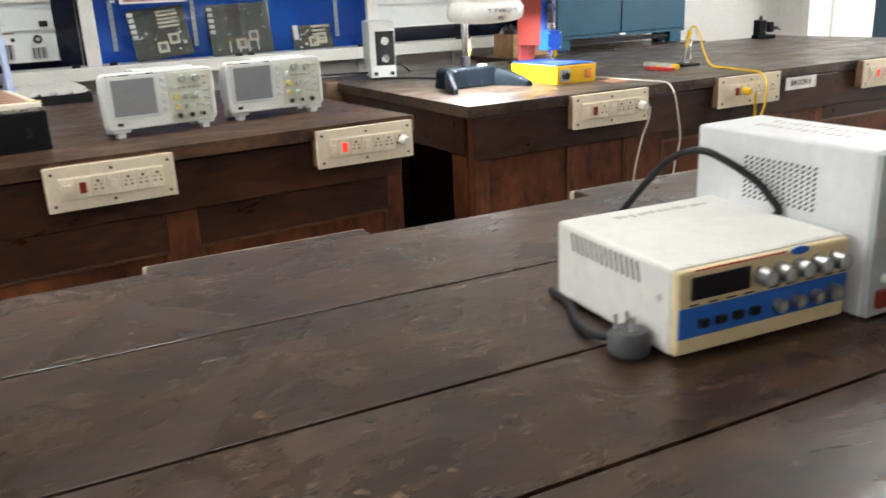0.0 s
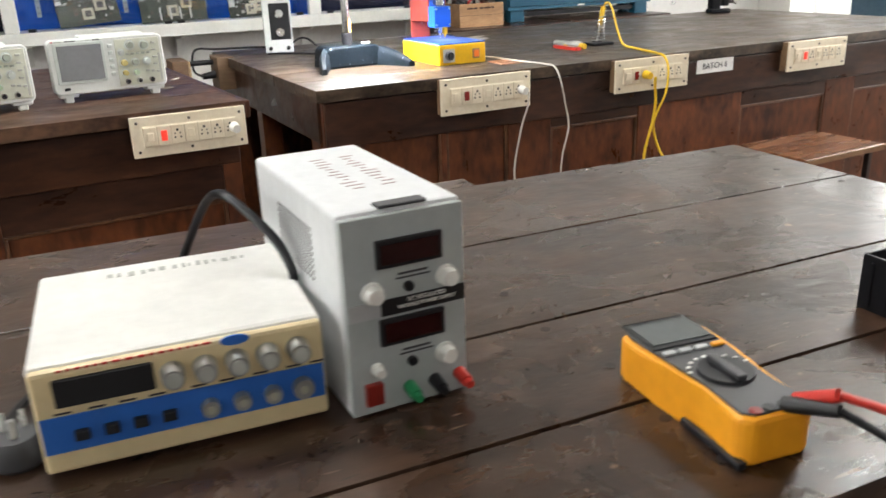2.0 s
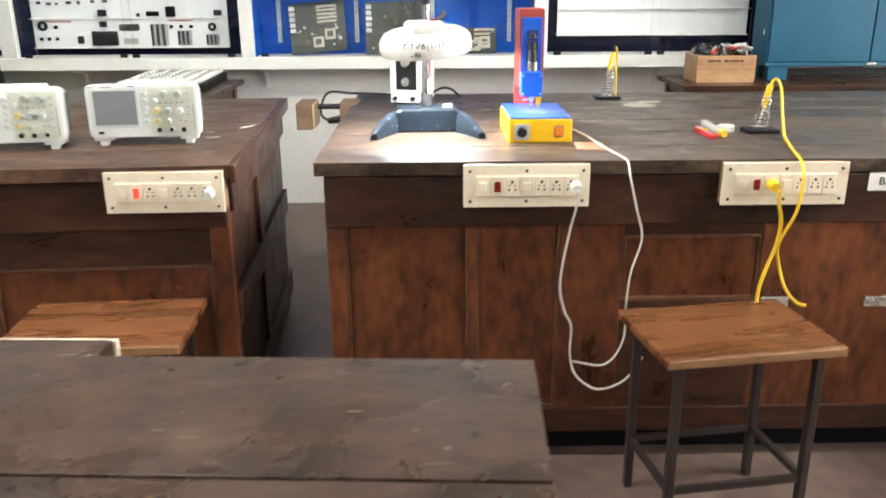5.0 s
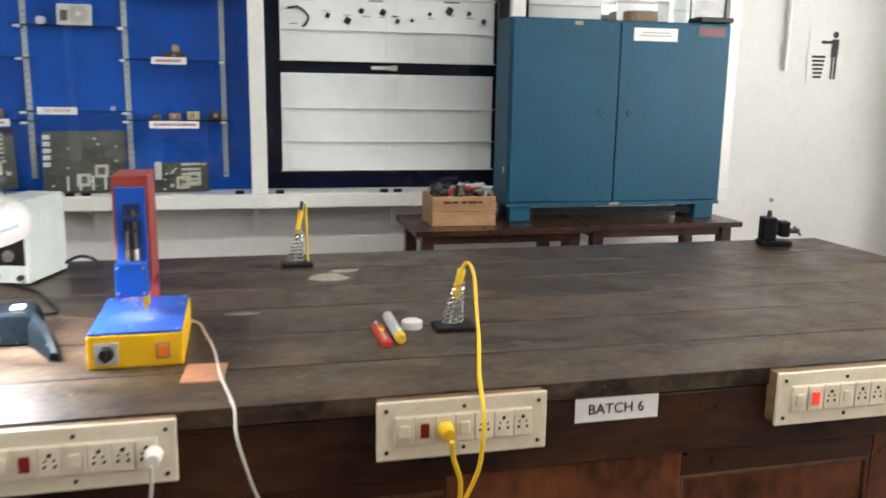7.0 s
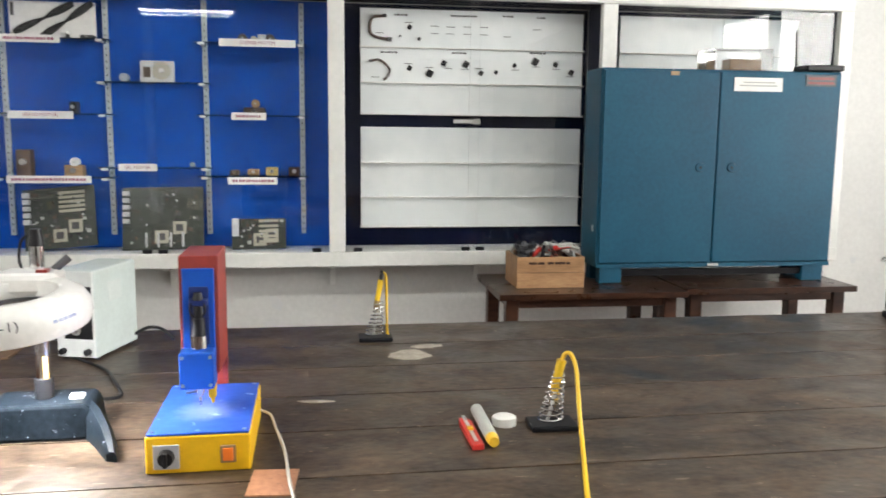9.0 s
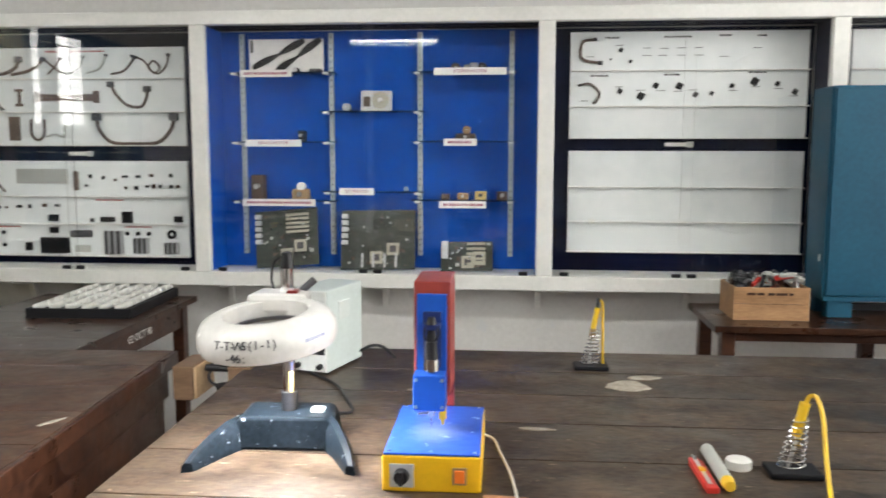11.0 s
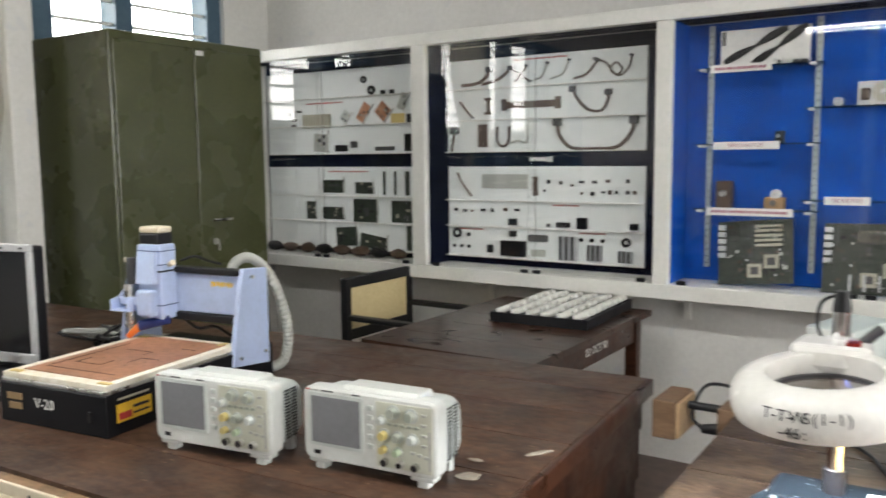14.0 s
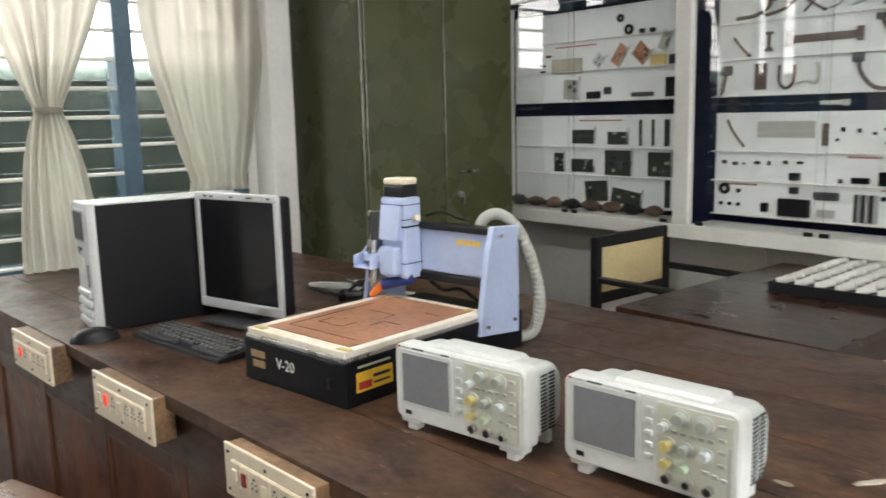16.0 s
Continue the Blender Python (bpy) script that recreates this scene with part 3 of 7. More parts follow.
# ---- benches and tables ----


def plank_top(parent, x0, x1, ys, z0, z1, material, gap=0.002):
    for a, b in zip(ys, ys[1:]):
        box("plank", parent, material, x0, x1, a + gap, b - gap, z0, z1, 0.0005)


def bench_front(parent, x0, x1, zt, panels, y=0.03):
    """A panelled front: rail, stiles, sunk panels and plinth; panels are (left, right, bottom, top)."""
    box("front_board", parent, M_FRONT, x0, x1, y + 0.012, y + 0.03, 0.08, zt, 0)
    box("top_rail", parent, M_RAIL, x0, x1, y - 0.006, y + 0.012, zt - 0.115, zt, 0.003)
    box("plinth_rail", parent, M_RAIL, x0, x1, y - 0.004, y + 0.012, 0.075, 0.14, 0.003)
    edges = [x0, *[v for p in panels for v in p[:2]], x1]
    for a, b in zip(edges[::2], edges[1::2]):
        if b - a > 0.005:
            box("stile", parent, M_FRONT, a, b, y, y + 0.012, 0.14, zt - 0.115, 0.002)
    for a, b, lo, hi in panels:
        if hi < zt - 0.12:
            box("rail", parent, M_RAIL, a, b, y + 0.001, y + 0.012, hi, zt - 0.115, 0.002)
        if lo > 0.15:
            box("rail", parent, M_RAIL, a, b, y + 0.001, y + 0.012, 0.14, lo, 0.002)
        for u0, u1, w0, w1 in ((a, b, lo, lo + 0.008), (a, b, hi - 0.008, hi), (a, a + 0.008, lo + 0.008, hi - 0.008), (b - 0.008, b, lo + 0.008, hi - 0.008)):
            box("panel_bead", parent, M_BEAD, u0, u1, y + 0.002, y + 0.0122, w0, w1, 0.002)
        box("panel", parent, M_FRONT, a + 0.009, b - 0.009, y + 0.0075, y + 0.0125, lo + 0.009, hi - 0.009, 0.001)
    box("kick_board", parent, M_BLACKM, x0 + 0.03, x1 - 0.03, y + 0.05, y + 0.07, 0.0, 0.08)


BT = 0.92
H = BT - F
b2 = thing("lab_bench", "long dark wooden lab bench with a planked top and panelled front", "bench", 1.635, 2.692, F, 0.7)
plank_top(b2, 0, 2.60, [0, 0.175, 0.37, 0.565, 0.76, 0.95, 1.16], H - 0.03, H, M_BENCH)
box("backing_board", b2, M_RAIL, 0.01, 2.59, 0.02, 1.14, H - 0.034, H - 0.031)
bench_front(b2, 0.02, 2.58, H - 0.034, [(0.06, 0.345, 0.14, 0.62), (0.36, 0.555, 0.14, 0.62), (0.70, 1.02, 0.42, 0.58), (1.45, 1.85, 0.16, 0.56), (2.0, 2.5, 0.16, 0.56)], 0.012)
box("side_board", b2, M_FRONT, 2.56, 2.58, 0.06, 1.12, 0.0, H - 0.034, 0.002)
for y, w in ((0.06, 0.075), (0.62, 0.06), (1.04, 0.06)):
    box("corner_post", b2, M_FRONT, 0.02, 0.08, y, y + w, 0.0, H - 0.034, 0.003)
box("side_rail", b2, M_RAIL, 0.018, 0.045, 0.06, 1.12, H - 0.145, H - 0.035, 0.003)
box("side_rail", b2, M_RAIL, 0.03, 0.06, 0.135, 1.04, 0.06, 0.12, 0.003)
box("inner_board", b2, M_RAIL, 0.36, 0.38, 0.06, 1.10, 0.0, H - 0.034)
box("back_board", b2, M_FRONT, 0.04, 2.56, 1.10, 1.12, 0.0, H - 0.034)

b1 = thing("lab_bench", "long dark wooden lab bench with a planked top and panelled front", "bench", 1.452, 2.675, F, 4.2)
plank_top(b1, -2.74, 0, [0, 0.19, 0.385, 0.58, 0.77, 0.945, 1.105], H - 0.03, H, M_BENCHW, 0.001)
box("end_board", b1, M_RAIL, 0.0008, 0.014, 0, 1.105, H - 0.040, H - 0.0005, 0.003)
box("backing_board", b1, M_RAIL, -2.73, -0.01, 0.02, 1.09, H - 0.034, H - 0.031)
bench_front(b1, -2.7, -0.015, H - 0.034, [(-2.35, -2.0, 0.14, 0.56), (-1.95, -1.62, 0.14, 0.56), (-1.54, -1.2, 0.14, 0.56), (-1.13, -0.62, 0.14, 0.52), (-0.55, -0.06, 0.14, 0.52)])
box("side_board", b1, M_RAIL, -0.04, -0.02, 0.06, 1.08, 0.0, H - 0.034, 0.002)
for z in (0.06, 0.36, H - 0.12):
    box("side_rail", b1, M_RAIL, -0.02, -0.006, 0.06, 1.08, z, z + 0.08, 0.003)
box("side_stile", b1, M_RAIL, -0.02, -0.008, 0.45, 0.52, 0.14, H - 0.12, 0.002)
box("back_board", b1, M_FRONT, -2.7, -0.04, 1.05, 1.07, 0.0, H - 0.034)

nt_ = thing("work_table", "heavy dark brown planked work table with scuffed top", "table", 1.988, 0.955, F, -2.0)
plank_top(nt_, -2.6, 0, [0.03, 0.171, 0.32, 0.5285, 0.752], H - 0.035, H, M_TABLE)
for x in (-0.05, -0.62, -1.25):
    for y in (0.09, 0.145, 0.225, 0.305, 0.39, 0.51, 0.60, 0.73):
        cyl("nail_head", nt_, M_IRON, (x + 0.013 * math.sin(40 * y), y, H - 0.002), (x + 0.013 * math.sin(40 * y), y, H + 0.0005), 0.0045, seg=10)
for x in (-2.5, -0.09):
    for y in (0.07, 0.67):
        box("leg", nt_, M_RAIL, x, x + 0.07, y, y + 0.07, 0.0, H - 0.036, 0.004)
for y in (0.085, 0.70):
    box("apron", nt_, M_RAIL, -2.43, -0.09, y, y + 0.025, H - 0.14, H - 0.036, 0.003)
for x in (-2.48, -0.07):
    box("apron", nt_, M_RAIL, x, x + 0.025, 0.12, 0.69, H - 0.14, H - 0.036, 0.003)


def stool(x, y, rz, label="brown wooden stool with a worn pale edge and iron legs", seat=None):
    ob = thing("stool", label, "stool", x, y, F, rz, "lab stools")
    h = 0.604 - F
    box("seat", ob, seat or M_STOOL, -0.19, 0.19, -0.133, 0.133, h - 0.020, h, 0.004)
    box("seat_edge", ob, M_RAIL if seat else M_EDGE, -0.188, 0.188, -0.136, -0.1325, h - 0.019, h - 0.002, 0.001, "worn wooden edge")
    for sx in (-1, 1):
        for sy in (-1, 1):
            box("leg", ob, M_IRON, sx * 0.15 - 0.009, sx * 0.15 + 0.009, sy * 0.105 - 0.009, sy * 0.105 + 0.009, 0, h - 0.022, 0.002)
        box("stretcher", ob, M_IRON, sx * 0.15 - 0.006, sx * 0.15 + 0.006, -0.094, 0.094, 0.12, 0.135)
    for sy in (-1, 1):
        box("stretcher", ob, M_IRON, -0.139, 0.139, sy * 0.105 - 0.006, sy * 0.105 + 0.006, 0.12, 0.135)
    return ob


stool(2.515, 2.508, 9)
stool(1.190, 2.553, 4)
stool(3.24, 2.56, 3)
stool(-0.035, 2.355, 19)
stool(1.66, 4.42, 3, "dark brown wooden stool with iron legs behind the benches")


def desk(x0, x1, y0, y1, zt, name, label, apron=0.096):
    ob = thing(name, label, "table", (x0 + x1) / 2, (y0 + y1) / 2, F)
    w, d, h = (x1 - x0) / 2, (y1 - y0) / 2, zt - F
    n = max(2, round(2 * d / 0.19))
    plank_top(ob, -w, w, [-d + 2 * d * i / n for i in range(n + 1)], h - 0.022, h, M_DESK, 0.0008)
    for sx in (-1, 1):
        for sy in (-1, 1):
            cx, cy = sx * (w - 0.055), sy * (d - 0.055)
            box("leg", ob, M_RAIL, cx - 0.024, cx + 0.024, cy - 0.024, cy + 0.024, 0, h - 0.024, 0.003)
        cx = sx * (w - 0.05)
        box("apron", ob, M_RAIL, cx - 0.01, cx + 0.01, -d + 0.08, d - 0.08, h - 0.024 - apron, h - 0.024, 0.002)
    for sy in (-1, 1):
        cy = sy * (d - 0.05)
        box("apron", ob, M_RAIL, -w + 0.08, w - 0.08, cy - 0.01, cy + 0.01, h - 0.024 - apron, h - 0.024, 0.002)
    return ob


dk = desk(0.29, 0.95, 3.99, 4.99, 0.85, "desk", "dark varnished wooden desk with painted writing on its apron")
writing("painted_date", dk, M_PAPER, "02 OCT 90", 0.030, pose(0.292, 0.05, 0.85 - F - 0.07, 90, 0, 90), "white stencilled date")
desk(2.97, 3.688, 4.53, 4.98, 0.86, "side_table", "low dark wooden table under the teal cabinet", 0.035)
desk(3.698, 4.40, 4.57, 4.99, 0.862, "side_table", "low dark wooden table beside another one", 0.035)

# ---- switch boxes ----


def switch_box(x, y, z, rz, lit, plug=None, back=None):
    ob = thing("switch_board", "ivory switch board of sockets on a wooden box, %s red switch" % ("lit" if lit else "dark"), "switch board", x, y, z, rz, "bench switch boards")
    box("back_box", ob, back or M_SWBOX, 0, 0.272, 0.006, 0.050, 0, 0.0955 if back else 0.092, 0.002)
    box("face_plate", ob, M_IVORY, -0.003, 0.275, 0, 0.006, -0.002, 0.094, 0.0018)
    box("module_frame", ob, M_IVORY, 0.024, 0.248, -0.0022, 0.0, 0.022, 0.070, 0.001)
    for i, kind in enumerate("srtptqq"):
        cx = 0.040 + i * 0.0322
        box("module", ob, M_IVORY, cx - 0.0148, cx + 0.0148, -0.004, -0.0022, 0.024, 0.068, 0.001)
        if kind == "r":
            box("rocker", ob, M_NEON if lit else M_SWRED, cx - 0.007, cx + 0.007, -0.0075, -0.004, 0.034, 0.058, 0.0015, "lit red rocker switch" if lit else "dark red rocker switch")
        elif kind in "sp":
            box("rocker", ob, M_IVORY, cx - 0.008, cx + 0.008, -0.007, -0.004, 0.036, 0.056, 0.0015)
        else:
            bm = bmesh.new()
            for dx, dz, r in ((0, 0.010, 0.0032), (-0.007, -0.007, 0.0024), (0.007, -0.007, 0.0024), (-0.006, 0.002, 0.0018), (0.006, 0.002, 0.0018)):
                add_cyl(bm, (cx + dx, -0.0046, 0.046 + dz), (cx + dx, -0.0036, 0.046 + dz), r, seg=10)
            part("socket_holes", bm, M_BLACK, ob)
    for sx in (0.012, 0.136, 0.260):
        for sz in (0.012, 0.080):
            cyl("screw", ob, M_IRON, (sx, 0.001, sz), (sx, -0.0016, sz), 0.0034, seg=10)
    if plug is not None:
        mat, cx = plug
        bm = bmesh.new()
        add_cyl(bm, (cx, -0.004, 0.046), (cx, -0.028, 0.044), 0.013, 0.010, 16)
        part("plug", bm, mat, ob, "round plug pushed into the socket", True)
    return ob


SB = 0.824
switch_box(1.968, 2.674, SB, 0.7, False, (M_WHITE, 0.243))
switch_box(2.538, 2.680, SB, 0.7, False, (M_YCABLE, 0.105))
switch_box(3.240, 2.684, SB, 0.7, True)
switch_box(3.83, 2.690, SB, 0.7, True)
for board in (switch_box(1.193, 2.640, SB, 2, True, (M_WHITE, 0.243)), switch_box(0.604, 2.583, SB, 4.2, False)):
    board.matrix_basis = board.matrix_basis @ Matrix.Diagonal((0.92, 1, 0.95, 1))
switch_box(0.052, 2.538, SB, 5, True)
switch_box(-0.475, 2.495, SB, 4.2, True)
switch_box(1.551, 1.770, SB, 178.5, False, None, M_TABLE)
switch_box(0.940, 1.782, SB, 178.5, False, None, M_TABLE)
for x in (1.03, 1.275):
    hp = box("hasp_plate", b2, M_STEEL, x, x + 0.066, 0.006, 0.012, 0.400, 0.426, 0.002, "dull steel hasp plate")
    cyl("padlock_eye", hp, M_CHROME, (x + 0.012, 0.006, 0.412), (x + 0.012, -0.004, 0.412), 0.008, seg=12)
rod = thing("tie_bar", "black round bar between the two benches", "bar", 1.50, 3.665, 0.905)
cyl("bar", rod, M_BLACK, (0.006, 0, 0), (0.084, 0, 0), 0.009, seg=16)
bl = thing("wooden_block", "short brown wooden block screwed to the bench side", "wall box", 1.440, 3.61, 0.835, 0)
box("block", bl, M_BLOCKWOOD, 0, 0.052, 0, 0.13, 0, 0.086, 0.003)
# the block's lit right face, its light painted as a paler slab
box("end_board", bl, M_BOXWOOD, 0.0522, 0.060, 0.004, 0.126, 0.003, 0.083, 0.003, "lit end face of the block, set on as paler wood")
sg = thing("name_plate", "white paper label lettered BATCH 6 on the bench front", "label", 2.874, 2.7125, 0.846, 0.7)
box("card", sg, M_PAPER, 0, 0.152, -0.002, 0, 0, 0.042)
writing("lettering", sg, M_INK, "BATCH 6", 0.019, upright(0.074, -0.0025, 0.021))

# ---- display case ----
case = thing("display_case", "white-framed glass-fronted display case hung along the wall", "display case", 0, 5.0, F)
POSTS = [(-1.45, -1.385), (-0.217, -0.142), (0.945, 1.008), (2.365, 2.430), (3.478, 3.541), (4.525, 4.585)]
ZB0, ZB1, ZT0, ZT1 = 0.895 - F, 0.955 - F, 1.965 - F, 2.020 - F
for a, b in POSTS:
    box("frame_post", case, M_FRAME, a, b, -0.004, 0.034, ZB1, ZT0, 0.004)
    box("partition", case, M_NAVY, a + 0.006, b - 0.006, 0.0345, 0.209, ZB1, ZT0, 0, "dark lined partition")
box("frame_rail", case, M_FRAME, -1.45, 4.585, -0.008, 0.034, ZT0, ZT1, 0.004)
box("top_board", case, M_NAVY, -1.45, 4.585, 0.0345, 0.21, ZT0 + 0.004, ZT1 - 0.004, 0, "dark lined top board")
box("frame_rail", case, M_FRAME, -1.45, 4.585, -0.008, 0.21, ZB0, ZB1, 0.004)
box("back_sheet", case, M_FRAME, -1.45, 4.585, 0.21, 0.218, ZB0, ZT1)
for i, ((_, a), (b, _)) in enumerate(zip(POSTS, POSTS[1:])):
    blue = i == 2
    box("back_panel", case, M_BLUE if blue else M_NAVY, a, b, 0.2, 0.209, ZB1, ZT0, 0, "bright blue back panel" if blue else "navy felt back panel")
    if blue:
        for u0, u1 in ((a - 0.0055, a + 0.001), (b - 0.001, b + 0.0055)):
            box("lining", case, M_BLUE, u0, u1, 0.036, 0.1995, ZB1, ZT0, 0, "bright blue side lining")
    mid = (a + b) / 2
    for s, (g0, g1) in enumerate(((a + 0.002, mid + 0.02), (mid - 0.02, b - 0.002))):
        pane = box("glass_pane", case, M_GLASS, g0, g1, 0.012 + 0.010 * s, 0.016 + 0.010 * s, ZB1 + 0.004, ZT0 - 0.002)
        pane.visible_shadow = False
    for x in (a + 0.05, mid - 0.03, mid + 0.03, b - 0.05):
        box("glass_stop", case, M_BLACK, x - 0.018, x + 0.018, 0.002, 0.011, ZB1 + 0.0, ZB1 + 0.016, 0.002)
for x in (-0.7, 0.1, 1.03, 1.72, 2.38, 3.0, 4.0):
    prism("bracket", case, M_FRAME, [(0.02, ZB0), (0.21, ZB0), (0.21, ZB0 - 0.11), (0.195, ZB0 - 0.11), (0.17, ZB0 - 0.03), (0.02, ZB0 - 0.012)], "x", x - 0.012, x + 0.012)

LEDGES = {}


def mount(x0, x1, z0, z1, ledges, key):
    """A white mounting board with narrow ledges, on the felt."""
    ob = thing("mounting_board", "white mounting board with narrow ledges in the display case", "display board", x0, 5.199, z0, group="mounting boards")
    box("board", ob, M_BOARD, 0, x1 - x0, -0.012, 0, 0, z1 - z0, 0.001)
    for z in (*ledges, z0 + 0.003):
        box("ledge", ob, M_WHITE, -0.004, x1 - x0 + 0.004, -0.036, -0.012, z - z0 - 0.0045, z - z0, 0.001)
    LEDGES[key] = (x0, x1, z1, (*ledges, z0 + 0.003))


mount(-1.34, -0.315, 1.480, 1.915, (1.775, 1.630), "A1")
mount(-1.34, -0.315, 0.985, 1.413, (1.262, 1.125), "A2")
mount(-0.135, 0.845, 1.480, 1.905, (1.772, 1.628), "B1")
mount(-0.135, 0.845, 0.990, 1.413, (1.257, 1.135), "B2")
mount(2.50, 3.455, 1.512, 1.946, (1.790, 1.645), "D1")
mount(2.50, 3.455, 1.037, 1.460, (1.312, 1.166), "D2")
mount(3.62, 4.45, 1.512, 1.946, (1.790, 1.645), "E1")
mount(3.62, 4.45, 1.037, 1.460, (1.312, 1.166), "E2")

for x in (1.103, 1.492, 1.873, 2.259):
    box("shelf_rail", case, M_ZINC, x - 0.010, x + 0.010, 0.186, 0.199, 1.01 - F, 1.955 - F, 0.001, "slotted steel shelf rail")
    bm = bmesh.new()
    for i in range(36):
        add_box(bm, x - 0.002, x + 0.002, 0.1850, 0.1862, 1.024 + i * 0.026 - F, 1.033 + i * 0.026 - F)
    part("slot_row", bm, M_DARKGREY, case)
for a, b, z in ((1.103, 1.492, 1.785), (1.103, 1.492, 1.498), (1.103, 1.492, 1.250), (1.492, 1.873, 1.624), (1.492, 1.873, 1.290), (1.873, 2.259, 1.783), (1.873, 2.259, 1.500), (1.873, 2.259, 1.256)):
    box("glass_shelf", case, M_SHELFG, a - 0.03, b + 0.03, 0.09, 0.185, z - F - 0.006, z - F).visible_shadow = False
    for x in (a, b):
        b = box("shelf_bracket", case, M_STEEL, x - 0.006, x + 0.006, 0.08, 0.186, z - F - 0.014, z - F - 0.0065, 0.002)
        # bright steel bracket end, the gleam given by a plain white colour
        box("bracket_tip", b, M_PAPER, x - 0.012, x + 0.012, 0.070, 0.082, z - F - 0.013, z - F - 0.003, 0.003, "bright steel tip, its gleam painted plain white")


def shelf_label(x0, x1, z, words=""):
    ob = thing("shelf_label", "white paper strip with faded red print on a glass shelf", "label", x0, 5.062, z, group="shelf labels")
    w = x1 - x0
    box("strip", ob, M_PAPER, 0, w, 0, 0.002, 0, 0.029)
    if words:
        writing("lettering", ob, M_INKPURPLE, words, min(0.0135, 1.05 * w / len(words)), upright(w / 2, -0.0006, 0.0145), "faded red lettering")
        return
    bm = bmesh.new()
    x = 0.018
    rnd = random.Random(int(x0 * 1000))
    while x < w - 0.024:
        s = rnd.uniform(0.006, 0.012)
        add_box(bm, x, x + s, -0.0006, 0, 0.0095, 0.0195)
        x += s + rnd.uniform(0.002, 0.005)
    part("print", bm, M_INKPURPLE, ob, "unreadable faded red print")


for x0, x1, z, words in ((1.135, 1.355, 1.762, ""), (1.152, 1.390, 1.476, "SERVO MOTOR"), (1.133, 1.445, 1.228, ""), (1.548, 1.695, 1.276, "DC MOTOR"), (1.945, 2.240, 1.765, "STEPPER MOTOR"), (1.985, 2.120, 1.480, ""), (1.965, 2.160, 1.224, "")):
    shelf_label(x0, x1, z, words)

# ---- cupboards ----
bc = thing("steel_cabinet", "teal blue enamelled steel cabinet with two doors on short feet", "cabinet", 3.383, 4.70, 0.862)
BCW = 0.978
box("body", bc, M_TEAL, 0, BCW, 0.012, 0.20, 0.062, 0.825, 0.006)
box("bottom_rail", bc, M_TEAL, 0.002, BCW - 0.002, 0.004, 0.012, 0.062, 0.078, 0.001)
for a, b in ((0.008, 0.466), (0.471, BCW - 0.008)):
    d = box("door", bc, M_TEAL, a, b, 0, 0.012, 0.081, 0.817, 0.004)
    x = b - 0.062 if a < 0.1 else a + 0.062
    cyl("lock_plate", d, M_TEAL, (x, 0.001, 0.452), (x, -0.004, 0.452), 0.019, 0.017, 20, "round painted lock plate")
    cyl("keyhole", d, M_BLACK, (x, -0.0035, 0.452), (x, -0.0048, 0.452), 0.005, seg=10)
for x in (0.02, BCW - 0.11):
    for y in (0.015, 0.13):
        box("foot", bc, M_TEAL, x, x + 0.09, y, y + 0.05, 0, 0.062, 0.003)
box("cross_bar", bc, M_BLACKM, 0.11, BCW - 0.11, 0.03, 0.05, 0.026, 0.050)
box("catch", bc, M_STEEL, 0.455, 0.500, -0.004, 0.003, 0.066, 0.077, 0.002, "bright steel catch")
card = box("name_card", bc, M_PAPER, 0.525, 0.722, -0.003, 0, 0.745, 0.797, 0, "cream paper card")
for z, a, b in ((0.776, 0.56, 0.69), (0.764, 0.545, 0.70)):
    box("printed_bar", card, M_HOSE, a, b, -0.0038, -0.003, z, z + 0.005)
rc = box("dark_card", bc, M_DARKGREY, 0.818, 0.946, -0.003, 0, 0.768, 0.812, 0, "dark printed card with red bars")
for z in (0.776, 0.793):
    box("printed_bar", rc, M_SWRED, 0.828, 0.936, -0.0042, -0.003, z, z + 0.010)
box("sticker", bc, M_BOXWOOD, 0.268, 0.300, -0.003, 0.004, 0.800, 0.815, 0, "torn brown sticker")
box("scratch", bc, M_PAPER, -0.002, 0.001, 0.05, 0.06, 0.20, 0.225, 0, "chipped paint")
gc = thing("steel_cupboard", "tall olive green enamelled steel cupboard with two doors", "cupboard", -0.80, 3.84, F)
box("body", gc, M_OLIVE, -0.54, -0.012, 0, 0.80, 0.0, 1.965 - F, 0.008)
for a, b in ((0.012, 0.398), (0.402, 0.788)):
    box("door", gc, M_OLIVE, -0.012, 0.0, a, b, 0.06, 1.93 - F, 0.005)
tube("handle", gc, M_CHROME, [(0.0, 0.46, 1.195 - F), (0.022, 0.47, 1.195 - F), (0.024, 0.52, 1.195 - F), (0.018, 0.56, 1.195 - F)], 0.007, label="chrome lever handle")
cyl("lock", gc, M_STEEL, (0, 0.475, 1.10 - F), (0.012, 0.475, 1.10 - F), 0.014, label="round steel lock")
tube("key", gc, M_STEEL, [(0.014, 0.475, 1.10 - F), (0.024, 0.478, 1.09 - F), (0.02, 0.48, 1.06 - F)], 0.004)
box("tag", gc, M_PAPER, 0.0, 0.002, 0.41, 0.45, 1.90 - F, 1.92 - F)

# ---- instruments on the work table ----


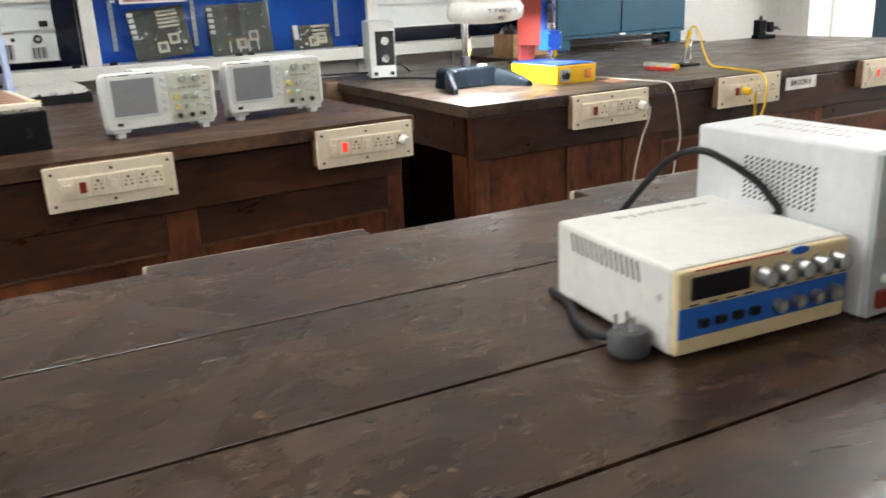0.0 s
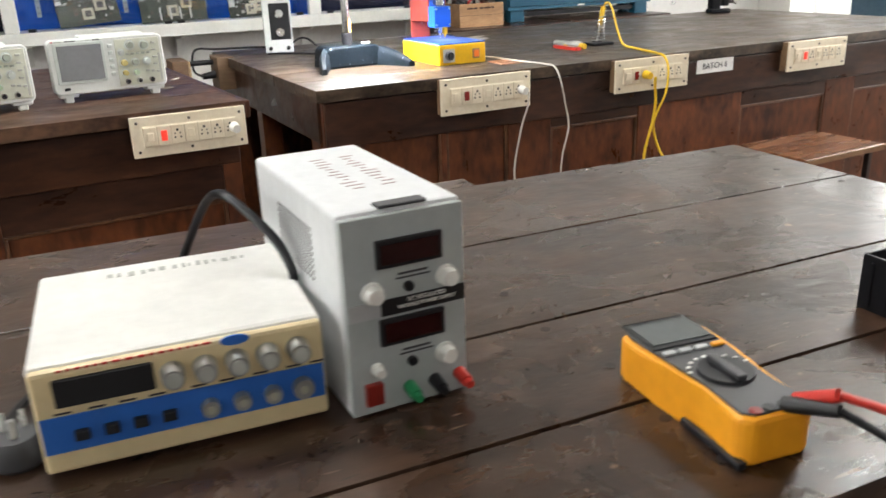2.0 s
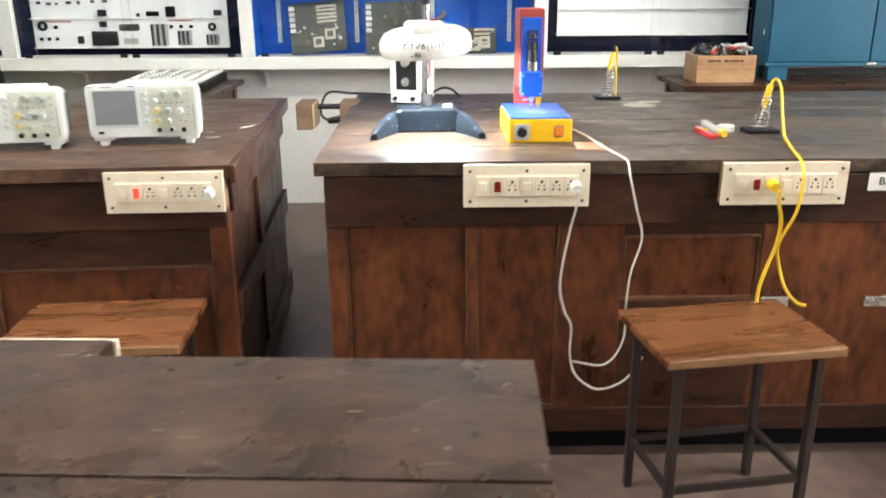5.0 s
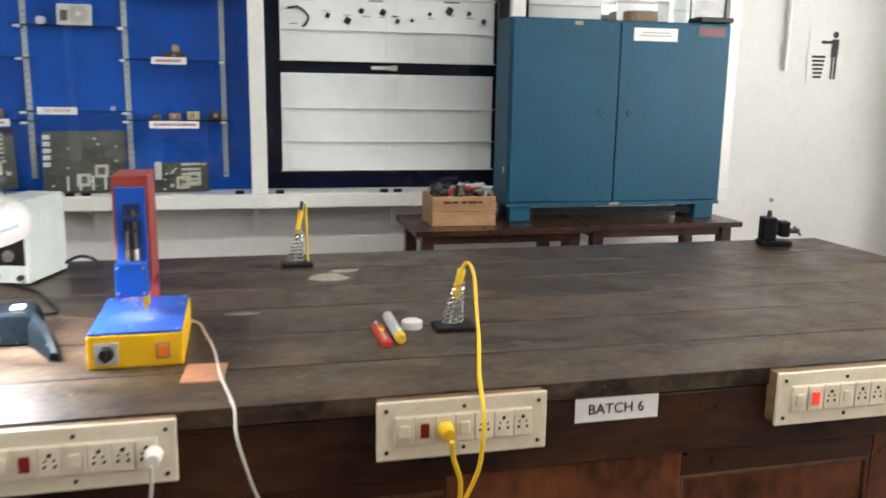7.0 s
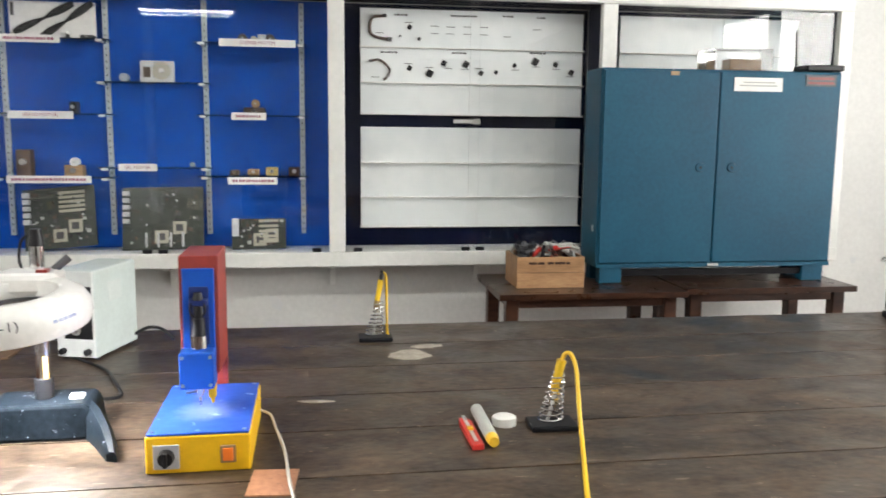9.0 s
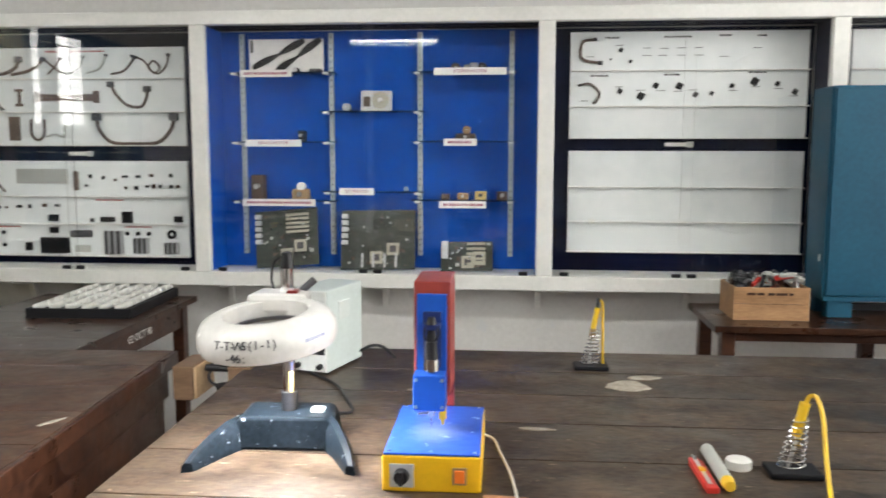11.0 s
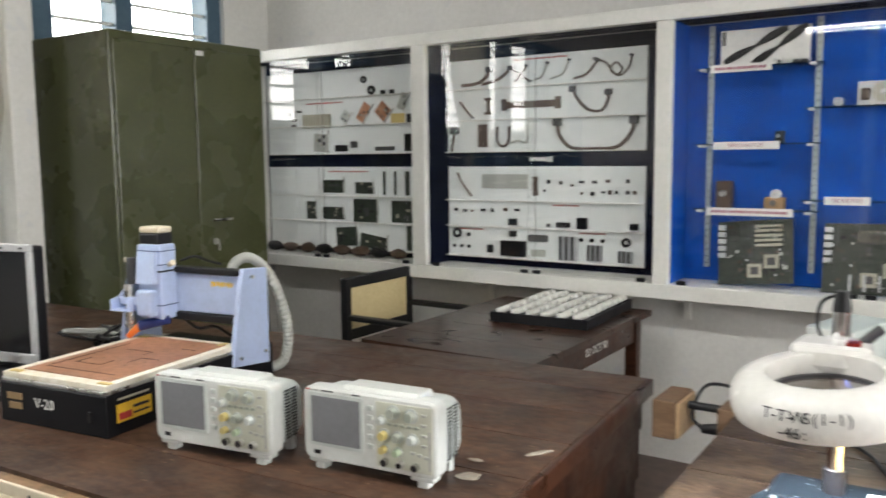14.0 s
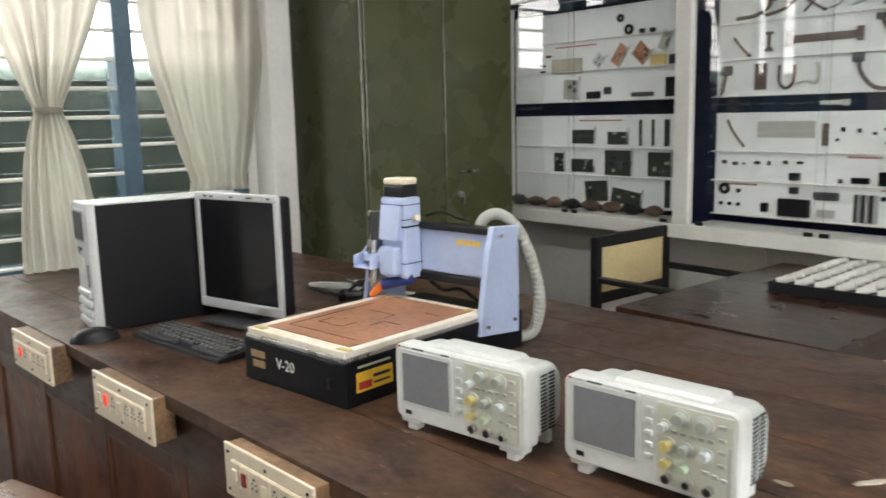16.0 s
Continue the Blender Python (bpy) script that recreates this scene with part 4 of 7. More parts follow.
def function_generator(x, y, rz):
    ob = thing("function_generator", "white function generator with a cream and blue front, knobs and sockets", "instrument", x, y, BT, rz, "function generators")
    w, d, z0, z1 = 0.184, 0.174, 0.004, 0.078
    box("case", ob, M_FGWHITE, 0, w, 0.006, d, z0, z1, 0.004)
    box("front_panel", ob, M_FGCREAM, 0.001, w - 0.001, 0, 0.008, z0 + 0.001, z1 - 0.002, 0.003, "cream front panel")
    box("blue_band", ob, M_FGBLUE, 0.003, w - 0.003, -0.001, 0.001, 0.020, 0.045, 0, "blue printed band")
    box("display_bezel", ob, M_BLACK, 0.014, 0.073, -0.002, 0.001, 0.051, 0.070, 0.001, "dark display window")
    for sx in (0.02, w - 0.02):
        for sy in (0.03, d - 0.03):
            cyl("foot", ob, M_BLACK, (sx, sy, 0), (sx, sy, z0 + 0.001), 0.007, seg=12)
    for i in range(5):
        cx = 0.084 + i * 0.0202
        k = cyl("knob", ob, M_KNOB, (cx, 0.0, 0.060), (cx, -0.013, 0.060), 0.0078, 0.0068, 18)
        cyl("knob_cap", k, M_HOSE, (cx, -0.0129, 0.060), (cx, -0.0136, 0.060), 0.0052, seg=14)
    for i in range(4):
        cx = 0.026 + i * 0.0175
        box("push_button", ob, M_BLACK, cx - 0.0045, cx + 0.0045, -0.005, 0.0, 0.0275, 0.0345, 0.001)
    for i in range(4):
        cx = 0.104 + i * 0.0205
        s = cyl("socket", ob, M_KNOB, (cx, 0, 0.031), (cx, -0.008, 0.031), 0.0058 if i < 3 else 0.0072, seg=16, label="silver coaxial socket" if i < 3 else "")
        cyl("socket_core", s, M_GOLD, (cx, -0.0079, 0.031), (cx, -0.0086, 0.031), 0.003, seg=10)
    bm = bmesh.new()
    add_cyl(bm, (0.125, 0.0005, 0.0742), (0.125, -0.0012, 0.0742), 0.0055, seg=18)
    for v in bm.verts:
        v.co.x = 0.125 + (v.co.x - 0.125) * 1.7
        v.co.z = 0.0742 + (v.co.z - 0.0742) * 0.62
    part("maker_badge", bm, M_FGBLUE, ob, "blue oval badge")
    bm = bmesh.new()
    rnd = random.Random(4)
    u = 0.018
    while u < 0.105:
        s = rnd.uniform(0.0025, 0.006)
        add_box(bm, u, u + s, -0.0006, 0.0004, 0.0745, 0.0759)
        u += s + 0.002
    part("front_print", bm, M_RED, ob, "unreadable red print")
    bm = bmesh.new()
    for a in (0.012, 0.032, 0.050, 0.068, 0.094, 0.112, 0.134, 0.156, 0.172):
        add_box(bm, a, a + 0.010, -0.0006, 0.0004, 0.0462, 0.0474)
    part("front_print", bm, M_INK, ob, "small dark print")
    for i in range(14):
        prism("vent_slot", ob, M_DARKGREY, [(0.045 + i * 0.0075, 0.055), (0.0475 + i * 0.0075, 0.055), (0.0515 + i * 0.0075, 0.072), (0.049 + i * 0.0075, 0.072)], "x", -0.0004, 0.0006)
    bm = bmesh.new()
    u = 0.05
    while u < 0.155:
        s = rnd.uniform(0.002, 0.005)
        add_box(bm, u, u + s, 0.145 + rnd.uniform(-0.002, 0.002), 0.152 + rnd.uniform(-0.002, 0.002), z1, z1 + 0.0004)
        u += s + rnd.uniform(0.002, 0.006)
    part("pen_marks", bm, M_HOSE, ob, "faint handwritten pen marks")
    cyl("screw", ob, M_STEEL, (0.001, 0.02, 0.05), (-0.0015, 0.02, 0.05), 0.003, seg=10)
    return ob


function_generator(0.983, 1.252, -4.5)
function_generator(0.298, 1.315, -3)


def power_supply(x, y, rz):
    ob = thing("bench_power_supply", "light grey bench power supply with two displays and white knobs", "power supply", x, y, BT, rz)
    w, d, h = 0.091, 0.202, 0.149
    box("case", ob, M_PSU, 0, w, 0.005, d, 0.001, h, 0.003)
    box("front_panel", ob, M_PSUFACE, 0.0005, w - 0.0005, 0, 0.006, 0.002, h - 0.003, 0.001, "grey front panel")
    for sx in (0.012, w - 0.012):
        for sy in (0.02, d - 0.02):
            cyl("foot", ob, M_BLACK, (sx, sy, 0), (sx, sy, 0.003), 0.006, seg=12)
    for z in (0.109, 0.052):
        b = box("display_bezel", ob, M_BLACK, 0.024, 0.073, -0.003, 0.001, z, z + 0.020, 0.001, "black display frame")
        box("display", b, M_DISP, 0.027, 0.070, -0.0036, -0.0028, z + 0.003, z + 0.017, 0, "unlit dark red display")
        box("print", ob, M_DARKGREY, 0.040, 0.062, -0.0006, 0.0004, z - 0.007, z - 0.0055)
        box("print", ob, M_DARKGREY, 0.038, 0.064, -0.0006, 0.0004, z - 0.010, z - 0.0088)
        cyl("jack", ob, M_BLACK, (0.047, 0.001, z - 0.016), (0.047, -0.003, z - 0.016), 0.0036, seg=12)
    for cx, cz, r in ((0.020, 0.093, 0.0068), (0.076, 0.095, 0.0068), (0.073, 0.036, 0.0068), (0.020, 0.036, 0.0040)):
        k = cyl("knob", ob, M_WHITE, (cx, 0, cz), (cx, -0.010, cz), r, r * 0.82, 18, "white knob")
        cyl("knob_skirt", k, M_WHITE, (cx, 0, cz), (cx, -0.003, cz), r * 1.15, seg=18)
    box("name_band", ob, M_BLACK, 0.026, w - 0.001, -0.001, 0.001, 0.0742, 0.086, 0, "black printed band")
    box("name_plate", ob, M_SILVER, 0.002, 0.025, -0.001, 0.001, 0.0742, 0.086)
    writing("lettering", ob, M_PAPER, "DC REGULATED", 0.0030, upright(0.060, -0.0014, 0.0833))
    writing("lettering", ob, M_PAPER, "VARIABLE POWER SUPPLY", 0.0028, upright(0.060, -0.0014, 0.0790))
    box("power_switch", ob, M_SWRED, 0.010, 0.023, -0.005, 0.001, 0.010, 0.026, 0.001, "dark red power switch")
    for cx, m, n in ((0.044, M_GREEN, "green terminal"), (0.064, M_BLACK, "black terminal"), (0.084, M_RED, "red terminal")):
        t = cyl("terminal", ob, m, (cx, 0, 0.016), (cx, -0.013, 0.0145), 0.0050, 0.0045, 16, n)
        cyl("terminal_tip", t, m, (cx, -0.013, 0.0145), (cx, -0.018, 0.014), 0.0031, seg=12)
    for j in range(9):
        for i in range(13):
            y, z = 0.062 + i * 0.0064, 0.085 + j * 0.0047
            prism("vent_slot", ob, M_DARKGREY, [(y, z), (y + 0.0024, z), (y - 0.0002, z + 0.0036), (y - 0.0026, z + 0.0036)], "x", -0.0004, 0.0006)
    box("top_plate", ob, M_DARKGREY, 0.030, 0.066, 0.004, 0.016, h - 0.0004, h + 0.002, 0.001, "dark metal plate on the top edge")
    bm = bmesh.new()
    rnd = random.Random(9)
    for cx in (0.035, 0.06):
        for i in range(12):
            y = 0.06 + i * 0.009
            add_box(bm, cx + rnd.uniform(-0.003, 0.003), cx + rnd.uniform(0.006, 0.012), y, y + 0.0015, h, h + 0.0004)
    part("pen_marks", bm, M_INKPINK, ob, "faded red pen marks")
    return ob


M_DISP = plain("display_filter", (0.020, 0.003, 0.004), 0.12, rough_vary=0.03)
M_INKPINK = plain("faded_red_ink", (0.50, 0.38, 0.38), 0.6)
power_supply(1.178, 1.225, 0.5)
pc = thing("mains_lead", "thick black power cord looping up behind the instruments", "cable", 1.061, 1.47, BT)
tube("cord", pc, M_BLACK, [(0.02, 0.05, 0.004), (0.038, 0.018, 0.03), (0.050, -0.003, 0.058), (0.062, -0.028, 0.095), (0.071, -0.056, 0.123), (0.078, -0.085, 0.1325), (0.089, -0.109, 0.123), (0.101, -0.13, 0.108), (0.107, -0.142, 0.095), (0.11, -0.151, 0.077), (0.108, -0.10, 0.060), (0.105, -0.04, 0.03), (0.10, -0.02, 0.005)], 0.0037, 10)
pl = thing("power_plug", "dark grey three-pin plug on its cord beside the function generator", "plug", 0.968, 1.288, BT, 0)
pl.matrix_basis = pl.matrix_basis @ Matrix.Diagonal((0.88, 0.88, 0.88, 1))
bm = bmesh.new()
add_lathe(bm, [(0.001, 0.0), (0.017, 0.0), (0.020, 0.004), (0.020, 0.018), (0.016, 0.024), (0.001, 0.025)], 24)
part("plug_body", bm, M_DARKGREY, pl, "", True)
for dx in (-0.007, 0.007):
    cyl("pin", pl, M_STEEL, (dx, 0.008, 0.020), (dx, 0.012, 0.037), 0.0024, seg=10)
cyl("pin", pl, M_STEEL, (0, -0.006, 0.020), (0, -0.004, 0.038), 0.003, seg=10)
tube("cord", pl, M_BLACK, [(-0.004, 0.016, 0.012), (-0.010, 0.04, 0.007), (0.0, 0.08, 0.005), (0.022, 0.12, 0.004), (0.035, 0.17, 0.004)], 0.004)

mm = thing("multimeter", "yellow and grey digital multimeter lying face up with test leads", "multimeter", 1.402, 1.117, BT, -7)
outline = [(-0.034, 0.083), (0.034, 0.083), (0.037, 0.070), (0.033, 0.02), (0.028, -0.03), (0.030, -0.078), (0.022, -0.086), (-0.022, -0.086), (-0.030, -0.078), (-0.028, -0.03), (-0.033, 0.02), (-0.037, 0.070)]
outline = [(x * 0.94, y * 0.80) for x, y in outline]
prism("holster", mm, M_ORANGE, outline, "z", 0.0, 0.034, 0.004, "yellow rubber holster")
inner = [(x * 0.86, y * 0.93 + (0.003 if y > 0 else -0.001)) for x, y in outline]
prism("face", mm, M_DARKGREY, inner, "z", 0.030, 0.0355, 0.001, "dark grey face")
box("screen_frame", mm, M_BLACK, -0.027, 0.027, 0.030, 0.074, 0.0355, 0.0365, 0.001)
box("screen", mm, M_LCDG, -0.024, 0.024, 0.035, 0.068, 0.0362, 0.0372, 0, "grey-green blank screen")
for i, cx in enumerate((-0.020, -0.007, 0.006, 0.020)):
    box("button", mm, M_ORANGE if i == 3 else M_SILVER, cx - 0.005, cx + 0.005, 0.019, 0.024, 0.0355, 0.038, 0.001)
dial = cyl("dial", mm, M_BLACK, (0, -0.014, 0.0355), (0, -0.014, 0.0378), 0.019, 0.0185, 28)
box("dial_grip", dial, M_DARKGREY, -0.0035, 0.0035, -0.031, 0.003, 0.0376, 0.0415, 0.001)
for i in range(9):
    a = radians(20 + i * 17.5)
    box("dial_mark", mm, M_PAPER, 0.024 * math.cos(a) - 0.0016, 0.024 * math.cos(a) + 0.0016, -0.014 + 0.024 * math.sin(a) - 0.001, -0.014 + 0.024 * math.sin(a) + 0.001, 0.0354, 0.036)
for cx, m in ((-0.015, M_SWRED), (-0.005, M_BLACK), (0.006, M_BLACK), (0.016, M_SWRED)):
    cyl("socket", mm, m, (cx, -0.062, 0.0355), (cx, -0.062, 0.0365), 0.0042, seg=14)
cyl("lead_plug", mm, M_RED, (0.016, -0.062, 0.036), (0.022, -0.088, 0.052), 0.0055, 0.0042, 14, "red lead plug")
tube("test_lead", mm, M_RED, [(0.022, -0.088, 0.052), (0.045, -0.11, 0.045), (0.085, -0.14, 0.02), (0.16, -0.17, 0.004), (0.26, -0.16, 0.004)], 0.0028, label="red test lead")
cyl("lead_plug", mm, M_BLACK, (0.006, -0.062, 0.036), (0.020, -0.092, 0.044), 0.0055, 0.0042, 14, "black lead plug")
tube("test_lead", mm, M_BLACK, [(0.020, -0.092, 0.044), (0.04, -0.12, 0.03), (0.06, -0.15, 0.004), (0.02, -0.155, 0.004)], 0.0028, label="black test lead")
box("stand", mm, M_BLACK, -0.031, -0.024, -0.07, -0.01, 0.001, 0.006, 0.001)

bk = thing("plastic_basket", "black plastic sorting basket with ribs and a pale divider", "basket", 1.632, 1.03, BT, -1)
bw, bd, bh = 0.115, 0.152, 0.050
for a in ((0, 0.003, 0, bd), (bw - 0.003, bw, 0, bd), (0.003, bw - 0.003, 0, 0.003), (0.003, bw - 0.003, bd - 0.003, bd)):
    box("side_wall", bk, M_BLACKM, *a, 0.0, bh, 0.0008)
box("bottom", bk, M_BLACKM, 0.003, bw - 0.003, 0.003, bd - 0.003, 0.002, 0.005)
for y in (0.055, 0.105):
    box("divider", bk, M_HOSE, 0.003, bw - 0.003, y, y + 0.003, 0.030, 0.044, 0.0005, "pale grey divider bar")
for i in range(9):
    y = 0.012 + i * 0.016
    for x in (-0.001, bw - 0.001):
        box("rib", bk, M_BLACKM, x, x + 0.002, y, y + 0.003, 0.004, bh - 0.006)
for i in range(6):
    x = 0.016 + i * 0.016
    for y in (-0.001, bd - 0.001, 0.052, 0.102):
        box("rib", bk, M_HOSE if y > 0.03 and y < 0.15 else M_BLACKM, x, x + 0.0016, y, y + 0.002, 0.006, bh - 0.008)


# ---- instruments on the long bench ----


def oscilloscope(x, y, rz, label):
    ob = thing("oscilloscope", label, "oscilloscope", x, y, BT, rz, "oscilloscopes")
    w, h, z0 = 0.132, 0.147, 0.019
    loft("bezel", ob, M_SCOPE, [(-0.0125, -w + 0.003, w - 0.003, z0 + 0.003, h - 0.003, 0.012), (-0.009, -w, w, z0, h, 0.014), (0.020, -w, w, z0, h, 0.014), (0.024, -w + 0.003, w - 0.003, z0 + 0.003, h - 0.003, 0.013)], "white front bezel")
    loft("body", ob, M_SCOPE2, [(0.018, -w + 0.012, w - 0.006, z0 + 0.006, h - 0.006, 0.014), (0.070, -w + 0.014, w - 0.006, z0 + 0.006, h - 0.008, 0.018), (0.098, -w + 0.020, w - 0.012, z0 + 0.010, h - 0.018, 0.024), (0.110, -w + 0.030, w - 0.024, z0 + 0.018, h - 0.034, 0.024)])
    loft("top_handle", ob, M_SCOPE, [(0.000, -w + 0.078, w - 0.044, h - 0.010, h + 0.001, 0.003), (0.006, -w + 0.074, w - 0.040, h - 0.010, h + 0.006, 0.005), (0.050, -w + 0.074, w - 0.040, h - 0.012, h + 0.005, 0.005), (0.066, -w + 0.080, w - 0.046, h - 0.016, h - 0.006, 0.004)], "moulded carrying handle")
    for sx in (-0.102, 0.102):
        f = box("foot", ob, M_SCOPE, sx - 0.010, sx + 0.010, -0.008, 0.014, 0, 0.016, 0.003)
        box("foot_block", f, M_SCOPE, sx - 0.022, sx + 0.022, -0.010, 0.016, 0.012, z0 + 0.003, 0.003)
        box("foot", ob, M_SCOPE, sx - 0.008, sx + 0.008, 0.076, 0.092, 0, z0 + 0.012, 0.003)
    fr = loft("screen_frame", ob, M_SCOPE2, [(-0.0142, -0.120, -0.008, 0.045, 0.139, 0.004), (-0.010, -0.122, -0.006, 0.043, 0.141, 0.004)])
    box("screen", fr, M_LCD, -0.113, -0.014, -0.0150, -0.0138, 0.051, 0.133, 0.001, "blank screen, grey from a painted-in reflection")
    box("control_panel", ob, M_SCOPEP, 0.018, 0.124, -0.0135, -0.010, 0.028, 0.139, 0.001, "pale yellowish control panel")
    for i in range(5):
        box("soft_key", ob, M_SCOPE2, 0.001, 0.012, -0.0158, -0.011, 0.055 + i * 0.0165, 0.064 + i * 0.0165, 0.002)
    for cx, cz, rad, m in ((0.030, 0.108, 0.0066, M_SCOPE2), (0.052, 0.124, 0.0092, M_KNOBG), (0.086, 0.122, 0.0092, M_KNOBG), (0.034, 0.083, 0.0086, M_KNOBY), (0.060, 0.083, 0.0078, M_KNOBG), (0.088, 0.083, 0.0078, M_SCOPE2), (0.034, 0.059, 0.0072, M_KNOBY), (0.060, 0.058, 0.0066, M_KNOBL)):
        k = cyl("knob", ob, m, (cx, -0.012, cz), (cx, -0.026, cz), rad, rad * 0.84, 18)
        cyl("knob_ring", k, M_SCOPE2, (cx, -0.012, cz), (cx, -0.0150, cz), rad * 1.35, seg=18)
    for i in range(3):
        cx = 0.036 + i * 0.029
        s = cyl("input_socket", ob, M_STEEL, (cx, -0.012, 0.038), (cx, -0.023, 0.038), 0.0066, seg=16)
        cyl("socket_hole", s, M_BLACK, (cx, -0.0229, 0.038), (cx, -0.0236, 0.038), 0.0048, seg=12)
    for i in range(5):
        box("button", ob, M_KNOBG, 0.040 + i * 0.0125, 0.0485 + i * 0.0125, -0.0152, -0.011, 0.1005, 0.1055, 0.001)
    for i in range(3):
        box("button", ob, M_HOSE, 0.084 + i * 0.0125, 0.0925 + i * 0.0125, -0.0152, -0.011, 0.057 - 0.002 * i, 0.0625 - 0.002 * i, 0.001)
    for i in range(4):
        box("button", ob, M_HOSE, 0.104, 0.114, -0.0152, -0.011, 0.072 + i * 0.017, 0.077 + i * 0.017, 0.001)
    box("print_strip", ob, M_HOSE, 0.117, 0.1215, -0.0142, -0.0130, 0.034, 0.100)
    box("usb_port", ob, M_BLACK, -0.110, -0.097, -0.0135, -0.010, 0.029, 0.036)
    for a, b, m in ((-0.124, -0.118, M_INKRED), (-0.115, -0.100, M_HOSE), (-0.092, -0.068, M_DARKGREY), (-0.030, -0.014, M_DARKGREY)):
        box("print_bar", ob, m, a, b, -0.0133, -0.0118, 0.1415, 0.1440)
    bm = bmesh.new()
    for j in range(16):
        for a, b in ((0.036, 0.052), (0.057, 0.073)):
            add_box(bm, w - 0.0066, w - 0.0052, a, b, 0.036 + j * 0.0058, 0.0392 + j * 0.0058)
    part("vent_grille", bm, M_BLACK, ob, "dark slotted vent grille")
    return ob


M_SCOPEP = plain("pale_panel", (0.58, 0.59, 0.50), 0.45)
M_KNOBG = plain("grey_green_knob", (0.34, 0.37, 0.32), 0.45)
M_KNOBL = plain("pale_green_knob", (0.42, 0.52, 0.36), 0.45)
M_KNOBY = plain("yellowed_knob", (0.55, 0.46, 0.18), 0.45)
oscilloscope(0.889, 2.857, 9.6, "white digital oscilloscope beside the routing machine, screen off")
oscilloscope(1.192, 2.931, 6.4, "white digital oscilloscope near the bench end, screen off")

cnc = thing("routing_machine", "small routing machine with a black base and pale blue gantry", "machine", 0.333, 2.757, BT, 8)
box("base", cnc, M_BLACKM, 0, 0.31, 0, 0.52, 0.0, 0.085, 0.003, "black metal base")
box("bed_plate", cnc, M_STEEL, 0.004, 0.306, 0.004, 0.42, 0.085, 0.092, 0.001)
brd = box("work_board", cnc, M_FOAM, 0.006, 0.304, 0.006, 0.40, 0.092, 0.104, 0.002, "white backing board with taped edges")
box("copper_sheet", brd, M_PCBCU, 0.035, 0.285, 0.035, 0.375, 0.104, 0.1056, 0, "copper clad sheet with milled outlines")
for x0, x1, y0, y1 in ((0.06, 0.26, 0.07, 0.072), (0.06, 0.062, 0.07, 0.30), (0.09, 0.16, 0.12, 0.122), (0.16, 0.162, 0.12, 0.16), (0.09, 0.092, 0.12, 0.16), (0.20, 0.25, 0.20, 0.202), (0.20, 0.202, 0.16, 0.20), (0.10, 0.18, 0.25, 0.252), (0.18, 0.182, 0.22, 0.25), (0.22, 0.26, 0.30, 0.302)):
    box("milled_line", brd, M_RAIL, x0, x1, y0, y1, 0.1055, 0.1062)
for x, y, rz in ((0.02, 0.012, 0), (0.275, 0.012, 4), (0.02, 0.36, 0), (0.28, 0.36, 88)):
    box("tape", brd, M_TAPE, 0, 0.03, 0, 0.012, 0.1042, 0.1066, 0, "yellowed tape", Matrix.Translation((x, y, 0)) @ pose(0, 0, 0, 0, 0, rz))
writing("painted_mark", cnc, M_PAPER, "V-20", 0.022, upright(0.135, -0.0006, 0.048), "white painted lettering")
box("maker_mark", cnc, M_GOLDB, 0.025, 0.070, -0.0014, 0, 0.050, 0.064, 0, "bronze maker mark")
box("maker_mark", cnc, M_GOLDB, 0.030, 0.068, -0.0014, 0, 0.030, 0.044, 0, "bronze maker mark")
box("switch", cnc, M_BLACK, 0.262, 0.272, -0.004, 0, 0.030, 0.050, 0.001)
box("warning_label", cnc, M_WARN, 0.31, 0.3112, 0.025, 0.115, 0.025, 0.062, 0, "yellow warning label")
box("warning_mark", cnc, M_INKRED, 0.3112, 0.3118, 0.030, 0.062, 0.030, 0.044)
box("warning_mark", cnc, M_INK, 0.3112, 0.3118, 0.066, 0.108, 0.034, 0.038)
box("warning_mark", cnc, M_INK, 0.3112, 0.3118, 0.066, 0.108, 0.046, 0.052)
box("base_print", cnc, M_GOLD, 0.31, 0.3112, 0.030, 0.110, 0.070, 0.074)
plate = [(0.365, 0.055), (0.50, 0.040), (0.50, 0.276), (0.415, 0.282), (0.40, 0.235)]
for a in (-0.052, 0.302):
    prism("gantry_plate", cnc, M_LILAC, plate, "x", a, a + 0.014, 0.002, "pale blue gantry side plate")
for y, z in ((0.38, 0.075), (0.47, 0.075), (0.43, 0.262)):
    cyl("bolt", cnc, M_STEEL, (0.325, y, z), (0.329, y, z), 0.004, seg=10)
box("beam", cnc, M_LILAC, -0.031, 0.312, 0.425, 0.460, 0.165, 0.262, 0.003, "pale blue crossbeam")
box("beam_rail", cnc, M_BLACK, -0.031, 0.312, 0.415, 0.450, 0.263, 0.277, 0.003, "black slide rail")
box("beam_rail", cnc, M_BLACK, -0.031, 0.312, 0.415, 0.470, 0.145, 0.164, 0.003, "black slide rail")
bm = bmesh.new()
for i in range(8):
    add_box(bm, 0.205 + i * 0.0085, 0.2115 + i * 0.0085, 0.4242, 0.4252, 0.232 + 0.002 * (i % 3), 0.246 - 0.002 * (i % 2))
part("maker_mark", bm, M_WARN, cnc, "yellow maker mark")
box("head_block", cnc, M_LILAC, 0.02, 0.098, 0.370, 0.424, 0.150, 0.335, 0.006, "pale blue tool head")
box("head_clamp", cnc, M_LILAC, 0.035, 0.085, 0.345, 0.371, 0.160, 0.225, 0.006)
for z in (0.185, 0.285, 0.318):
    box("head_joint", cnc, M_NOZ, 0.0195, 0.0985, 0.3694, 0.4235, z, z + 0.0022)
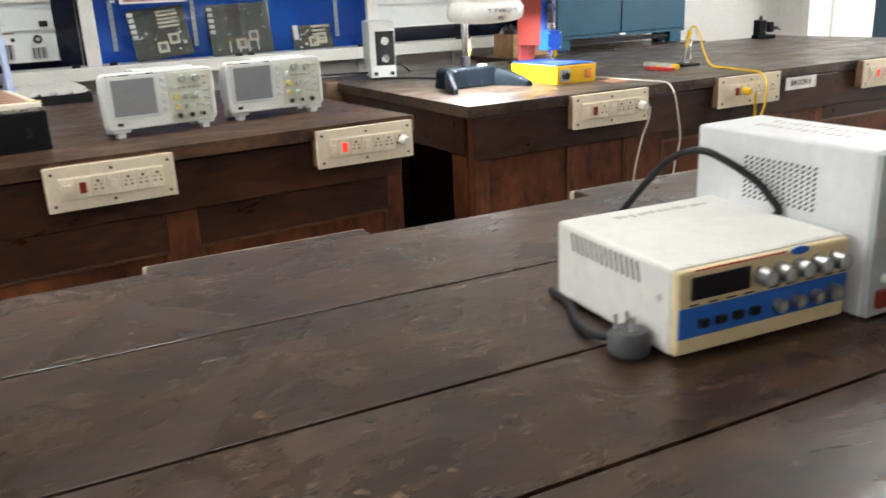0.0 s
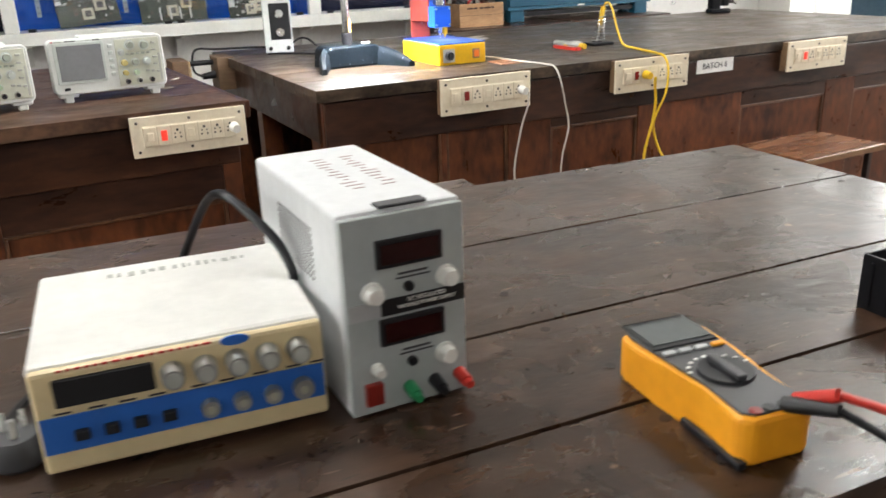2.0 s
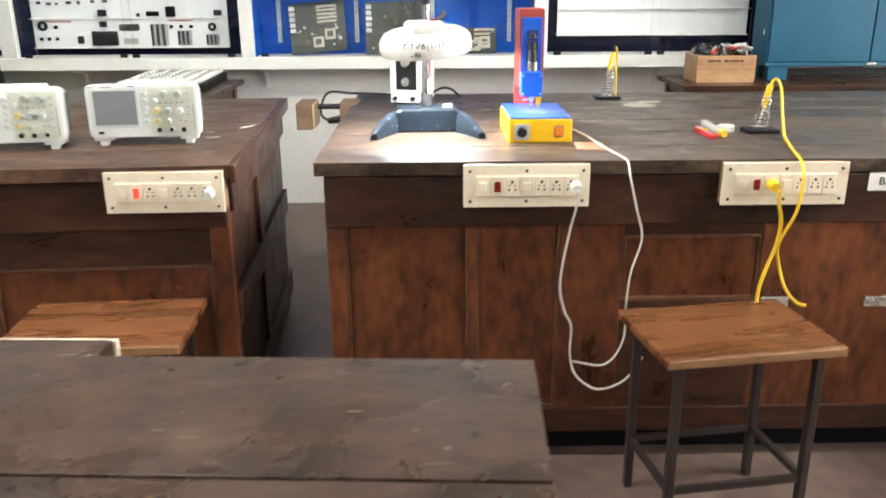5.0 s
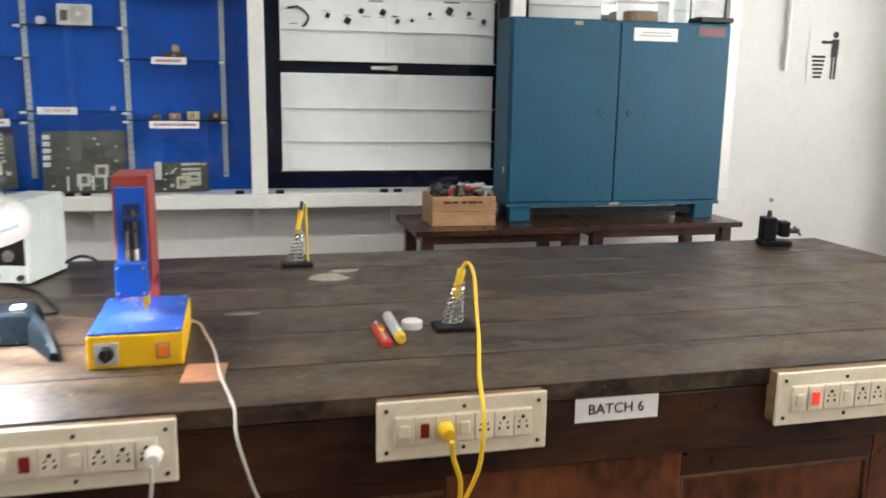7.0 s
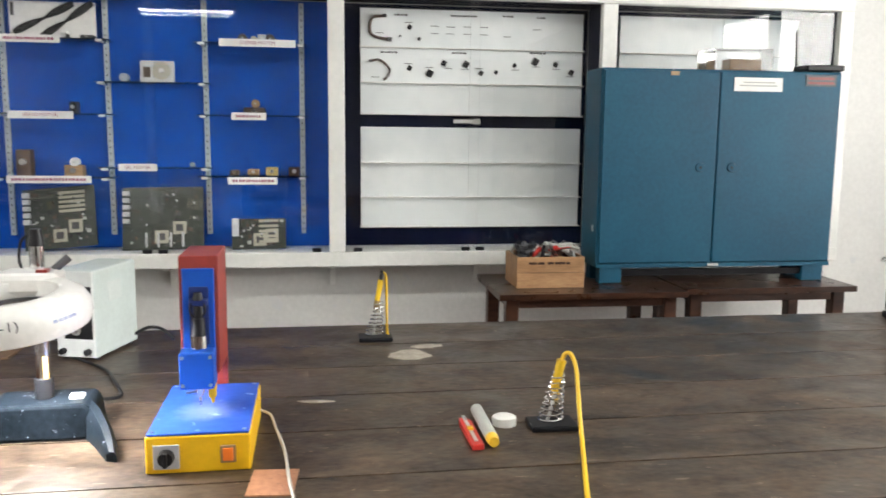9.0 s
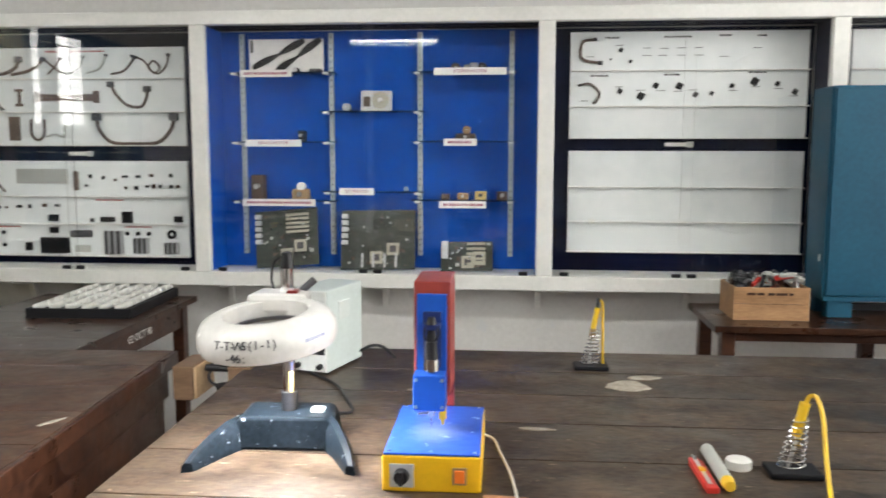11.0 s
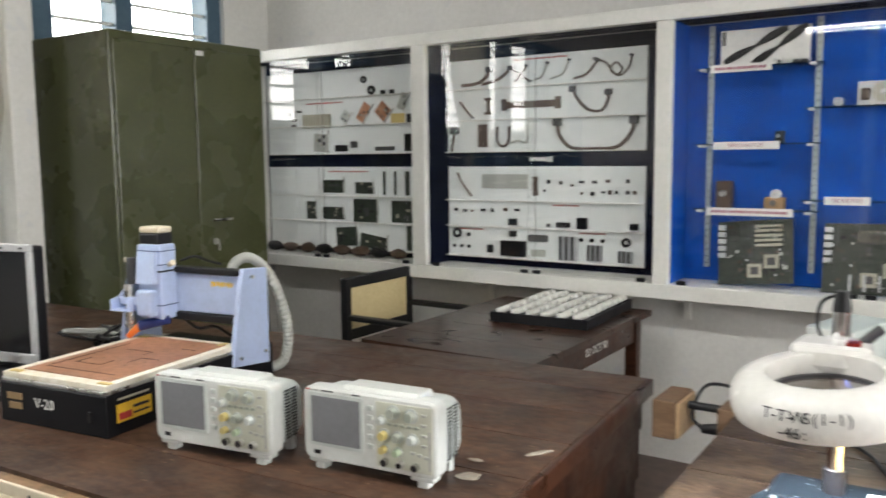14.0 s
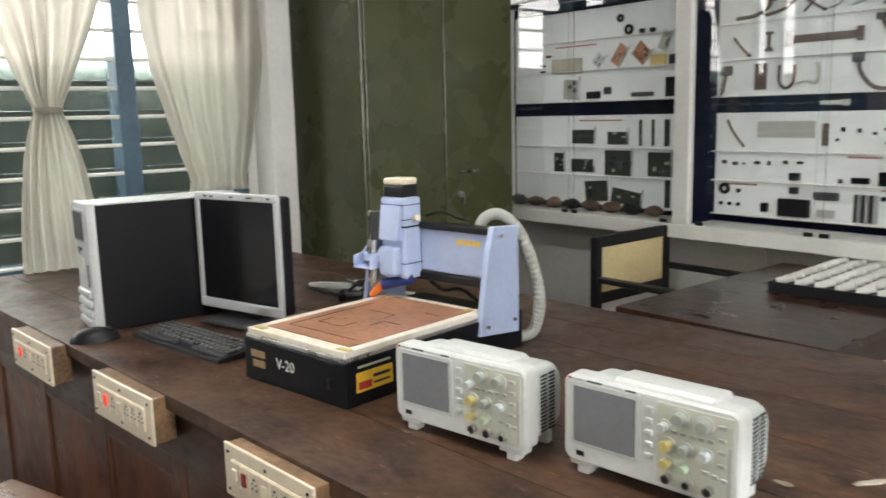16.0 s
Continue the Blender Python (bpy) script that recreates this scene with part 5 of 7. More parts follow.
box("head_guide", cnc, M_STEEL, 0.0185, 0.0205, 0.378, 0.388, 0.190, 0.315)
box("head_guide", cnc, M_STEEL, 0.0185, 0.0205, 0.404, 0.414, 0.190, 0.315)
box("cable_tie", cnc, M_BLACK, 0.018, 0.100, 0.368, 0.426, 0.268, 0.272)
prism("head_wing", cnc, M_LILAC, [(0.352, 0.240), (0.370, 0.240), (0.370, 0.318), (0.362, 0.318)], "x", 0.030, 0.088, 0.001)
box("spindle_clamp", cnc, M_LILAC, -0.022, 0.030, 0.348, 0.392, 0.186, 0.206, 0.003)
cyl("collet", cnc, M_STEEL, (0.0, 0.36, 0.132), (0.0, 0.36, 0.112), 0.007, 0.004, 14)
for dy in (0.005, 0.012):
    tube("wire", cnc, M_BLACK, [(0.10, 0.43 + dy, 0.29), (0.13, 0.445 + dy, 0.300), (0.18, 0.45, 0.290), (0.21, 0.46, 0.283)], 0.003)
mo = box("motor", cnc, M_BLACK, 0.026, 0.088, 0.375, 0.425, 0.335, 0.362, 0.004, "black stepper motor")
box("motor_cap", mo, M_IVORY, 0.026, 0.088, 0.375, 0.425, 0.3622, 0.378, 0.005)
box("motor_label", mo, M_TAPE, 0.0245, 0.0262, 0.380, 0.420, 0.338, 0.360)
prism("bracket", cnc, M_LILAC, [(0.33, 0.175), (0.42, 0.175), (0.42, 0.255), (0.395, 0.24), (0.36, 0.205), (0.33, 0.20)], "x", -0.035, -0.029, 0.001)
prism("bracket", cnc, M_LILAC, [(0.33, 0.175), (0.42, 0.175), (0.42, 0.255), (0.395, 0.24), (0.36, 0.205), (0.33, 0.20)], "x", 0.020, 0.026, 0.001)
box("bracket_floor", cnc, M_LILAC, -0.035, 0.026, 0.33, 0.42, 0.172, 0.176, 0.001)
cyl("spindle", cnc, M_STEEL, (0.0, 0.36, 0.13), (0.0, 0.36, 0.235), 0.012, seg=18, label="steel spindle")
cyl("spindle_motor", cnc, M_DARKGREY, (0.0, 0.375, 0.235), (0.0, 0.375, 0.300), 0.015, seg=18)
cyl("nozzle", cnc, M_NOZ, (0.10, 0.39, 0.150), (0.035, 0.355, 0.135), 0.011, 0.013, 16, "dark blue hose nozzle")
cyl("nozzle_tip", cnc, M_ORTIP, (0.036, 0.356, 0.135), (0.006, 0.345, 0.108), 0.011, 0.007, 16, "orange nozzle tip")
for x in (-0.01, 0.10):
    cyl("connector", cnc, M_IVORY, (x, 0.40, 0.285), (x + (0.02 if x > 0 else -0.03), 0.39, 0.292), 0.007, seg=12)
tube("hose", cnc, M_HOSE, [(0.225, 0.47, 0.255), (0.238, 0.48, 0.288), (0.262, 0.505, 0.296), (0.290, 0.535, 0.258), (0.314, 0.56, 0.17), (0.324, 0.565, 0.09), (0.315, 0.555, 0.03), (0.29, 0.53, 0.0135)], 0.0128, 12, 14, "ribbed grey hose", 0.07)
tube("wire", cnc, M_BLACK, [(0.09, 0.44, 0.15), (0.15, 0.43, 0.125), (0.20, 0.44, 0.13), (0.25, 0.45, 0.105), (0.30, 0.46, 0.11)], 0.004)
tube("wire", cnc, M_BLACK, [(0.03, 0.40, 0.34), (0.01, 0.40, 0.33), (0.005, 0.40, 0.30), (0.02, 0.41, 0.28)], 0.0025)


# ---- computer ----
tw = thing("computer_tower", "black and silver desktop computer tower", "computer", -0.388, 2.648, BT, -3)
TW = 0.138
box("case", tw, M_BLACKM, 0.002, TW - 0.002, 0.022, 0.40, 0.0, 0.316, 0.003, "matt black case")
prism("front_bezel", tw, M_BEZEL, [(0.006, 0.0), (TW - 0.006, 0.0), (TW, 0.012), (TW, 0.022), (0.0, 0.022), (0.0, 0.012)], "z", 0.0, 0.322, 0.003, "silver front bezel")
box("top_trim", tw, M_BEZEL, 0.002, TW - 0.002, 0.023, 0.40, 0.3162, 0.321, 0.001, "silver top cover")
dd = box("drive_door", tw, M_SILVER, 0.012, TW - 0.028, -0.003, 0.002, 0.222, 0.306, 0.002)
box("drive_panel", dd, M_DARKGREY, 0.018, TW - 0.034, -0.005, -0.002, 0.228, 0.300, 0.002, "dark grey drive cover")
box("power_button", tw, M_DARKGREY, 0.034, 0.066, -0.004, 0.002, 0.200, 0.209, 0.002)
box("button_ring", tw, M_STEEL, 0.045, 0.060, -0.006, -0.003, 0.190, 0.203, 0.003)
box("badge", tw, M_PAPER, 0.026, 0.074, -0.002, 0.002, 0.140, 0.182)
for i in range(4):
    box("front_slat", tw, M_BEZEL, 0.012, TW - 0.014, -0.008, 0.002, 0.012 + i * 0.024, 0.030 + i * 0.024, 0.005)
box("port_panel", tw, M_DARKGREY, TW - 0.030, TW - 0.022, -0.002, 0.002, 0.112, 0.168)

mn = thing("monitor", "flat computer monitor with a silver frame, switched off", "monitor", -0.075, 2.957, BT, 15)
box("base", mn, M_DARKGREY, -0.10, 0.10, -0.06, 0.08, 0.0, 0.012, 0.005)
box("neck", mn, M_DARKGREY, -0.035, 0.035, 0.02, 0.05, 0.012, 0.12, 0.005)
box("back_shell", mn, M_BLACK, -0.153, 0.153, -0.004, 0.034, 0.036, 0.330, 0.008, "black back shell")
fr = None
for a in ((-0.155, 0.155, 0.032, 0.058), (-0.155, 0.155, 0.316, 0.336), (-0.155, -0.138, 0.058, 0.316), (0.138, 0.155, 0.058, 0.316)):
    fr = box("frame", mn, M_BEZEL, a[0], a[1], -0.014, -0.003, a[2], a[3], 0.003, "silver frame")
box("screen", mn, M_SCREEN, -0.138, 0.138, -0.0105, -0.003, 0.058, 0.316, 0.0, "dark glossy screen")
for cx in (-0.11, -0.085, -0.01, 0.05, 0.062, 0.125):
    box("button", fr, M_DARKGREY, cx - 0.006, cx + 0.006, -0.0152, -0.0135, 0.323, 0.328)
box("badge", mn, M_STEEL, 0.065, 0.105, -0.0150, -0.0135, 0.038, 0.050)

kb = thing("keyboard", "black computer keyboard before the monitor", "keyboard", -0.148, 2.692, BT, 9)
prism("tray", kb, M_BLACK, [(0.0, 0.0), (0.115, 0.0), (0.115, 0.016), (0.0, 0.010)], "x", 0.0, 0.37, 0.002)
for r in range(6):
    n = 18 if r else 12
    for i in range(n):
        if r == 0 and 3 <= i <= 7:
            if i == 3:
                box("space_key", kb, M_KEY, 0.075, 0.175, 0.012, 0.024, 0.0115, 0.0175, 0.001)
            continue
        x = 0.008 + i * (0.354 / n)
        box("key", kb, M_KEY, x + 0.001, x + 0.354 / n - 0.0015, 0.012 + r * 0.0165, 0.024 + r * 0.0165, 0.0112 + r * 0.0009, 0.0172 + r * 0.0009, 0.0012)
bm = bmesh.new()
for r in range(1, 6):
    for i in range(18):
        x, y, z = 0.0125 + i * (0.354 / 18), 0.0165 + r * 0.0165, 0.0172 + r * 0.0009
        add_box(bm, x, x + 0.006, y, y + 0.0045, z, z + 0.0003)
part("key_lettering", bm, M_HOSE, kb, "pale key lettering too small to read")
ms = thing("computer_mouse", "black computer mouse on the bench edge", "mouse", -0.184, 2.617, BT, -15)
bm = bmesh.new()
bmesh.ops.create_uvsphere(bm, u_segments=20, v_segments=12, radius=1)
for v in bm.verts:
    v.co = Vector((v.co.x * 0.033, v.co.y * 0.058, max(0, v.co.z) * 0.033))
part("shell", bm, M_BLACK, ms, "", True)
box("wheel", ms, M_DARKGREY, -0.003, 0.003, 0.020, 0.034, 0.022, 0.030, 0.001)
cb = thing("cable_bundle", "tangle of grey and black cables behind the monitor", "cables", -0.07, 3.27, BT)
rnd = random.Random(3)
for i in range(11):
    pts = [(rnd.uniform(-0.16, 0.16), rnd.uniform(-0.06, 0.14), rnd.uniform(0.004, 0.05)) for _ in range(6)]
    tube("cable", cb, M_HOSE if i % 2 else M_BLACK, pts, rnd.uniform(0.003, 0.006), 6, 5)

# ---- things on the bench with the lamp ----
ml = thing("magnifier_lamp", "lit white ring magnifier lamp on a slate grey forked base", "lamp", 1.878, 3.09, BT, 3)
prism("base", ml, M_LAMPBASE, [(-0.092, 0.0), (0.092, 0.0), (0.086, 0.050), (0.075, 0.062), (-0.075, 0.062), (-0.086, 0.050)], "y", -0.020, 0.075, 0.006, "slate grey cast base")
for s in (-1, 1):
    bm = bmesh.new()
    rings = []
    for x, y, hw, z0, z1 in ((0.070, 0.02, 0.020, 0.0, 0.058), (0.092, -0.02, 0.020, 0.0, 0.054), (0.112, -0.06, 0.017, 0.0, 0.042), (0.128, -0.10, 0.014, 0.0, 0.028), (0.136, -0.125, 0.009, 0.0, 0.016)):
        rings.append([bm.verts.new((s * (x + hw * c), y + 0.35 * hw * -c, z)) for c, z in ((-1, z0), (-0.9, z1 * 0.75), (-0.4, z1), (0.4, z1), (0.9, z1 * 0.75), (1, z0))])
    for a, b in zip(rings, rings[1:]):
        for k in range(6):
            bm.faces.new((a[k - 1], a[k], b[k], b[k - 1]))
    bm.faces.new(rings[0])
    bm.faces.new(rings[-1])
    part("fork_leg", bm, M_LAMPBASE, ml, "", True)
cyl("collar", ml, M_BLACK, (0.002, 0.03, 0.060), (0.002, 0.03, 0.096), 0.0155, seg=24)
cyl("post", ml, M_CHROME, (0.002, 0.03, 0.09), (0.002, 0.03, 0.325), 0.0115, seg=24, label="chrome post")
cyl("post_knob", ml, M_BLACK, (0.002, 0.03, 0.322), (0.002, 0.03, 0.350), 0.013, 0.009, 20)
box("label", ml, M_OLDLABEL, 0.005, 0.0125, 0.0165, 0.0185, 0.098, 0.135, 0, "yellow paper label")
box("base_switch", ml, M_WHITE, 0.045, 0.068, 0.01, 0.03, 0.061, 0.068, 0.002, "small white switch")
# the ring shade, tilted to the front
tilt = Matrix.Translation((-0.004, -0.095, 0.243)) @ pose(0, 0, 0, 5, -4, 0) @ Matrix.Diagonal((0.95, 0.95, 0.90, 1))


def tilted_lathe(name, prof, material, label, seg=40):
    bm = bmesh.new()
    rings = add_lathe(bm, prof, seg)
    for k in range(seg):
        bm.faces.new((rings[-1][k - 1], rings[-1][k], rings[0][k], rings[0][k - 1]))
    bmesh.ops.transform(bm, matrix=tilt, verts=bm.verts)
    return part(name, bm, material, ml, label, True)


tilted_lathe("ring_shade", [(0.074, 0.026), (0.092, 0.028), (0.110, 0.018), (0.120, 0.0), (0.121, -0.020), (0.116, -0.034), (0.113, -0.036), (0.113, -0.030), (0.112, -0.004), (0.104, 0.014), (0.088, 0.020), (0.074, 0.020)], M_SHADE, "glossy white plastic ring shade")
tilted_lathe("inner_collar", [(0.0735, -0.012), (0.0760, -0.012), (0.0760, 0.024), (0.0735, 0.024)], M_SHADE, "white plastic collar inside the ring")
tilted_lathe("lens_rim", [(0.067, -0.012), (0.0734, -0.012), (0.0734, -0.003), (0.067, -0.003)], M_DARKGREY, "dark lens rim")
bm = bmesh.new()
add_lathe(bm, [(0.0005, -0.015), (0.03, -0.014), (0.067, -0.010), (0.067, -0.007), (0.03, -0.003), (0.0005, -0.002)], 40)
bmesh.ops.transform(bm, matrix=tilt, verts=bm.verts)
part("lens", bm, M_GLASS, ml, "round glass magnifier", True).visible_shadow = False
tilted_lathe("ring_tube", [(0.084, -0.008), (0.092, 0.0), (0.100, -0.008), (0.092, -0.016)], M_RING, "lit white ring tube")
prism("neck_housing", ml, M_SHADE, [(-0.058, -0.030), (0.048, -0.030), (0.042, 0.050), (-0.050, 0.050)], "z", 0.246, 0.284, 0.010, "white plastic housing")
box("switch_red", ml, M_SWRED, 0.012, 0.030, -0.02, 0.0, 0.283, 0.289, 0.001)
cyl("clamp_knob", ml, M_DARKGREY, (0.03, 0.02, 0.282), (0.052, 0.03, 0.302), 0.007, seg=12)
tube("wire", ml, M_BLACK, [(0.0, 0.04, 0.345), (-0.025, 0.05, 0.330), (-0.030, 0.045, 0.30), (-0.02, 0.03, 0.277)], 0.0025)
tube("wire", ml, M_BLACK, [(0.02, 0.08, 0.05), (0.05, 0.14, 0.02), (0.09, 0.20, 0.004), (0.06, 0.30, 0.004), (0.02, 0.40, 0.004), (-0.08, 0.52, 0.004)], 0.0035)
for body, h, ang, z in (("T-T-WS(1-1)", 0.0155, 266, 0.006), ("-46:", 0.0155, 258, -0.016), ("=====", 0.010, 324, -0.001)):
    c = len(body)
    for i, ch in enumerate(body):
        a = radians(ang + (i - (c - 1) / 2) * (4.7 if h > 0.012 else 4.2))
        rr = 0.1218 - (0.0015 if z > 0.004 else 0.0)
        m = tilt @ Matrix.Translation((rr * math.cos(a), rr * math.sin(a), z - 0.004)) @ pose(0, 0, 0, 0, 0, math.degrees(a) + 90) @ pose(0, 0, 0, 90 - (18 if z > 0.004 else 4), 0, 0)
        writing("lettering", ml, M_INK if h > 0.012 else M_FGBLUE, ch, h, m, "hand-painted black letter" if h > 0.012 else "small blue print")

gb = thing("grey_instrument", "pale grey-green instrument case with black terminals behind the lamp", "instrument", 1.752, 3.588, BT, -16)
box("case", gb, M_GREYBOX, 0, 0.095, 0.004, 0.185, 0.006, 0.205, 0.004)
box("back_plate", gb, M_SCOPE, 0.002, 0.093, 0, 0.006, 0.008, 0.203, 0.002)
box("black_panel", gb, M_BLACK, 0.022, 0.090, -0.003, 0.001, 0.05, 0.17, 0.002, "black panel")
for cx, cz in ((0.018, 0.022), (0.078, 0.022), (0.055, 0.075), (0.055, 0.135)):
    cyl("terminal", gb, M_BLACK if cz < 0.05 else M_STEEL, (cx, 0, cz), (cx, -0.012, cz), 0.007 if cz < 0.05 else 0.014, seg=14)
box("side_vent", gb, M_SCOPE2, 0.0945, 0.0962, 0.06, 0.115, 0.125, 0.17, 0.001)
for sx in (0.01, 0.085):
    for sy in (0.02, 0.165):
        cyl("foot", gb, M_BLACK, (sx, sy, 0), (sx, sy, 0.007), 0.006, seg=10)
tube("wire", gb, M_BLACK, [(0.09, 0.17, 0.02), (0.12, 0.19, 0.035), (0.15, 0.20, 0.03), (0.18, 0.205, 0.004)], 0.004)

dr = thing("bench_drill", "small drilling machine with yellow base, blue top and red blue column", "drill", 2.083, 2.915, BT, 1)
box("base", dr, M_YELLOW, 0, 0.155, 0, 0.25, 0.0, 0.058, 0.003, "yellow base box")
box("table_plate", dr, M_DRILLTOP, 0.002, 0.153, 0.002, 0.248, 0.058, 0.062, 0.001, "dusty blue table plate")
kp = box("knob_plate", dr, M_SILVER, 0.012, 0.050, -0.003, 0.0, 0.008, 0.046, 0.001)
k = cyl("speed_knob", kp, M_BLACK, (0.031, -0.003, 0.027), (0.031, -0.014, 0.027), 0.013, 0.011, 22, "black speed knob")
box("knob_grip", k, M_BLACK, 0.028, 0.034, -0.019, -0.013, 0.016, 0.038, 0.001)
sw = box("switch_frame", dr, M_GOLDB, 0.110, 0.133, -0.003, 0.0, 0.014, 0.042, 0.001)
box("switch_rocker", sw, M_ORTIP, 0.1135, 0.1295, -0.006, -0.002, 0.018, 0.038, 0.001, "orange rocker switch")
prism("column", dr, M_DRILLRED, [(0.135, 0.115), (0.250, 0.115), (0.250, 0.060), (0.262, 0.060), (0.262, 0.312), (0.135, 0.312)], "x", 0.036, 0.098, 0.002, "brick red column housing")
box("post", dr, M_YELLOW, 0.080, 0.092, 0.118, 0.132, 0.078, 0.101, 0.002, "yellow guide post")
cyl("post_pin", dr, M_YELLOW, (0.086, 0.125, 0.079), (0.086, 0.125, 0.068), 0.004, 0.002, 10)
fp = box("face_plate", dr, M_DBLUE, 0.041, 0.092, 0.131, 0.136, 0.120, 0.292, 0.002, "blue face plate")
box("motor_bay", fp, M_NOZ, 0.052, 0.083, 0.1295, 0.132, 0.165, 0.262, 0.002)
cyl("motor", dr, M_BLACK, (0.067, 0.120, 0.176), (0.067, 0.122, 0.212), 0.0115, 0.0105, 20)
cyl("motor_neck", dr, M_BLACK, (0.067, 0.122, 0.212), (0.067, 0.123, 0.232), 0.009, 0.007, 16)
cyl("motor_collar", dr, M_CHROME, (0.067, 0.120, 0.163), (0.067, 0.120, 0.184), 0.0135, seg=20, label="bright steel collar")
box("motor_clamp", dr, M_NOZ, 0.053, 0.082, 0.116, 0.131, 0.232, 0.243, 0.002)
cyl("motor_cap", dr, M_BLACK, (0.067, 0.122, 0.242), (0.067, 0.122, 0.254), 0.009, 0.006, 18)
for dx in (-0.008, 0.008):
    tube("motor_wire", dr, M_BLACK, [(0.067 + dx * 0.6, 0.118, 0.212), (0.067 + dx * 1.5, 0.114, 0.224), (0.067 + dx * 1.2, 0.118, 0.240)], 0.0016)
box("slide_block", dr, M_DBLUE, 0.038, 0.092, 0.095, 0.145, 0.100, 0.160, 0.002, "blue slide block")
for cx in (0.043, 0.087):
    for cz in (0.107, 0.153):
        cyl("screw", dr, M_STEEL, (cx, 0.0955, cz), (cx, 0.093, cz), 0.003, seg=10)
cyl("chuck", dr, M_CHROME, (0.067, 0.120, 0.100), (0.067, 0.120, 0.082), 0.009, 0.005, 18, "steel chuck")
cyl("chuck_key", dr, M_STEEL, (0.045, 0.112, 0.090), (0.066, 0.118, 0.091), 0.0022, seg=8)
cyl("drill_bit", dr, M_STEEL, (0.067, 0.120, 0.083), (0.067, 0.120, 0.066), 0.0016, seg=8)
for cx, cy in ((0.01, 0.01), (0.145, 0.01), (0.01, 0.24), (0.145, 0.24)):
    cyl("screw", dr, M_STEEL, (cx, cy, 0.0615), (cx, cy, 0.063), 0.003, seg=10)
tube("mains_cord", dr, M_WCORD, [(0.150, 0.245, 0.012), (0.172, 0.235, 0.005), (0.184, 0.17, 0.005), (0.203, 0.06, 0.005), (0.216, -0.08, 0.005), (0.232, -0.19, 0.005), (0.238, -0.235, 0.001), (0.240, -0.262, -0.03), (0.258, -0.262, -0.10), (0.276, -0.255, -0.17), (0.256, -0.255, -0.25), (0.250, -0.255, -0.33), (0.25, -0.25, -0.42), (0.21, -0.25, -0.48), (0.13, -0.25, -0.47)], 0.0025, label="white mains cord hanging over the bench edge")

hc = thing("hanging_cord", "grey white cord hanging from a bench socket to the floor", "cable", 2.211, 2.634, 0.868)
tube("cord", hc, M_WCORD, [(0, 0, 0), (-0.002, 0.004, -0.04), (-0.012, 0.02, -0.10), (-0.026, 0.035, -0.22), (-0.014, 0.035, -0.29), (0.004, 0.035, -0.33), (0.004, 0.035, -0.40), (0.020, 0.030, -0.455), (0.07, 0.020, -0.485), (0.13, 0.015, -0.46), (0.17, 0.015, -0.40)], 0.0029)
yc = thing("yellow_cable", "yellow cable hanging from a bench socket", "cable", 2.643, 2.632, 0.868)
tube("cord", yc, M_YCABLE, [(0, 0, 0), (0.004, 0.004, -0.03), (0.018, 0.015, -0.075), (0.016, 0.02, -0.13), (0.0, 0.02, -0.185), (-0.012, 0.02, -0.245), (-0.012, 0.01, -0.31)], 0.0042)


def iron_stand(x, y, rz, label):
    ob = thing("soldering_stand", label, "soldering stand", x, y, BT, rz, "soldering stands")
    box("base", ob, M_BLACKM, -0.042, 0.042, -0.030, 0.030, 0.0, 0.010, 0.003, "black base plate")
    bm = bmesh.new()
    add_tube(bm, [((0.010 + 0.012 * (1 - i / 80)) * math.cos(i * 0.75) - 0.004 + 0.014 * i / 80, (0.010 + 0.012 * (1 - i / 80)) * math.sin(i * 0.75), 0.010 + i * 0.00112) for i in range(81)], 0.0015, 5, 2)
    part("spring_holder", bm, M_CHROME, ob, "chrome wire coil")
    return ob


st1 = iron_stand(2.748, 3.048, 0, "soldering stand with a yellow iron resting in its wire coil")
cyl("iron_shaft", st1, M_STEEL, (-0.008, 0, 0.012), (0.008, 0, 0.078), 0.003, 0.004, 10)
cyl("iron_handle", st1, M_YCABLE, (0.002, 0, 0.066), (0.014, -0.002, 0.122), 0.0075, 0.0085, 16, "yellow iron handle")
tube("iron_cord", st1, M_YCABLE, [(0.014, -0.002, 0.120), (0.019, -0.006, 0.134), (0.027, -0.014, 0.134), (0.032, -0.03, 0.11), (0.030, -0.06, 0.05), (0.024, -0.10, 0.008), (0.002, -0.18, 0.005), (-0.026, -0.28, 0.005), (-0.042, -0.345, 0.005), (-0.050, -0.385, 0.0), (-0.054, -0.410, -0.03), (-0.062, -0.415, -0.10), (-0.085, -0.40, -0.175), (-0.078, -0.39, -0.22), (-0.060, -0.40, -0.28), (-0.035, -0.41, -0.312), (-0.015, -0.42, -0.318)], 0.0037, 8, 8, "yellow iron cord hanging over the bench edge")
st2 = iron_stand(2.474, 3.70, 0, "soldering stand with an upright yellow iron at the bench back")
cyl("iron_shaft", st2, M_STEEL, (-0.004, 0, 0.012), (0.004, 0, 0.10), 0.003, 0.004, 10)
cyl("iron_handle", st2, M_YCABLE, (0.004, 0, 0.098), (0.014, 0, 0.152), 0.0065, 0.0075, 14, "yellow iron handle")
cyl("iron_ferrule", st2, M_GOLDB, (0.002, 0, 0.078), (0.005, 0, 0.10), 0.008, seg=12)
cyl("iron_end", st2, M_BLACK, (0.014, 0, 0.150), (0.016, 0, 0.176), 0.0055, 0.004, 12)
tube("iron_cord", st2, M_YCABLE, [(0.016, 0, 0.172), (0.026, 0.004, 0.16), (0.028, 0.006, 0.10), (0.030, 0.008, 0.02), (0.034, 0.012, 0.004)], 0.003)

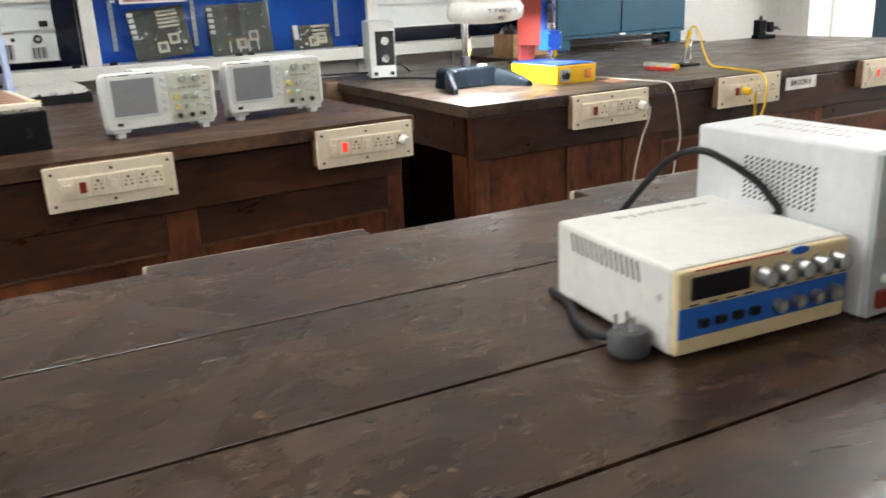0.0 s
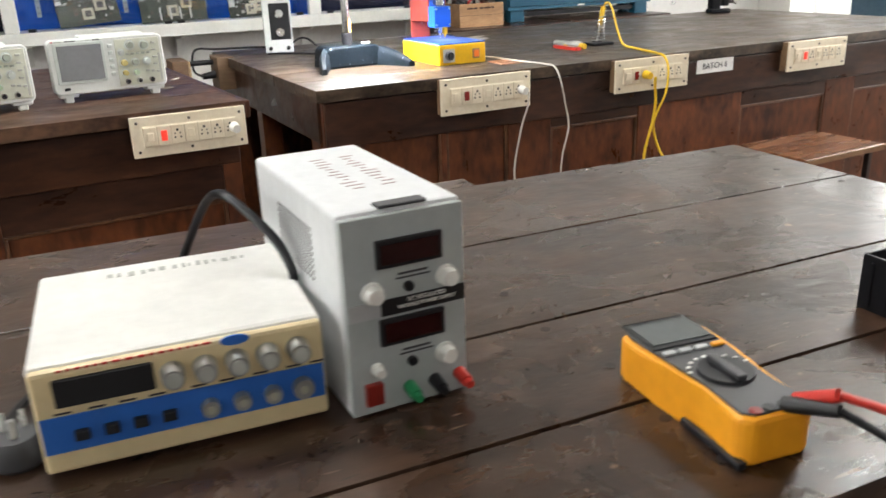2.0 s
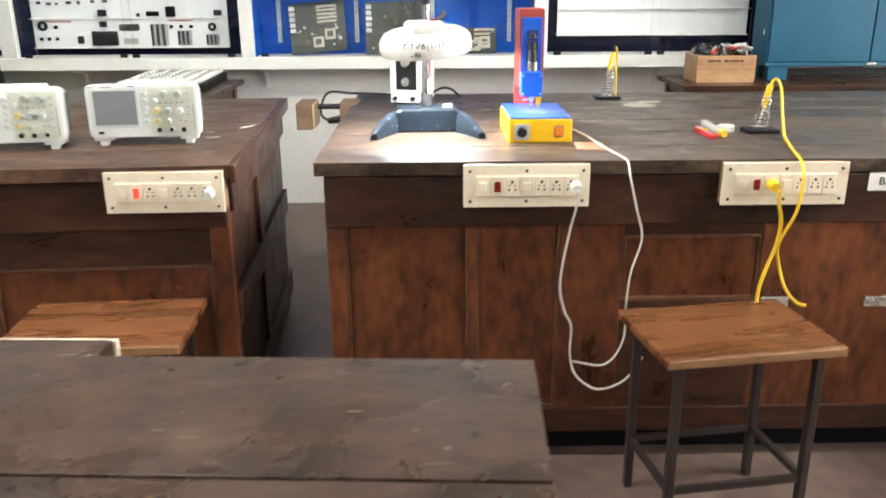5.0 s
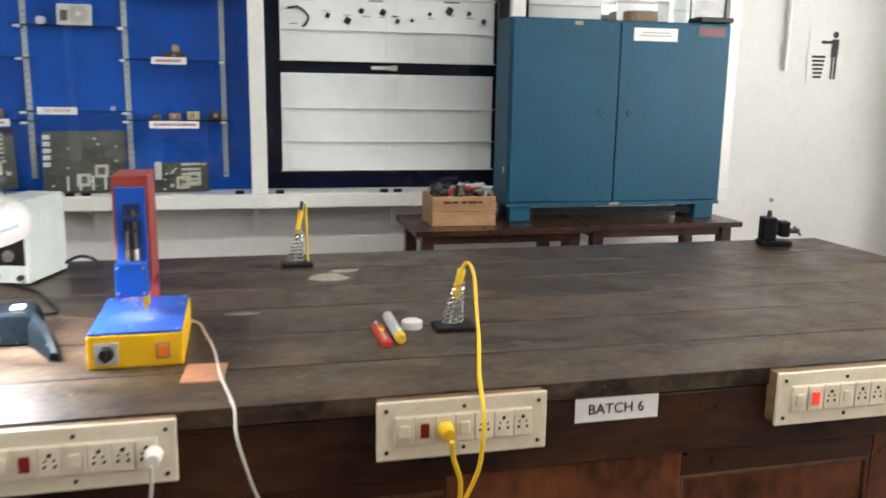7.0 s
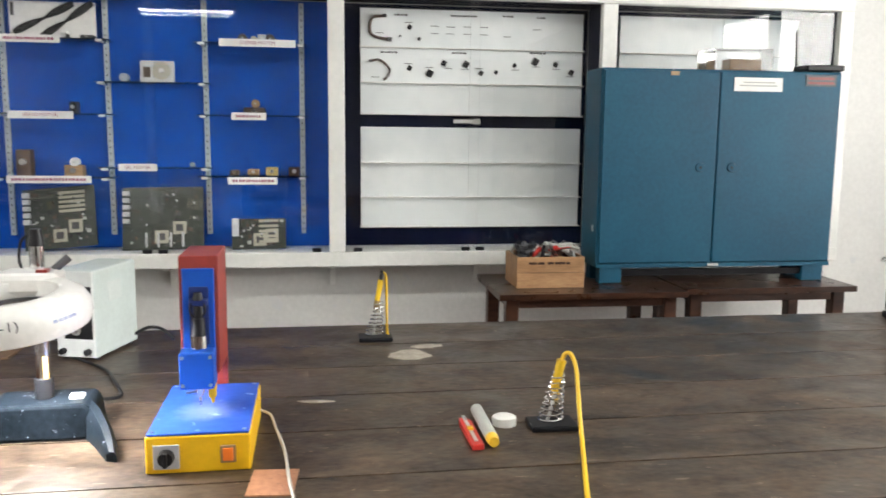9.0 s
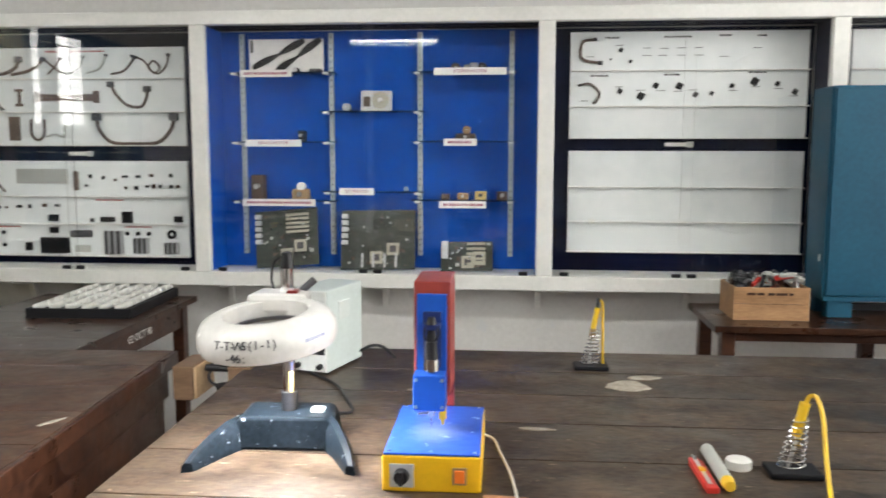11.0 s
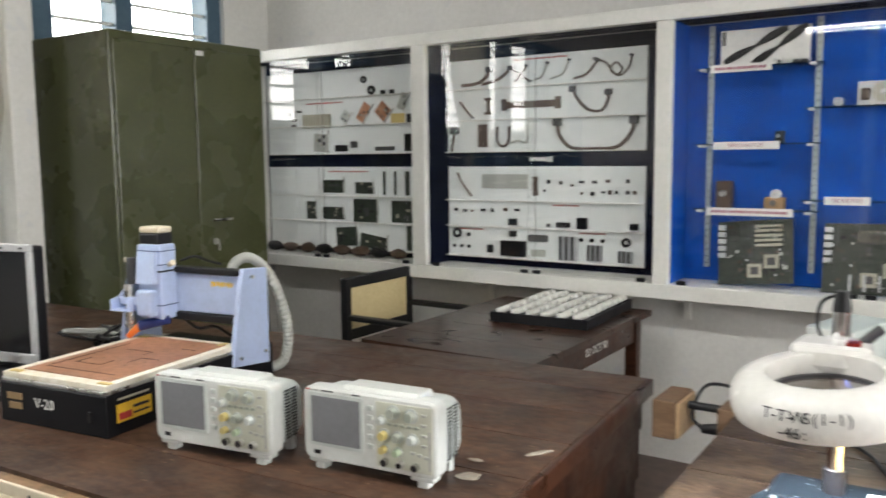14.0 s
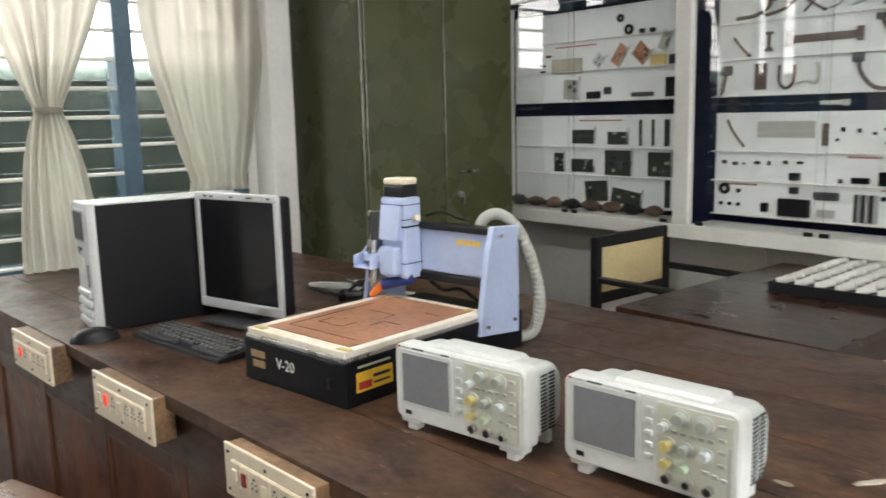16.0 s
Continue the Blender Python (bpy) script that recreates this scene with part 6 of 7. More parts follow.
ct = thing("box_cutter", "red box cutter lying on the bench", "knife", 2.597, 3.018, BT, 91)
prism("handle", ct, M_RED, [(-0.066, -0.010), (0.05, -0.011), (0.066, -0.004), (0.066, 0.009), (0.05, 0.011), (-0.066, 0.010)], "z", 0, 0.010, 0.002, "red plastic handle")
box("blade_rail", ct, M_STEEL, -0.05, 0.075, -0.003, 0.004, 0.0095, 0.011, 0.0005)
box("slider", ct, M_YELLOW, 0.0, 0.014, -0.005, 0.005, 0.0105, 0.014, 0.001)
tbx = thing("glue_tube", "clear grey tube with a yellow cap lying on the bench", "tube", 2.625, 3.045, BT, 90)
cyl("barrel", tbx, M_HOSE, (-0.068, 0, 0.011), (0.075, 0, 0.011), 0.0108, 0.011, 18, "translucent grey barrel")
cyl("cap", tbx, M_WARN, (-0.088, 0, 0.011), (-0.068, 0, 0.011), 0.0085, 0.0108, 18, "yellow cap")
lid = thing("jar_lid", "small white screw lid on the bench", "lid", 2.666, 3.068, BT)
bm = bmesh.new()
add_lathe(bm, [(0.0005, 0.016), (0.018, 0.016), (0.0205, 0.0145), (0.021, 0.0), (0.0005, 0.0)], 28)
part("lid", bm, M_WHITE, lid, "", True)
bm = bmesh.new()
for i in range(28):
    a = 2 * math.pi * i / 28
    add_box(bm, 0.0208 * math.cos(a) - 0.0007, 0.0208 * math.cos(a) + 0.0007, 0.0208 * math.sin(a) - 0.0007, 0.0208 * math.sin(a) + 0.0007, 0.001, 0.013)
part("lid_ridges", bm, M_WHITE, lid)
cu = thing("copper_clad_board", "small orange copper clad board on the bench", "circuit board", 2.237, 2.822, BT, -5)
prism("board", cu, M_PCBCU, [(0, 0), (0.068, 0.0), (0.066, 0.092), (-0.002, 0.090)], "z", 0, 0.002)

vs = thing("small_vise", "small black iron vise at the bench corner", "vise", 3.99, 3.78, BT, -18)
box("base", vs, M_BLACKM, -0.05, 0.05, -0.03, 0.03, 0.0, 0.018, 0.004)
box("fixed_jaw", vs, M_BLACKM, -0.045, 0.0, -0.026, 0.026, 0.018, 0.092, 0.006)
box("moving_jaw", vs, M_BLACKM, 0.010, 0.042, -0.024, 0.024, 0.030, 0.080, 0.006)
cyl("screw", vs, M_IRON, (-0.03, 0, 0.048), (0.075, 0, 0.048), 0.008, seg=14)
tube("handle", vs, M_IRON, [(0.07, -0.03, 0.04), (0.07, 0.0, 0.048), (0.07, 0.03, 0.056)], 0.004)
cyl("knob", vs, M_IRON, (-0.02, 0, 0.09), (-0.02, 0, 0.112), 0.010, 0.006, 12)


def stain(x, y, w, d, rz, seed):
    """A dried splash of pale paint, a thin uneven skin on the bench."""
    bm = bmesh.new()
    ring = []
    for i in range(28):
        a = 2 * math.pi * i / 28
        r = 1 + 0.35 * noise.noise((math.cos(a) * 1.6 + seed, math.sin(a) * 1.6, seed))
        ring.append((w * r * math.cos(a), d * r * math.sin(a)))
    lo = [bm.verts.new((u, v, 0.0)) for u, v in ring]
    hi = [bm.verts.new((u * 0.96, v * 0.96, 0.0012)) for u, v in ring]
    bm.faces.new(hi)
    for i in range(28):
        bm.faces.new((lo[i - 1], lo[i], hi[i], hi[i - 1]))
    ob = thing("paint_stain", "pale dried paint stain on the bench top", "stain", x, y, BT + 0.0002, rz, "paint stains")
    part("skin", bm, M_STAIN, ob)


for a in ((2.545, 3.545, 0.050, 0.040, 10, 1), (2.590, 3.62, 0.040, 0.018, 8, 2), (2.10, 3.47, 0.014, 0.010, 0, 3), (2.06, 3.47, 0.012, 0.007, 0, 4), (2.33, 3.23, 0.035, 0.008, -6, 5), (1.33, 3.02, 0.020, 0.016, 30, 6), (1.30, 3.09, 0.015, 0.006, 10, 7), (1.38, 3.18, 0.03, 0.007, 60, 8)):
    stain(*a)

bl2 = thing("wooden_block", "short wooden block at the bench side with a black plug", "wall box", 1.585, 3.60, 0.815, 0)
box("block", bl2, M_BLOCKWOOD, 0, 0.058, 0, 0.12, 0, 0.110, 0.003)
cyl("plug", bl2, M_BLACK, (0.0, 0.05, 0.05), (-0.045, 0.05, 0.045), 0.014, 0.010, 14)
tube("cord", bl2, M_BLACK, [(-0.045, 0.05, 0.045), (-0.07, 0.06, 0.07), (-0.05, 0.10, 0.13), (0.03, 0.12, 0.126), (0.14, 0.10, 0.125), (0.20, 0.06, 0.125)], 0.004)

# ---- things along the wall ----
bx = thing("parts_box", "open brown wooden box heaped with small cables and parts", "box", 3.06, 4.65, 0.86)
for a in ((0, 0.262, 0, 0.008), (0, 0.262, 0.192, 0.2), (0, 0.008, 0.008, 0.192), (0.254, 0.262, 0.008, 0.192)):
    box("side_board", bx, M_CRATE, *a, 0, 0.118, 0.001)
box("bottom_board", bx, M_CRATE, 0.008, 0.254, 0.008, 0.192, 0.0, 0.008)
for a, b in ((0.045, 0.075), (0.080, 0.105), (0.118, 0.140), (0.145, 0.185), (0.190, 0.205)):
    box("label_print", bx, M_RAIL, a, b, -0.001, 0.0005, 0.090, 0.099)
box("board_joint", bx, M_RAIL, 0.002, 0.260, -0.0008, 0.0005, 0.058, 0.0595)
rnd = random.Random(12)
for i in range(26):
    x, y = rnd.uniform(0.03, 0.23), rnd.uniform(0.03, 0.17)
    pts = [(x + rnd.uniform(-0.05, 0.05), y + rnd.uniform(-0.03, 0.03), 0.10 + rnd.uniform(0.0, 0.065)) for _ in range(4)]
    pts = [(min(max(p[0], 0.012), 0.25), min(max(p[1], 0.012), 0.19), p[2]) for p in pts]
    tube("loose_part", bx, (M_BLACK, M_HOSE, M_RAIL, M_DARKGREY, M_STEEL, M_RED)[i % 6], pts, rnd.uniform(0.004, 0.010), 6, 4)

cx_box = thing("plastic_box", "clear plastic box of papers on the teal cabinet", "box", 3.845, 4.74, 1.688)
box("tub", cx_box, M_CLEARP, 0, 0.24, 0, 0.16, 0, 0.085, 0.004)
box("contents", cx_box, M_CARD, 0.07, 0.20, 0.03, 0.13, 0.004, 0.045, 0.002)
rt = thing("wireless_router", "flat black router with one aerial on the teal cabinet", "router", 4.215, 4.71, 1.688)
box("body", rt, M_BLACK, 0, 0.155, 0, 0.11, 0.004, 0.026, 0.004)
for x in (0.012, 0.143):
    cyl("foot", rt, M_BLACK, (x, 0.02, 0), (x, 0.02, 0.005), 0.006, seg=10)
cyl("aerial", rt, M_BLACK, (0.008, 0.10, 0.02), (0.002, 0.10, 0.165), 0.005, 0.004, 10)

tr = thing("component_tray", "black tray filled with rows of white plastic tubes", "tray", 0.510, 4.478, 0.85, 3)
for a in ((0, 0.385, 0, 0.006), (0, 0.385, 0.484, 0.49), (0, 0.006, 0.006, 0.484), (0.379, 0.385, 0.006, 0.484)):
    box("rim", tr, M_BLACK, *a, 0, 0.036, 0.001)
box("bottom", tr, M_BLACK, 0.006, 0.379, 0.006, 0.484, 0, 0.006)
for j in range(8):
    for i in range(6):
        x, y = 0.012 + i * 0.061, 0.014 + j * 0.058
        cyl("white_tube", tr, M_WHITE, (x + 0.004, y + 0.02, 0.032), (x + 0.056, y + 0.026, 0.050), 0.013, 0.011, 12)

ch = thing("cane_chair", "black wooden armchair with a woven cane back", "chair", -0.043, 4.772, F, 90)
hs = 0.45 - 0.05
for sx in (-0.225, 0.225):
    box("back_post", ch, M_BLACK, sx - 0.018, sx + 0.018, 0.19, 0.225, 0.0, 0.945 - F, 0.005)
    box("front_leg", ch, M_BLACK, sx - 0.018, sx + 0.018, -0.20, -0.165, 0.0, 0.60, 0.005)
    box("armrest", ch, M_BLACK, sx - 0.022, sx + 0.022, -0.21, 0.19, 0.60, 0.622, 0.006)
    box("side_rail", ch, M_BLACK, sx - 0.012, sx + 0.012, -0.165, 0.19, hs - 0.05, hs, 0.003)
box("seat", ch, M_CANE, -0.213, 0.213, -0.165, 0.19, hs - 0.008, hs + 0.008, 0.003, "woven cane seat")
for z in (0.945 - F - 0.045, 0.672 - F):
    box("back_rail", ch, M_BLACK, -0.207, 0.207, 0.194, 0.221, z, z + 0.045, 0.004)
box("back_cane", ch, M_CANE, -0.207, 0.207, 0.203, 0.212, 0.712 - F, 0.902 - F, 0.002, "woven cane back panel")
box("front_rail", ch, M_BLACK, -0.207, 0.207, -0.198, -0.168, hs - 0.05, hs, 0.003)

po = thing("wall_poster", "white paper notice with a black litter bin sign", "poster", 5.122, 5.217, 1.452)
box("sheet", po, M_PAPER, 0, 0.205, -0.002, 0, 0, 0.272)
bm = bmesh.new()
add_cyl(bm, (0.150, -0.003, 0.250), (0.150, -0.0022, 0.250), 0.017, seg=18)
add_box(bm, 0.128, 0.172, -0.003, -0.0022, 0.140, 0.228)
add_box(bm, 0.134, 0.148, -0.003, -0.0022, 0.030, 0.142)
add_box(bm, 0.154, 0.168, -0.003, -0.0022, 0.030, 0.142)
add_box(bm, 0.070, 0.130, -0.003, -0.0022, 0.205, 0.220)
part("sign_shape", bm, M_INK, po, "plain black sign shape")
bm = bmesh.new()
for i in range(6):
    add_box(bm, 0.020 + 0.003 * i, 0.100 - 0.003 * i, -0.003, -0.0022, 0.034 + (5 - i) * 0.020, 0.046 + (5 - i) * 0.020)
part("bin_shape", bm, M_INK, po, "plain slatted bin shape")
pp = thing("wall_pipe", "white painted conduit running down the wall", "pipe", 4.985, 5.205, 1.52)
tube("pipe", pp, M_FRAME, [(0, 0, 0), (0.006, 0, 0.6), (0.010, 0, 1.42)], 0.011, 10, 2)
ws = thing("wall_switch", "small round steel hook plate on the wall", "wall fitting", 4.985, 5.22, 0.862)
cyl("plate", ws, M_STEEL, (0, 0, 0), (0, -0.01, 0), 0.012, seg=14)
jb = thing("junction_box", "white electrical box with a cable beside the display case", "electrical box", 4.60, 5.19, 0.93)
box("box", jb, M_WHITE, 0, 0.055, -0.02, 0.028, 0, 0.075, 0.003)
tube("cable", jb, M_TAPE, [(0.03, 0, 0.075), (0.026, 0, 0.3), (0.03, 0.005, 0.7), (0.02, 0.005, 0.95)], 0.005, 8, 3)
dc = thing("steel_rack", "dark blue-grey cupboard beside the doorway", "cupboard", 5.45, 3.78, F)
box("body", dc, M_WBLUE, 0, 0.32, 0, 0.42, 0.0, 1.25, 0.006)

# ---- things in the display case ----
YB = 5.187  # face of the mounting boards


def item(name, label, category, x, z, w, h, material, depth=0.010, tilt_by=0, group="mounted components", bevel=0.001, y=YB):
    """A small thing fixed flat to a mounting board, its middle at x, z."""
    ob = thing(name, label, category, x, y, z, group=group, ry=tilt_by)
    box("body", ob, material, -w / 2, w / 2, -depth, 0, -h / 2, h / 2, bevel)
    return ob


def circuit(x, z, w, h, tilt_by=0, label="small green circuit board leaning on a ledge", material=None, y=YB):
    ob = thing("circuit_board", label, "circuit board", x, y, z, group="mounted circuit boards", ry=tilt_by)
    box("board", ob, material or M_PCB, -w / 2, w / 2, -0.003, 0, -h / 2, h / 2)
    rnd = random.Random(int(x * 911 + z * 377))
    for _ in range(6):
        cx, cz = rnd.uniform(-0.38, 0.32) * w, rnd.uniform(-0.38, 0.3) * h
        cw, chh = rnd.uniform(0.08, 0.2) * w, rnd.uniform(0.08, 0.22) * h
        box("chip", ob, (M_BLACK, M_DARKGREY, M_GOLD)[rnd.randrange(3)], cx, cx + cw, -0.006, -0.003, cz, cz + chh, 0.0005)
    box("edge_bracket", ob, M_STEEL, w / 2 - 0.003, w / 2, -0.012, 0.0, -h / 2, h / 2 + 0.02)
    return ob


def disc(name, label, x, z, r, material, hole=True, y=YB, group="mounted components"):
    ob = thing(name, label, "component", x, y, z, group=group)
    bm = bmesh.new()
    add_lathe(bm, [(r * (0.45 if hole else 0.02), 0), (r, 0), (r, 0.010), (r * (0.45 if hole else 0.02), 0.010), (r * (0.45 if hole else 0.02), 0)], 18)
    bmesh.ops.transform(bm, matrix=pose(0, 0, 0, 90, 0, 0), verts=bm.verts)
    part("ring", bm, material, ob, "", True)
    return ob


def lead(x, z, pts, r, material, ends=None, label="short cable with plugs fixed to the board"):
    """A cable on a mounting board: points are offsets along x and z."""
    ob = thing("cable_sample", label, "cable", x, YB, z, group="mounted cables")
    tube("wire", ob, material, [(u, -0.008 - 0.002 * (i % 2), v) for i, (u, v) in enumerate(pts)], r, 8, 6)
    for (u, v), s in zip((pts[0], pts[-1]), ends or ()):
        if s:
            box("connector", ob, M_DARKGREY, u - s, u + s, -0.020, -0.002, v - s * 0.8, v + s * 0.8, 0.002)
    return ob


def heading(x, z, w, red=True):
    ob = thing("board_heading", "line of small print on the mounting board", "label", x, YB - 0.0005, z, group="board headings")
    bm = bmesh.new()
    u, rnd = 0.0, random.Random(int(x * 500 + z * 900))
    while u < w:
        s = rnd.uniform(0.006, 0.014)
        add_box(bm, u, u + s, -0.0008, 0, 0, 0.007)
        u += s + 0.004
    part("print", bm, M_INKRED if red else M_INK, ob)


def small_print(x, z, w):
    ob = thing("board_caption", "tiny caption line on the mounting board", "label", x, YB - 0.0005, z, group="board captions")
    box("print", ob, M_DARKGREY, -w / 2, w / 2, -0.0006, 0, 0, 0.0025)


# left bay
disc("magnet_ring", "black ring magnet on the mounting board", -0.646, 1.855, 0.018, M_BLACK)
disc("magnet_ring", "black ring core on the mounting board", -0.597, 1.800, 0.023, M_BLACK)
for x in (-0.522, -0.465):
    item("relay", "small black component on the board", "component", x, 1.786, 0.026, 0.020, M_BLACK, 0.012)
for i, (x, z) in enumerate(((-1.17, 1.70), (-1.10, 1.71), (-1.14, 1.665), (-1.14, 1.635))):
    item("chip", "tiny black chip on the board", "component", x, z, 0.036, 0.012, M_BLACK, 0.005)
item("connector_block", "cream connector block on the board", "component", -0.97, 1.655, 0.19, 0.072, M_GOLD, 0.016)
circuit(-0.775, 1.672, 0.055, 0.060, 40, "grey perforated board set on its corner", M_SCOPE2)
circuit(-0.650, 1.688, 0.060, 0.100, 35, "brown perforated board set on its corner", M_PCBCU)
circuit(-0.525, 1.690, 0.085, 0.075, 42, "brown perforated board set on its corner", M_PCBCU)
circuit(-0.400, 1.735, 0.050, 0.085, 25, "pale perforated board set on its corner", M_HOSE)
item("connector_block", "tan connector block on the board", "component", -0.43, 1.652, 0.080, 0.050, M_TAPE, 0.014)
item("relay", "square black relay on the board", "component", -0.350, 1.652, 0.040, 0.042, M_BLACK, 0.016)
circuit(-0.945, 1.540, 0.105, 0.095, 4, "grey-green circuit board with connectors", M_HOSE)
item("transformer", "black coil block on the board", "component", -0.80, 1.510, 0.075, 0.034, M_BLACKM, 0.018)
item("relay", "square grey relay on the board", "component", -0.715, 1.528, 0.035, 0.034, M_DARKGREY, 0.016)
item("connector_strip", "dark connector strip on the board", "component", -0.515, 1.505, 0.120, 0.020, M_DARKGREY, 0.012)
item("heat_sink", "black heat sink on the board", "component", -0.360, 1.533, 0.046, 0.085, M_BLACKM, 0.020)
heading(-0.90, 1.385, 0.26)
heading(-1.05, 1.745, 0.26)
circuit(-0.865, 1.310, 0.150, 0.068, 0)
circuit(-0.655, 1.304, 0.125, 0.060, 0)
for x, w in ((-0.525, 0.014), (-0.456, 0.014), (-0.380, 0.026)):
    item("memory_strip", "narrow dark circuit strip on the board", "component", x, 1.330, w, 0.120, M_PCB, 0.006)
circuit(-1.025, 1.180, 0.075, 0.095, 0)
circuit(-0.870, 1.168, 0.150, 0.065, 0)
circuit(-0.650, 1.187, 0.165, 0.120, 0)
circuit(-0.415, 1.187, 0.135, 0.110, 0)
circuit(-0.780, 1.047, 0.150, 0.100, -4)
circuit(-0.600, 1.025, 0.180, 0.070, 8)
item("memory_strip", "narrow dark circuit strip on the board", "component", -0.372, 1.058, 0.028, 0.130, M_PCB, 0.006)
rnd = random.Random(21)
for i in range(8):
    ob = thing("old_component", "brown rusty component on the case floor", "component", -1.25 + i * 0.122, 5.12, 0.9555, group="old components")
    bm = bmesh.new()
    bmesh.ops.create_icosphere(bm, subdivisions=2, radius=0.045)
    for v in bm.verts:
        v.co = Vector((v.co.x * 1.2, v.co.y * 0.7, 0.028 + v.co.z * 0.6)) * (1 + 0.2 * noise.noise(v.co * 20 + Vector((i, 0, 0))))
        v.co.z = max(0, v.co.z)
    part("lump", bm, M_RUST if i % 3 else M_BLACKM, ob)

# cable bay
lead(0.03, 1.79, [(-0.08, 0.0), (0.0, 0.005), (0.05, 0.03), (0.07, 0.065)], 0.008, M_CBR, (0, 0.016), "thick brown cable with a plug fixed to the board")
lead(0.12, 1.79, [(-0.06, 0.0), (0.02, 0.015), (0.07, 0.045), (0.09, 0.065)], 0.007, M_CBR, (0, 0.012), "brown cable fixed to the board")
lead(0.26, 1.80, [(-0.05, 0.06), (0.0, 0.02), (0.05, -0.01)], 0.005, M_CBR, (0.006, 0.006))
lead(0.25, 1.80, [(0.04, 0.06), (0.02, 0.03), (-0.02, -0.01)], 0.004, M_CBR, (0.006, 0))
lead(0.37, 1.80, [(-0.04, -0.005), (0.0, 0.01), (0.025, 0.065)], 0.004, M_HOSE, (0, 0.006))
lead(0.46, 1.80, [(-0.05, -0.005), (0.01, 0.015), (0.04, 0.07)], 0.004, M_HOSE, (0, 0.006))
lead(0.58, 1.80, [(-0.06, -0.01), (0.0, 0.005), (0.05, 0.06)], 0.005, M_CBR, (0, 0.008))
lead(0.72, 1.815, [(-0.10, 0.05), (-0.05, 0.03), (-0.01, -0.02), (0.02, 0.0), (-0.01, 0.03), (-0.03, 0.0), (0.01, -0.025), (0.05, 0.01), (0.06, 0.055)], 0.004, M_CBR, (0.007, 0.007))
lead(-0.03, 1.68, [(-0.03, 0.035), (0.0, 0.0), (0.04, -0.04)], 0.006, M_CBR, (0, 0.006))
item("ribbon_cable", "short brown ribbon cable on the board", "cable", 0.089, 1.690, 0.014, 0.060, M_CBR, 0.006)
for z in (1.722, 1.658):
    item("ribbon_plug", "small brown ribbon plug on the board", "plug", 0.089, z, 0.034, 0.012, M_CBR, 0.010)
item("ribbon_cable", "broad brown ribbon cable on the board", "cable", 0.310, 1.690, 0.26, 0.030, M_CBR, 0.006)
for x in (0.175, 0.445):
    item("ribbon_plug", "wide brown ribbon plug on the board", "plug", x, 1.692, 0.024, 0.052, M_CBR, 0.012)
lead(0.59, 1.70, [(-0.075, 0.045), (-0.05, 0.0), (0.0, -0.045), (0.06, -0.05), (0.085, -0.01), (0.09, 0.025)], 0.006, M_CBR, (0.014, 0.015), "dark cable bent to a loop with two plugs")
lead(-0.10, 1.555, [(-0.01, -0.07), (0.0, -0.02), (0.01, 0.03)], 0.008, M_CBR, (0, 0.024))
item("ribbon_cable", "broad brown ribbon cable on the board", "cable", 0.060, 1.555, 0.050, 0.105, M_CBR, 0.008)
lead(0.17, 1.55, [(-0.03, 0.045), (-0.028, -0.02), (0.0, -0.045), (0.03, -0.02), (0.032, 0.045)], 0.006, M_CBR, (0, 0))
lead(0.27, 1.53, [(-0.06, -0.01), (-0.02, 0.0), (0.02, -0.01), (0.03, 0.04), (0.02, 0.07)], 0.004, M_HOSE, (0, 0))
lead(0.62, 1.55, [(-0.175, 0.055), (-0.165, 0.0), (-0.11, -0.055), (0.0, -0.062), (0.10, -0.055), (0.16, 0.0), (0.175, 0.055)], 0.008, M_CBR, (0.020, 0.020), "thick dark cable bent to a wide loop with two plugs")
lead(-0.05, 1.335, [(-0.03, 0.05), (0.0, 0.0), (0.05, -0.06)], 0.005, M_CBR, (0, 0))
item("ribbon_cable", "broad grey ribbon cable on the board", "cable", 0.175, 1.345, 0.24, 0.065, M_HOSE, 0.006)
item("ribbon_plug", "dark ribbon plug on the board", "plug", 0.335, 1.325, 0.020, 0.085, M_CBR, 0.012)
rnd = random.Random(8)
for i, (x, z) in enumerate(((0.40, 1.345), (0.46, 1.34), (0.515, 1.33), (0.56, 1.345), (0.62, 1.345), (0.68, 1.35), (0.77, 1.35), (0.38, 1.305), (0.56, 1.295), (0.61, 1.295), (0.66, 1.302), (0.69, 1.302), (0.72, 1.302), (0.77, 1.302), (0.80, 1.302), (-0.09, 1.21), (-0.04, 1.205), (0.0, 1.205), (0.06, 1.21), (0.11, 1.21), (0.18, 1.215), (0.24, 1.215), (0.40, 1.15))):
    item("small_component", "tiny dark electronic component", "component", x, z, rnd.uniform(0.012, 0.026), rnd.uniform(0.008, 0.018), (M_BLACK, M_DARKGREY, M_RUST)[i % 3], 0.008)
for x, z, w, h in ((0.222, 1.160, 0.040, 0.030), (0.475, 1.155, 0.062, 0.022), (0.565, 1.165, 0.045, 0.050), (0.80, 1.158, 0.035, 0.026), (0.222, 1.105, 0.034, 0.026), (0.10, 1.03, 0.026, 0.036)):
    item("relay", "black electronic block on the board", "component", x, z, w, h, M_BLACKM, 0.018)
disc("coil_ring", "dark round coil on the board", -0.085, 1.098, 0.024, M_BLACKM)
disc("coil_ring", "dark round coil on the board", 0.765, 1.090, 0.020, M_BLACKM)
for x in (-0.02, 0.56, 0.61, 0.66):
    disc("coil_ring", "tiny dark coil on the board", x, 1.092, 0.009, M_BLACKM, False)
for x in (-0.10, -0.06, -0.02):
    disc("coil_ring", "tiny dark coil on the board", x, 1.035, 0.008, M_BLACKM, False)
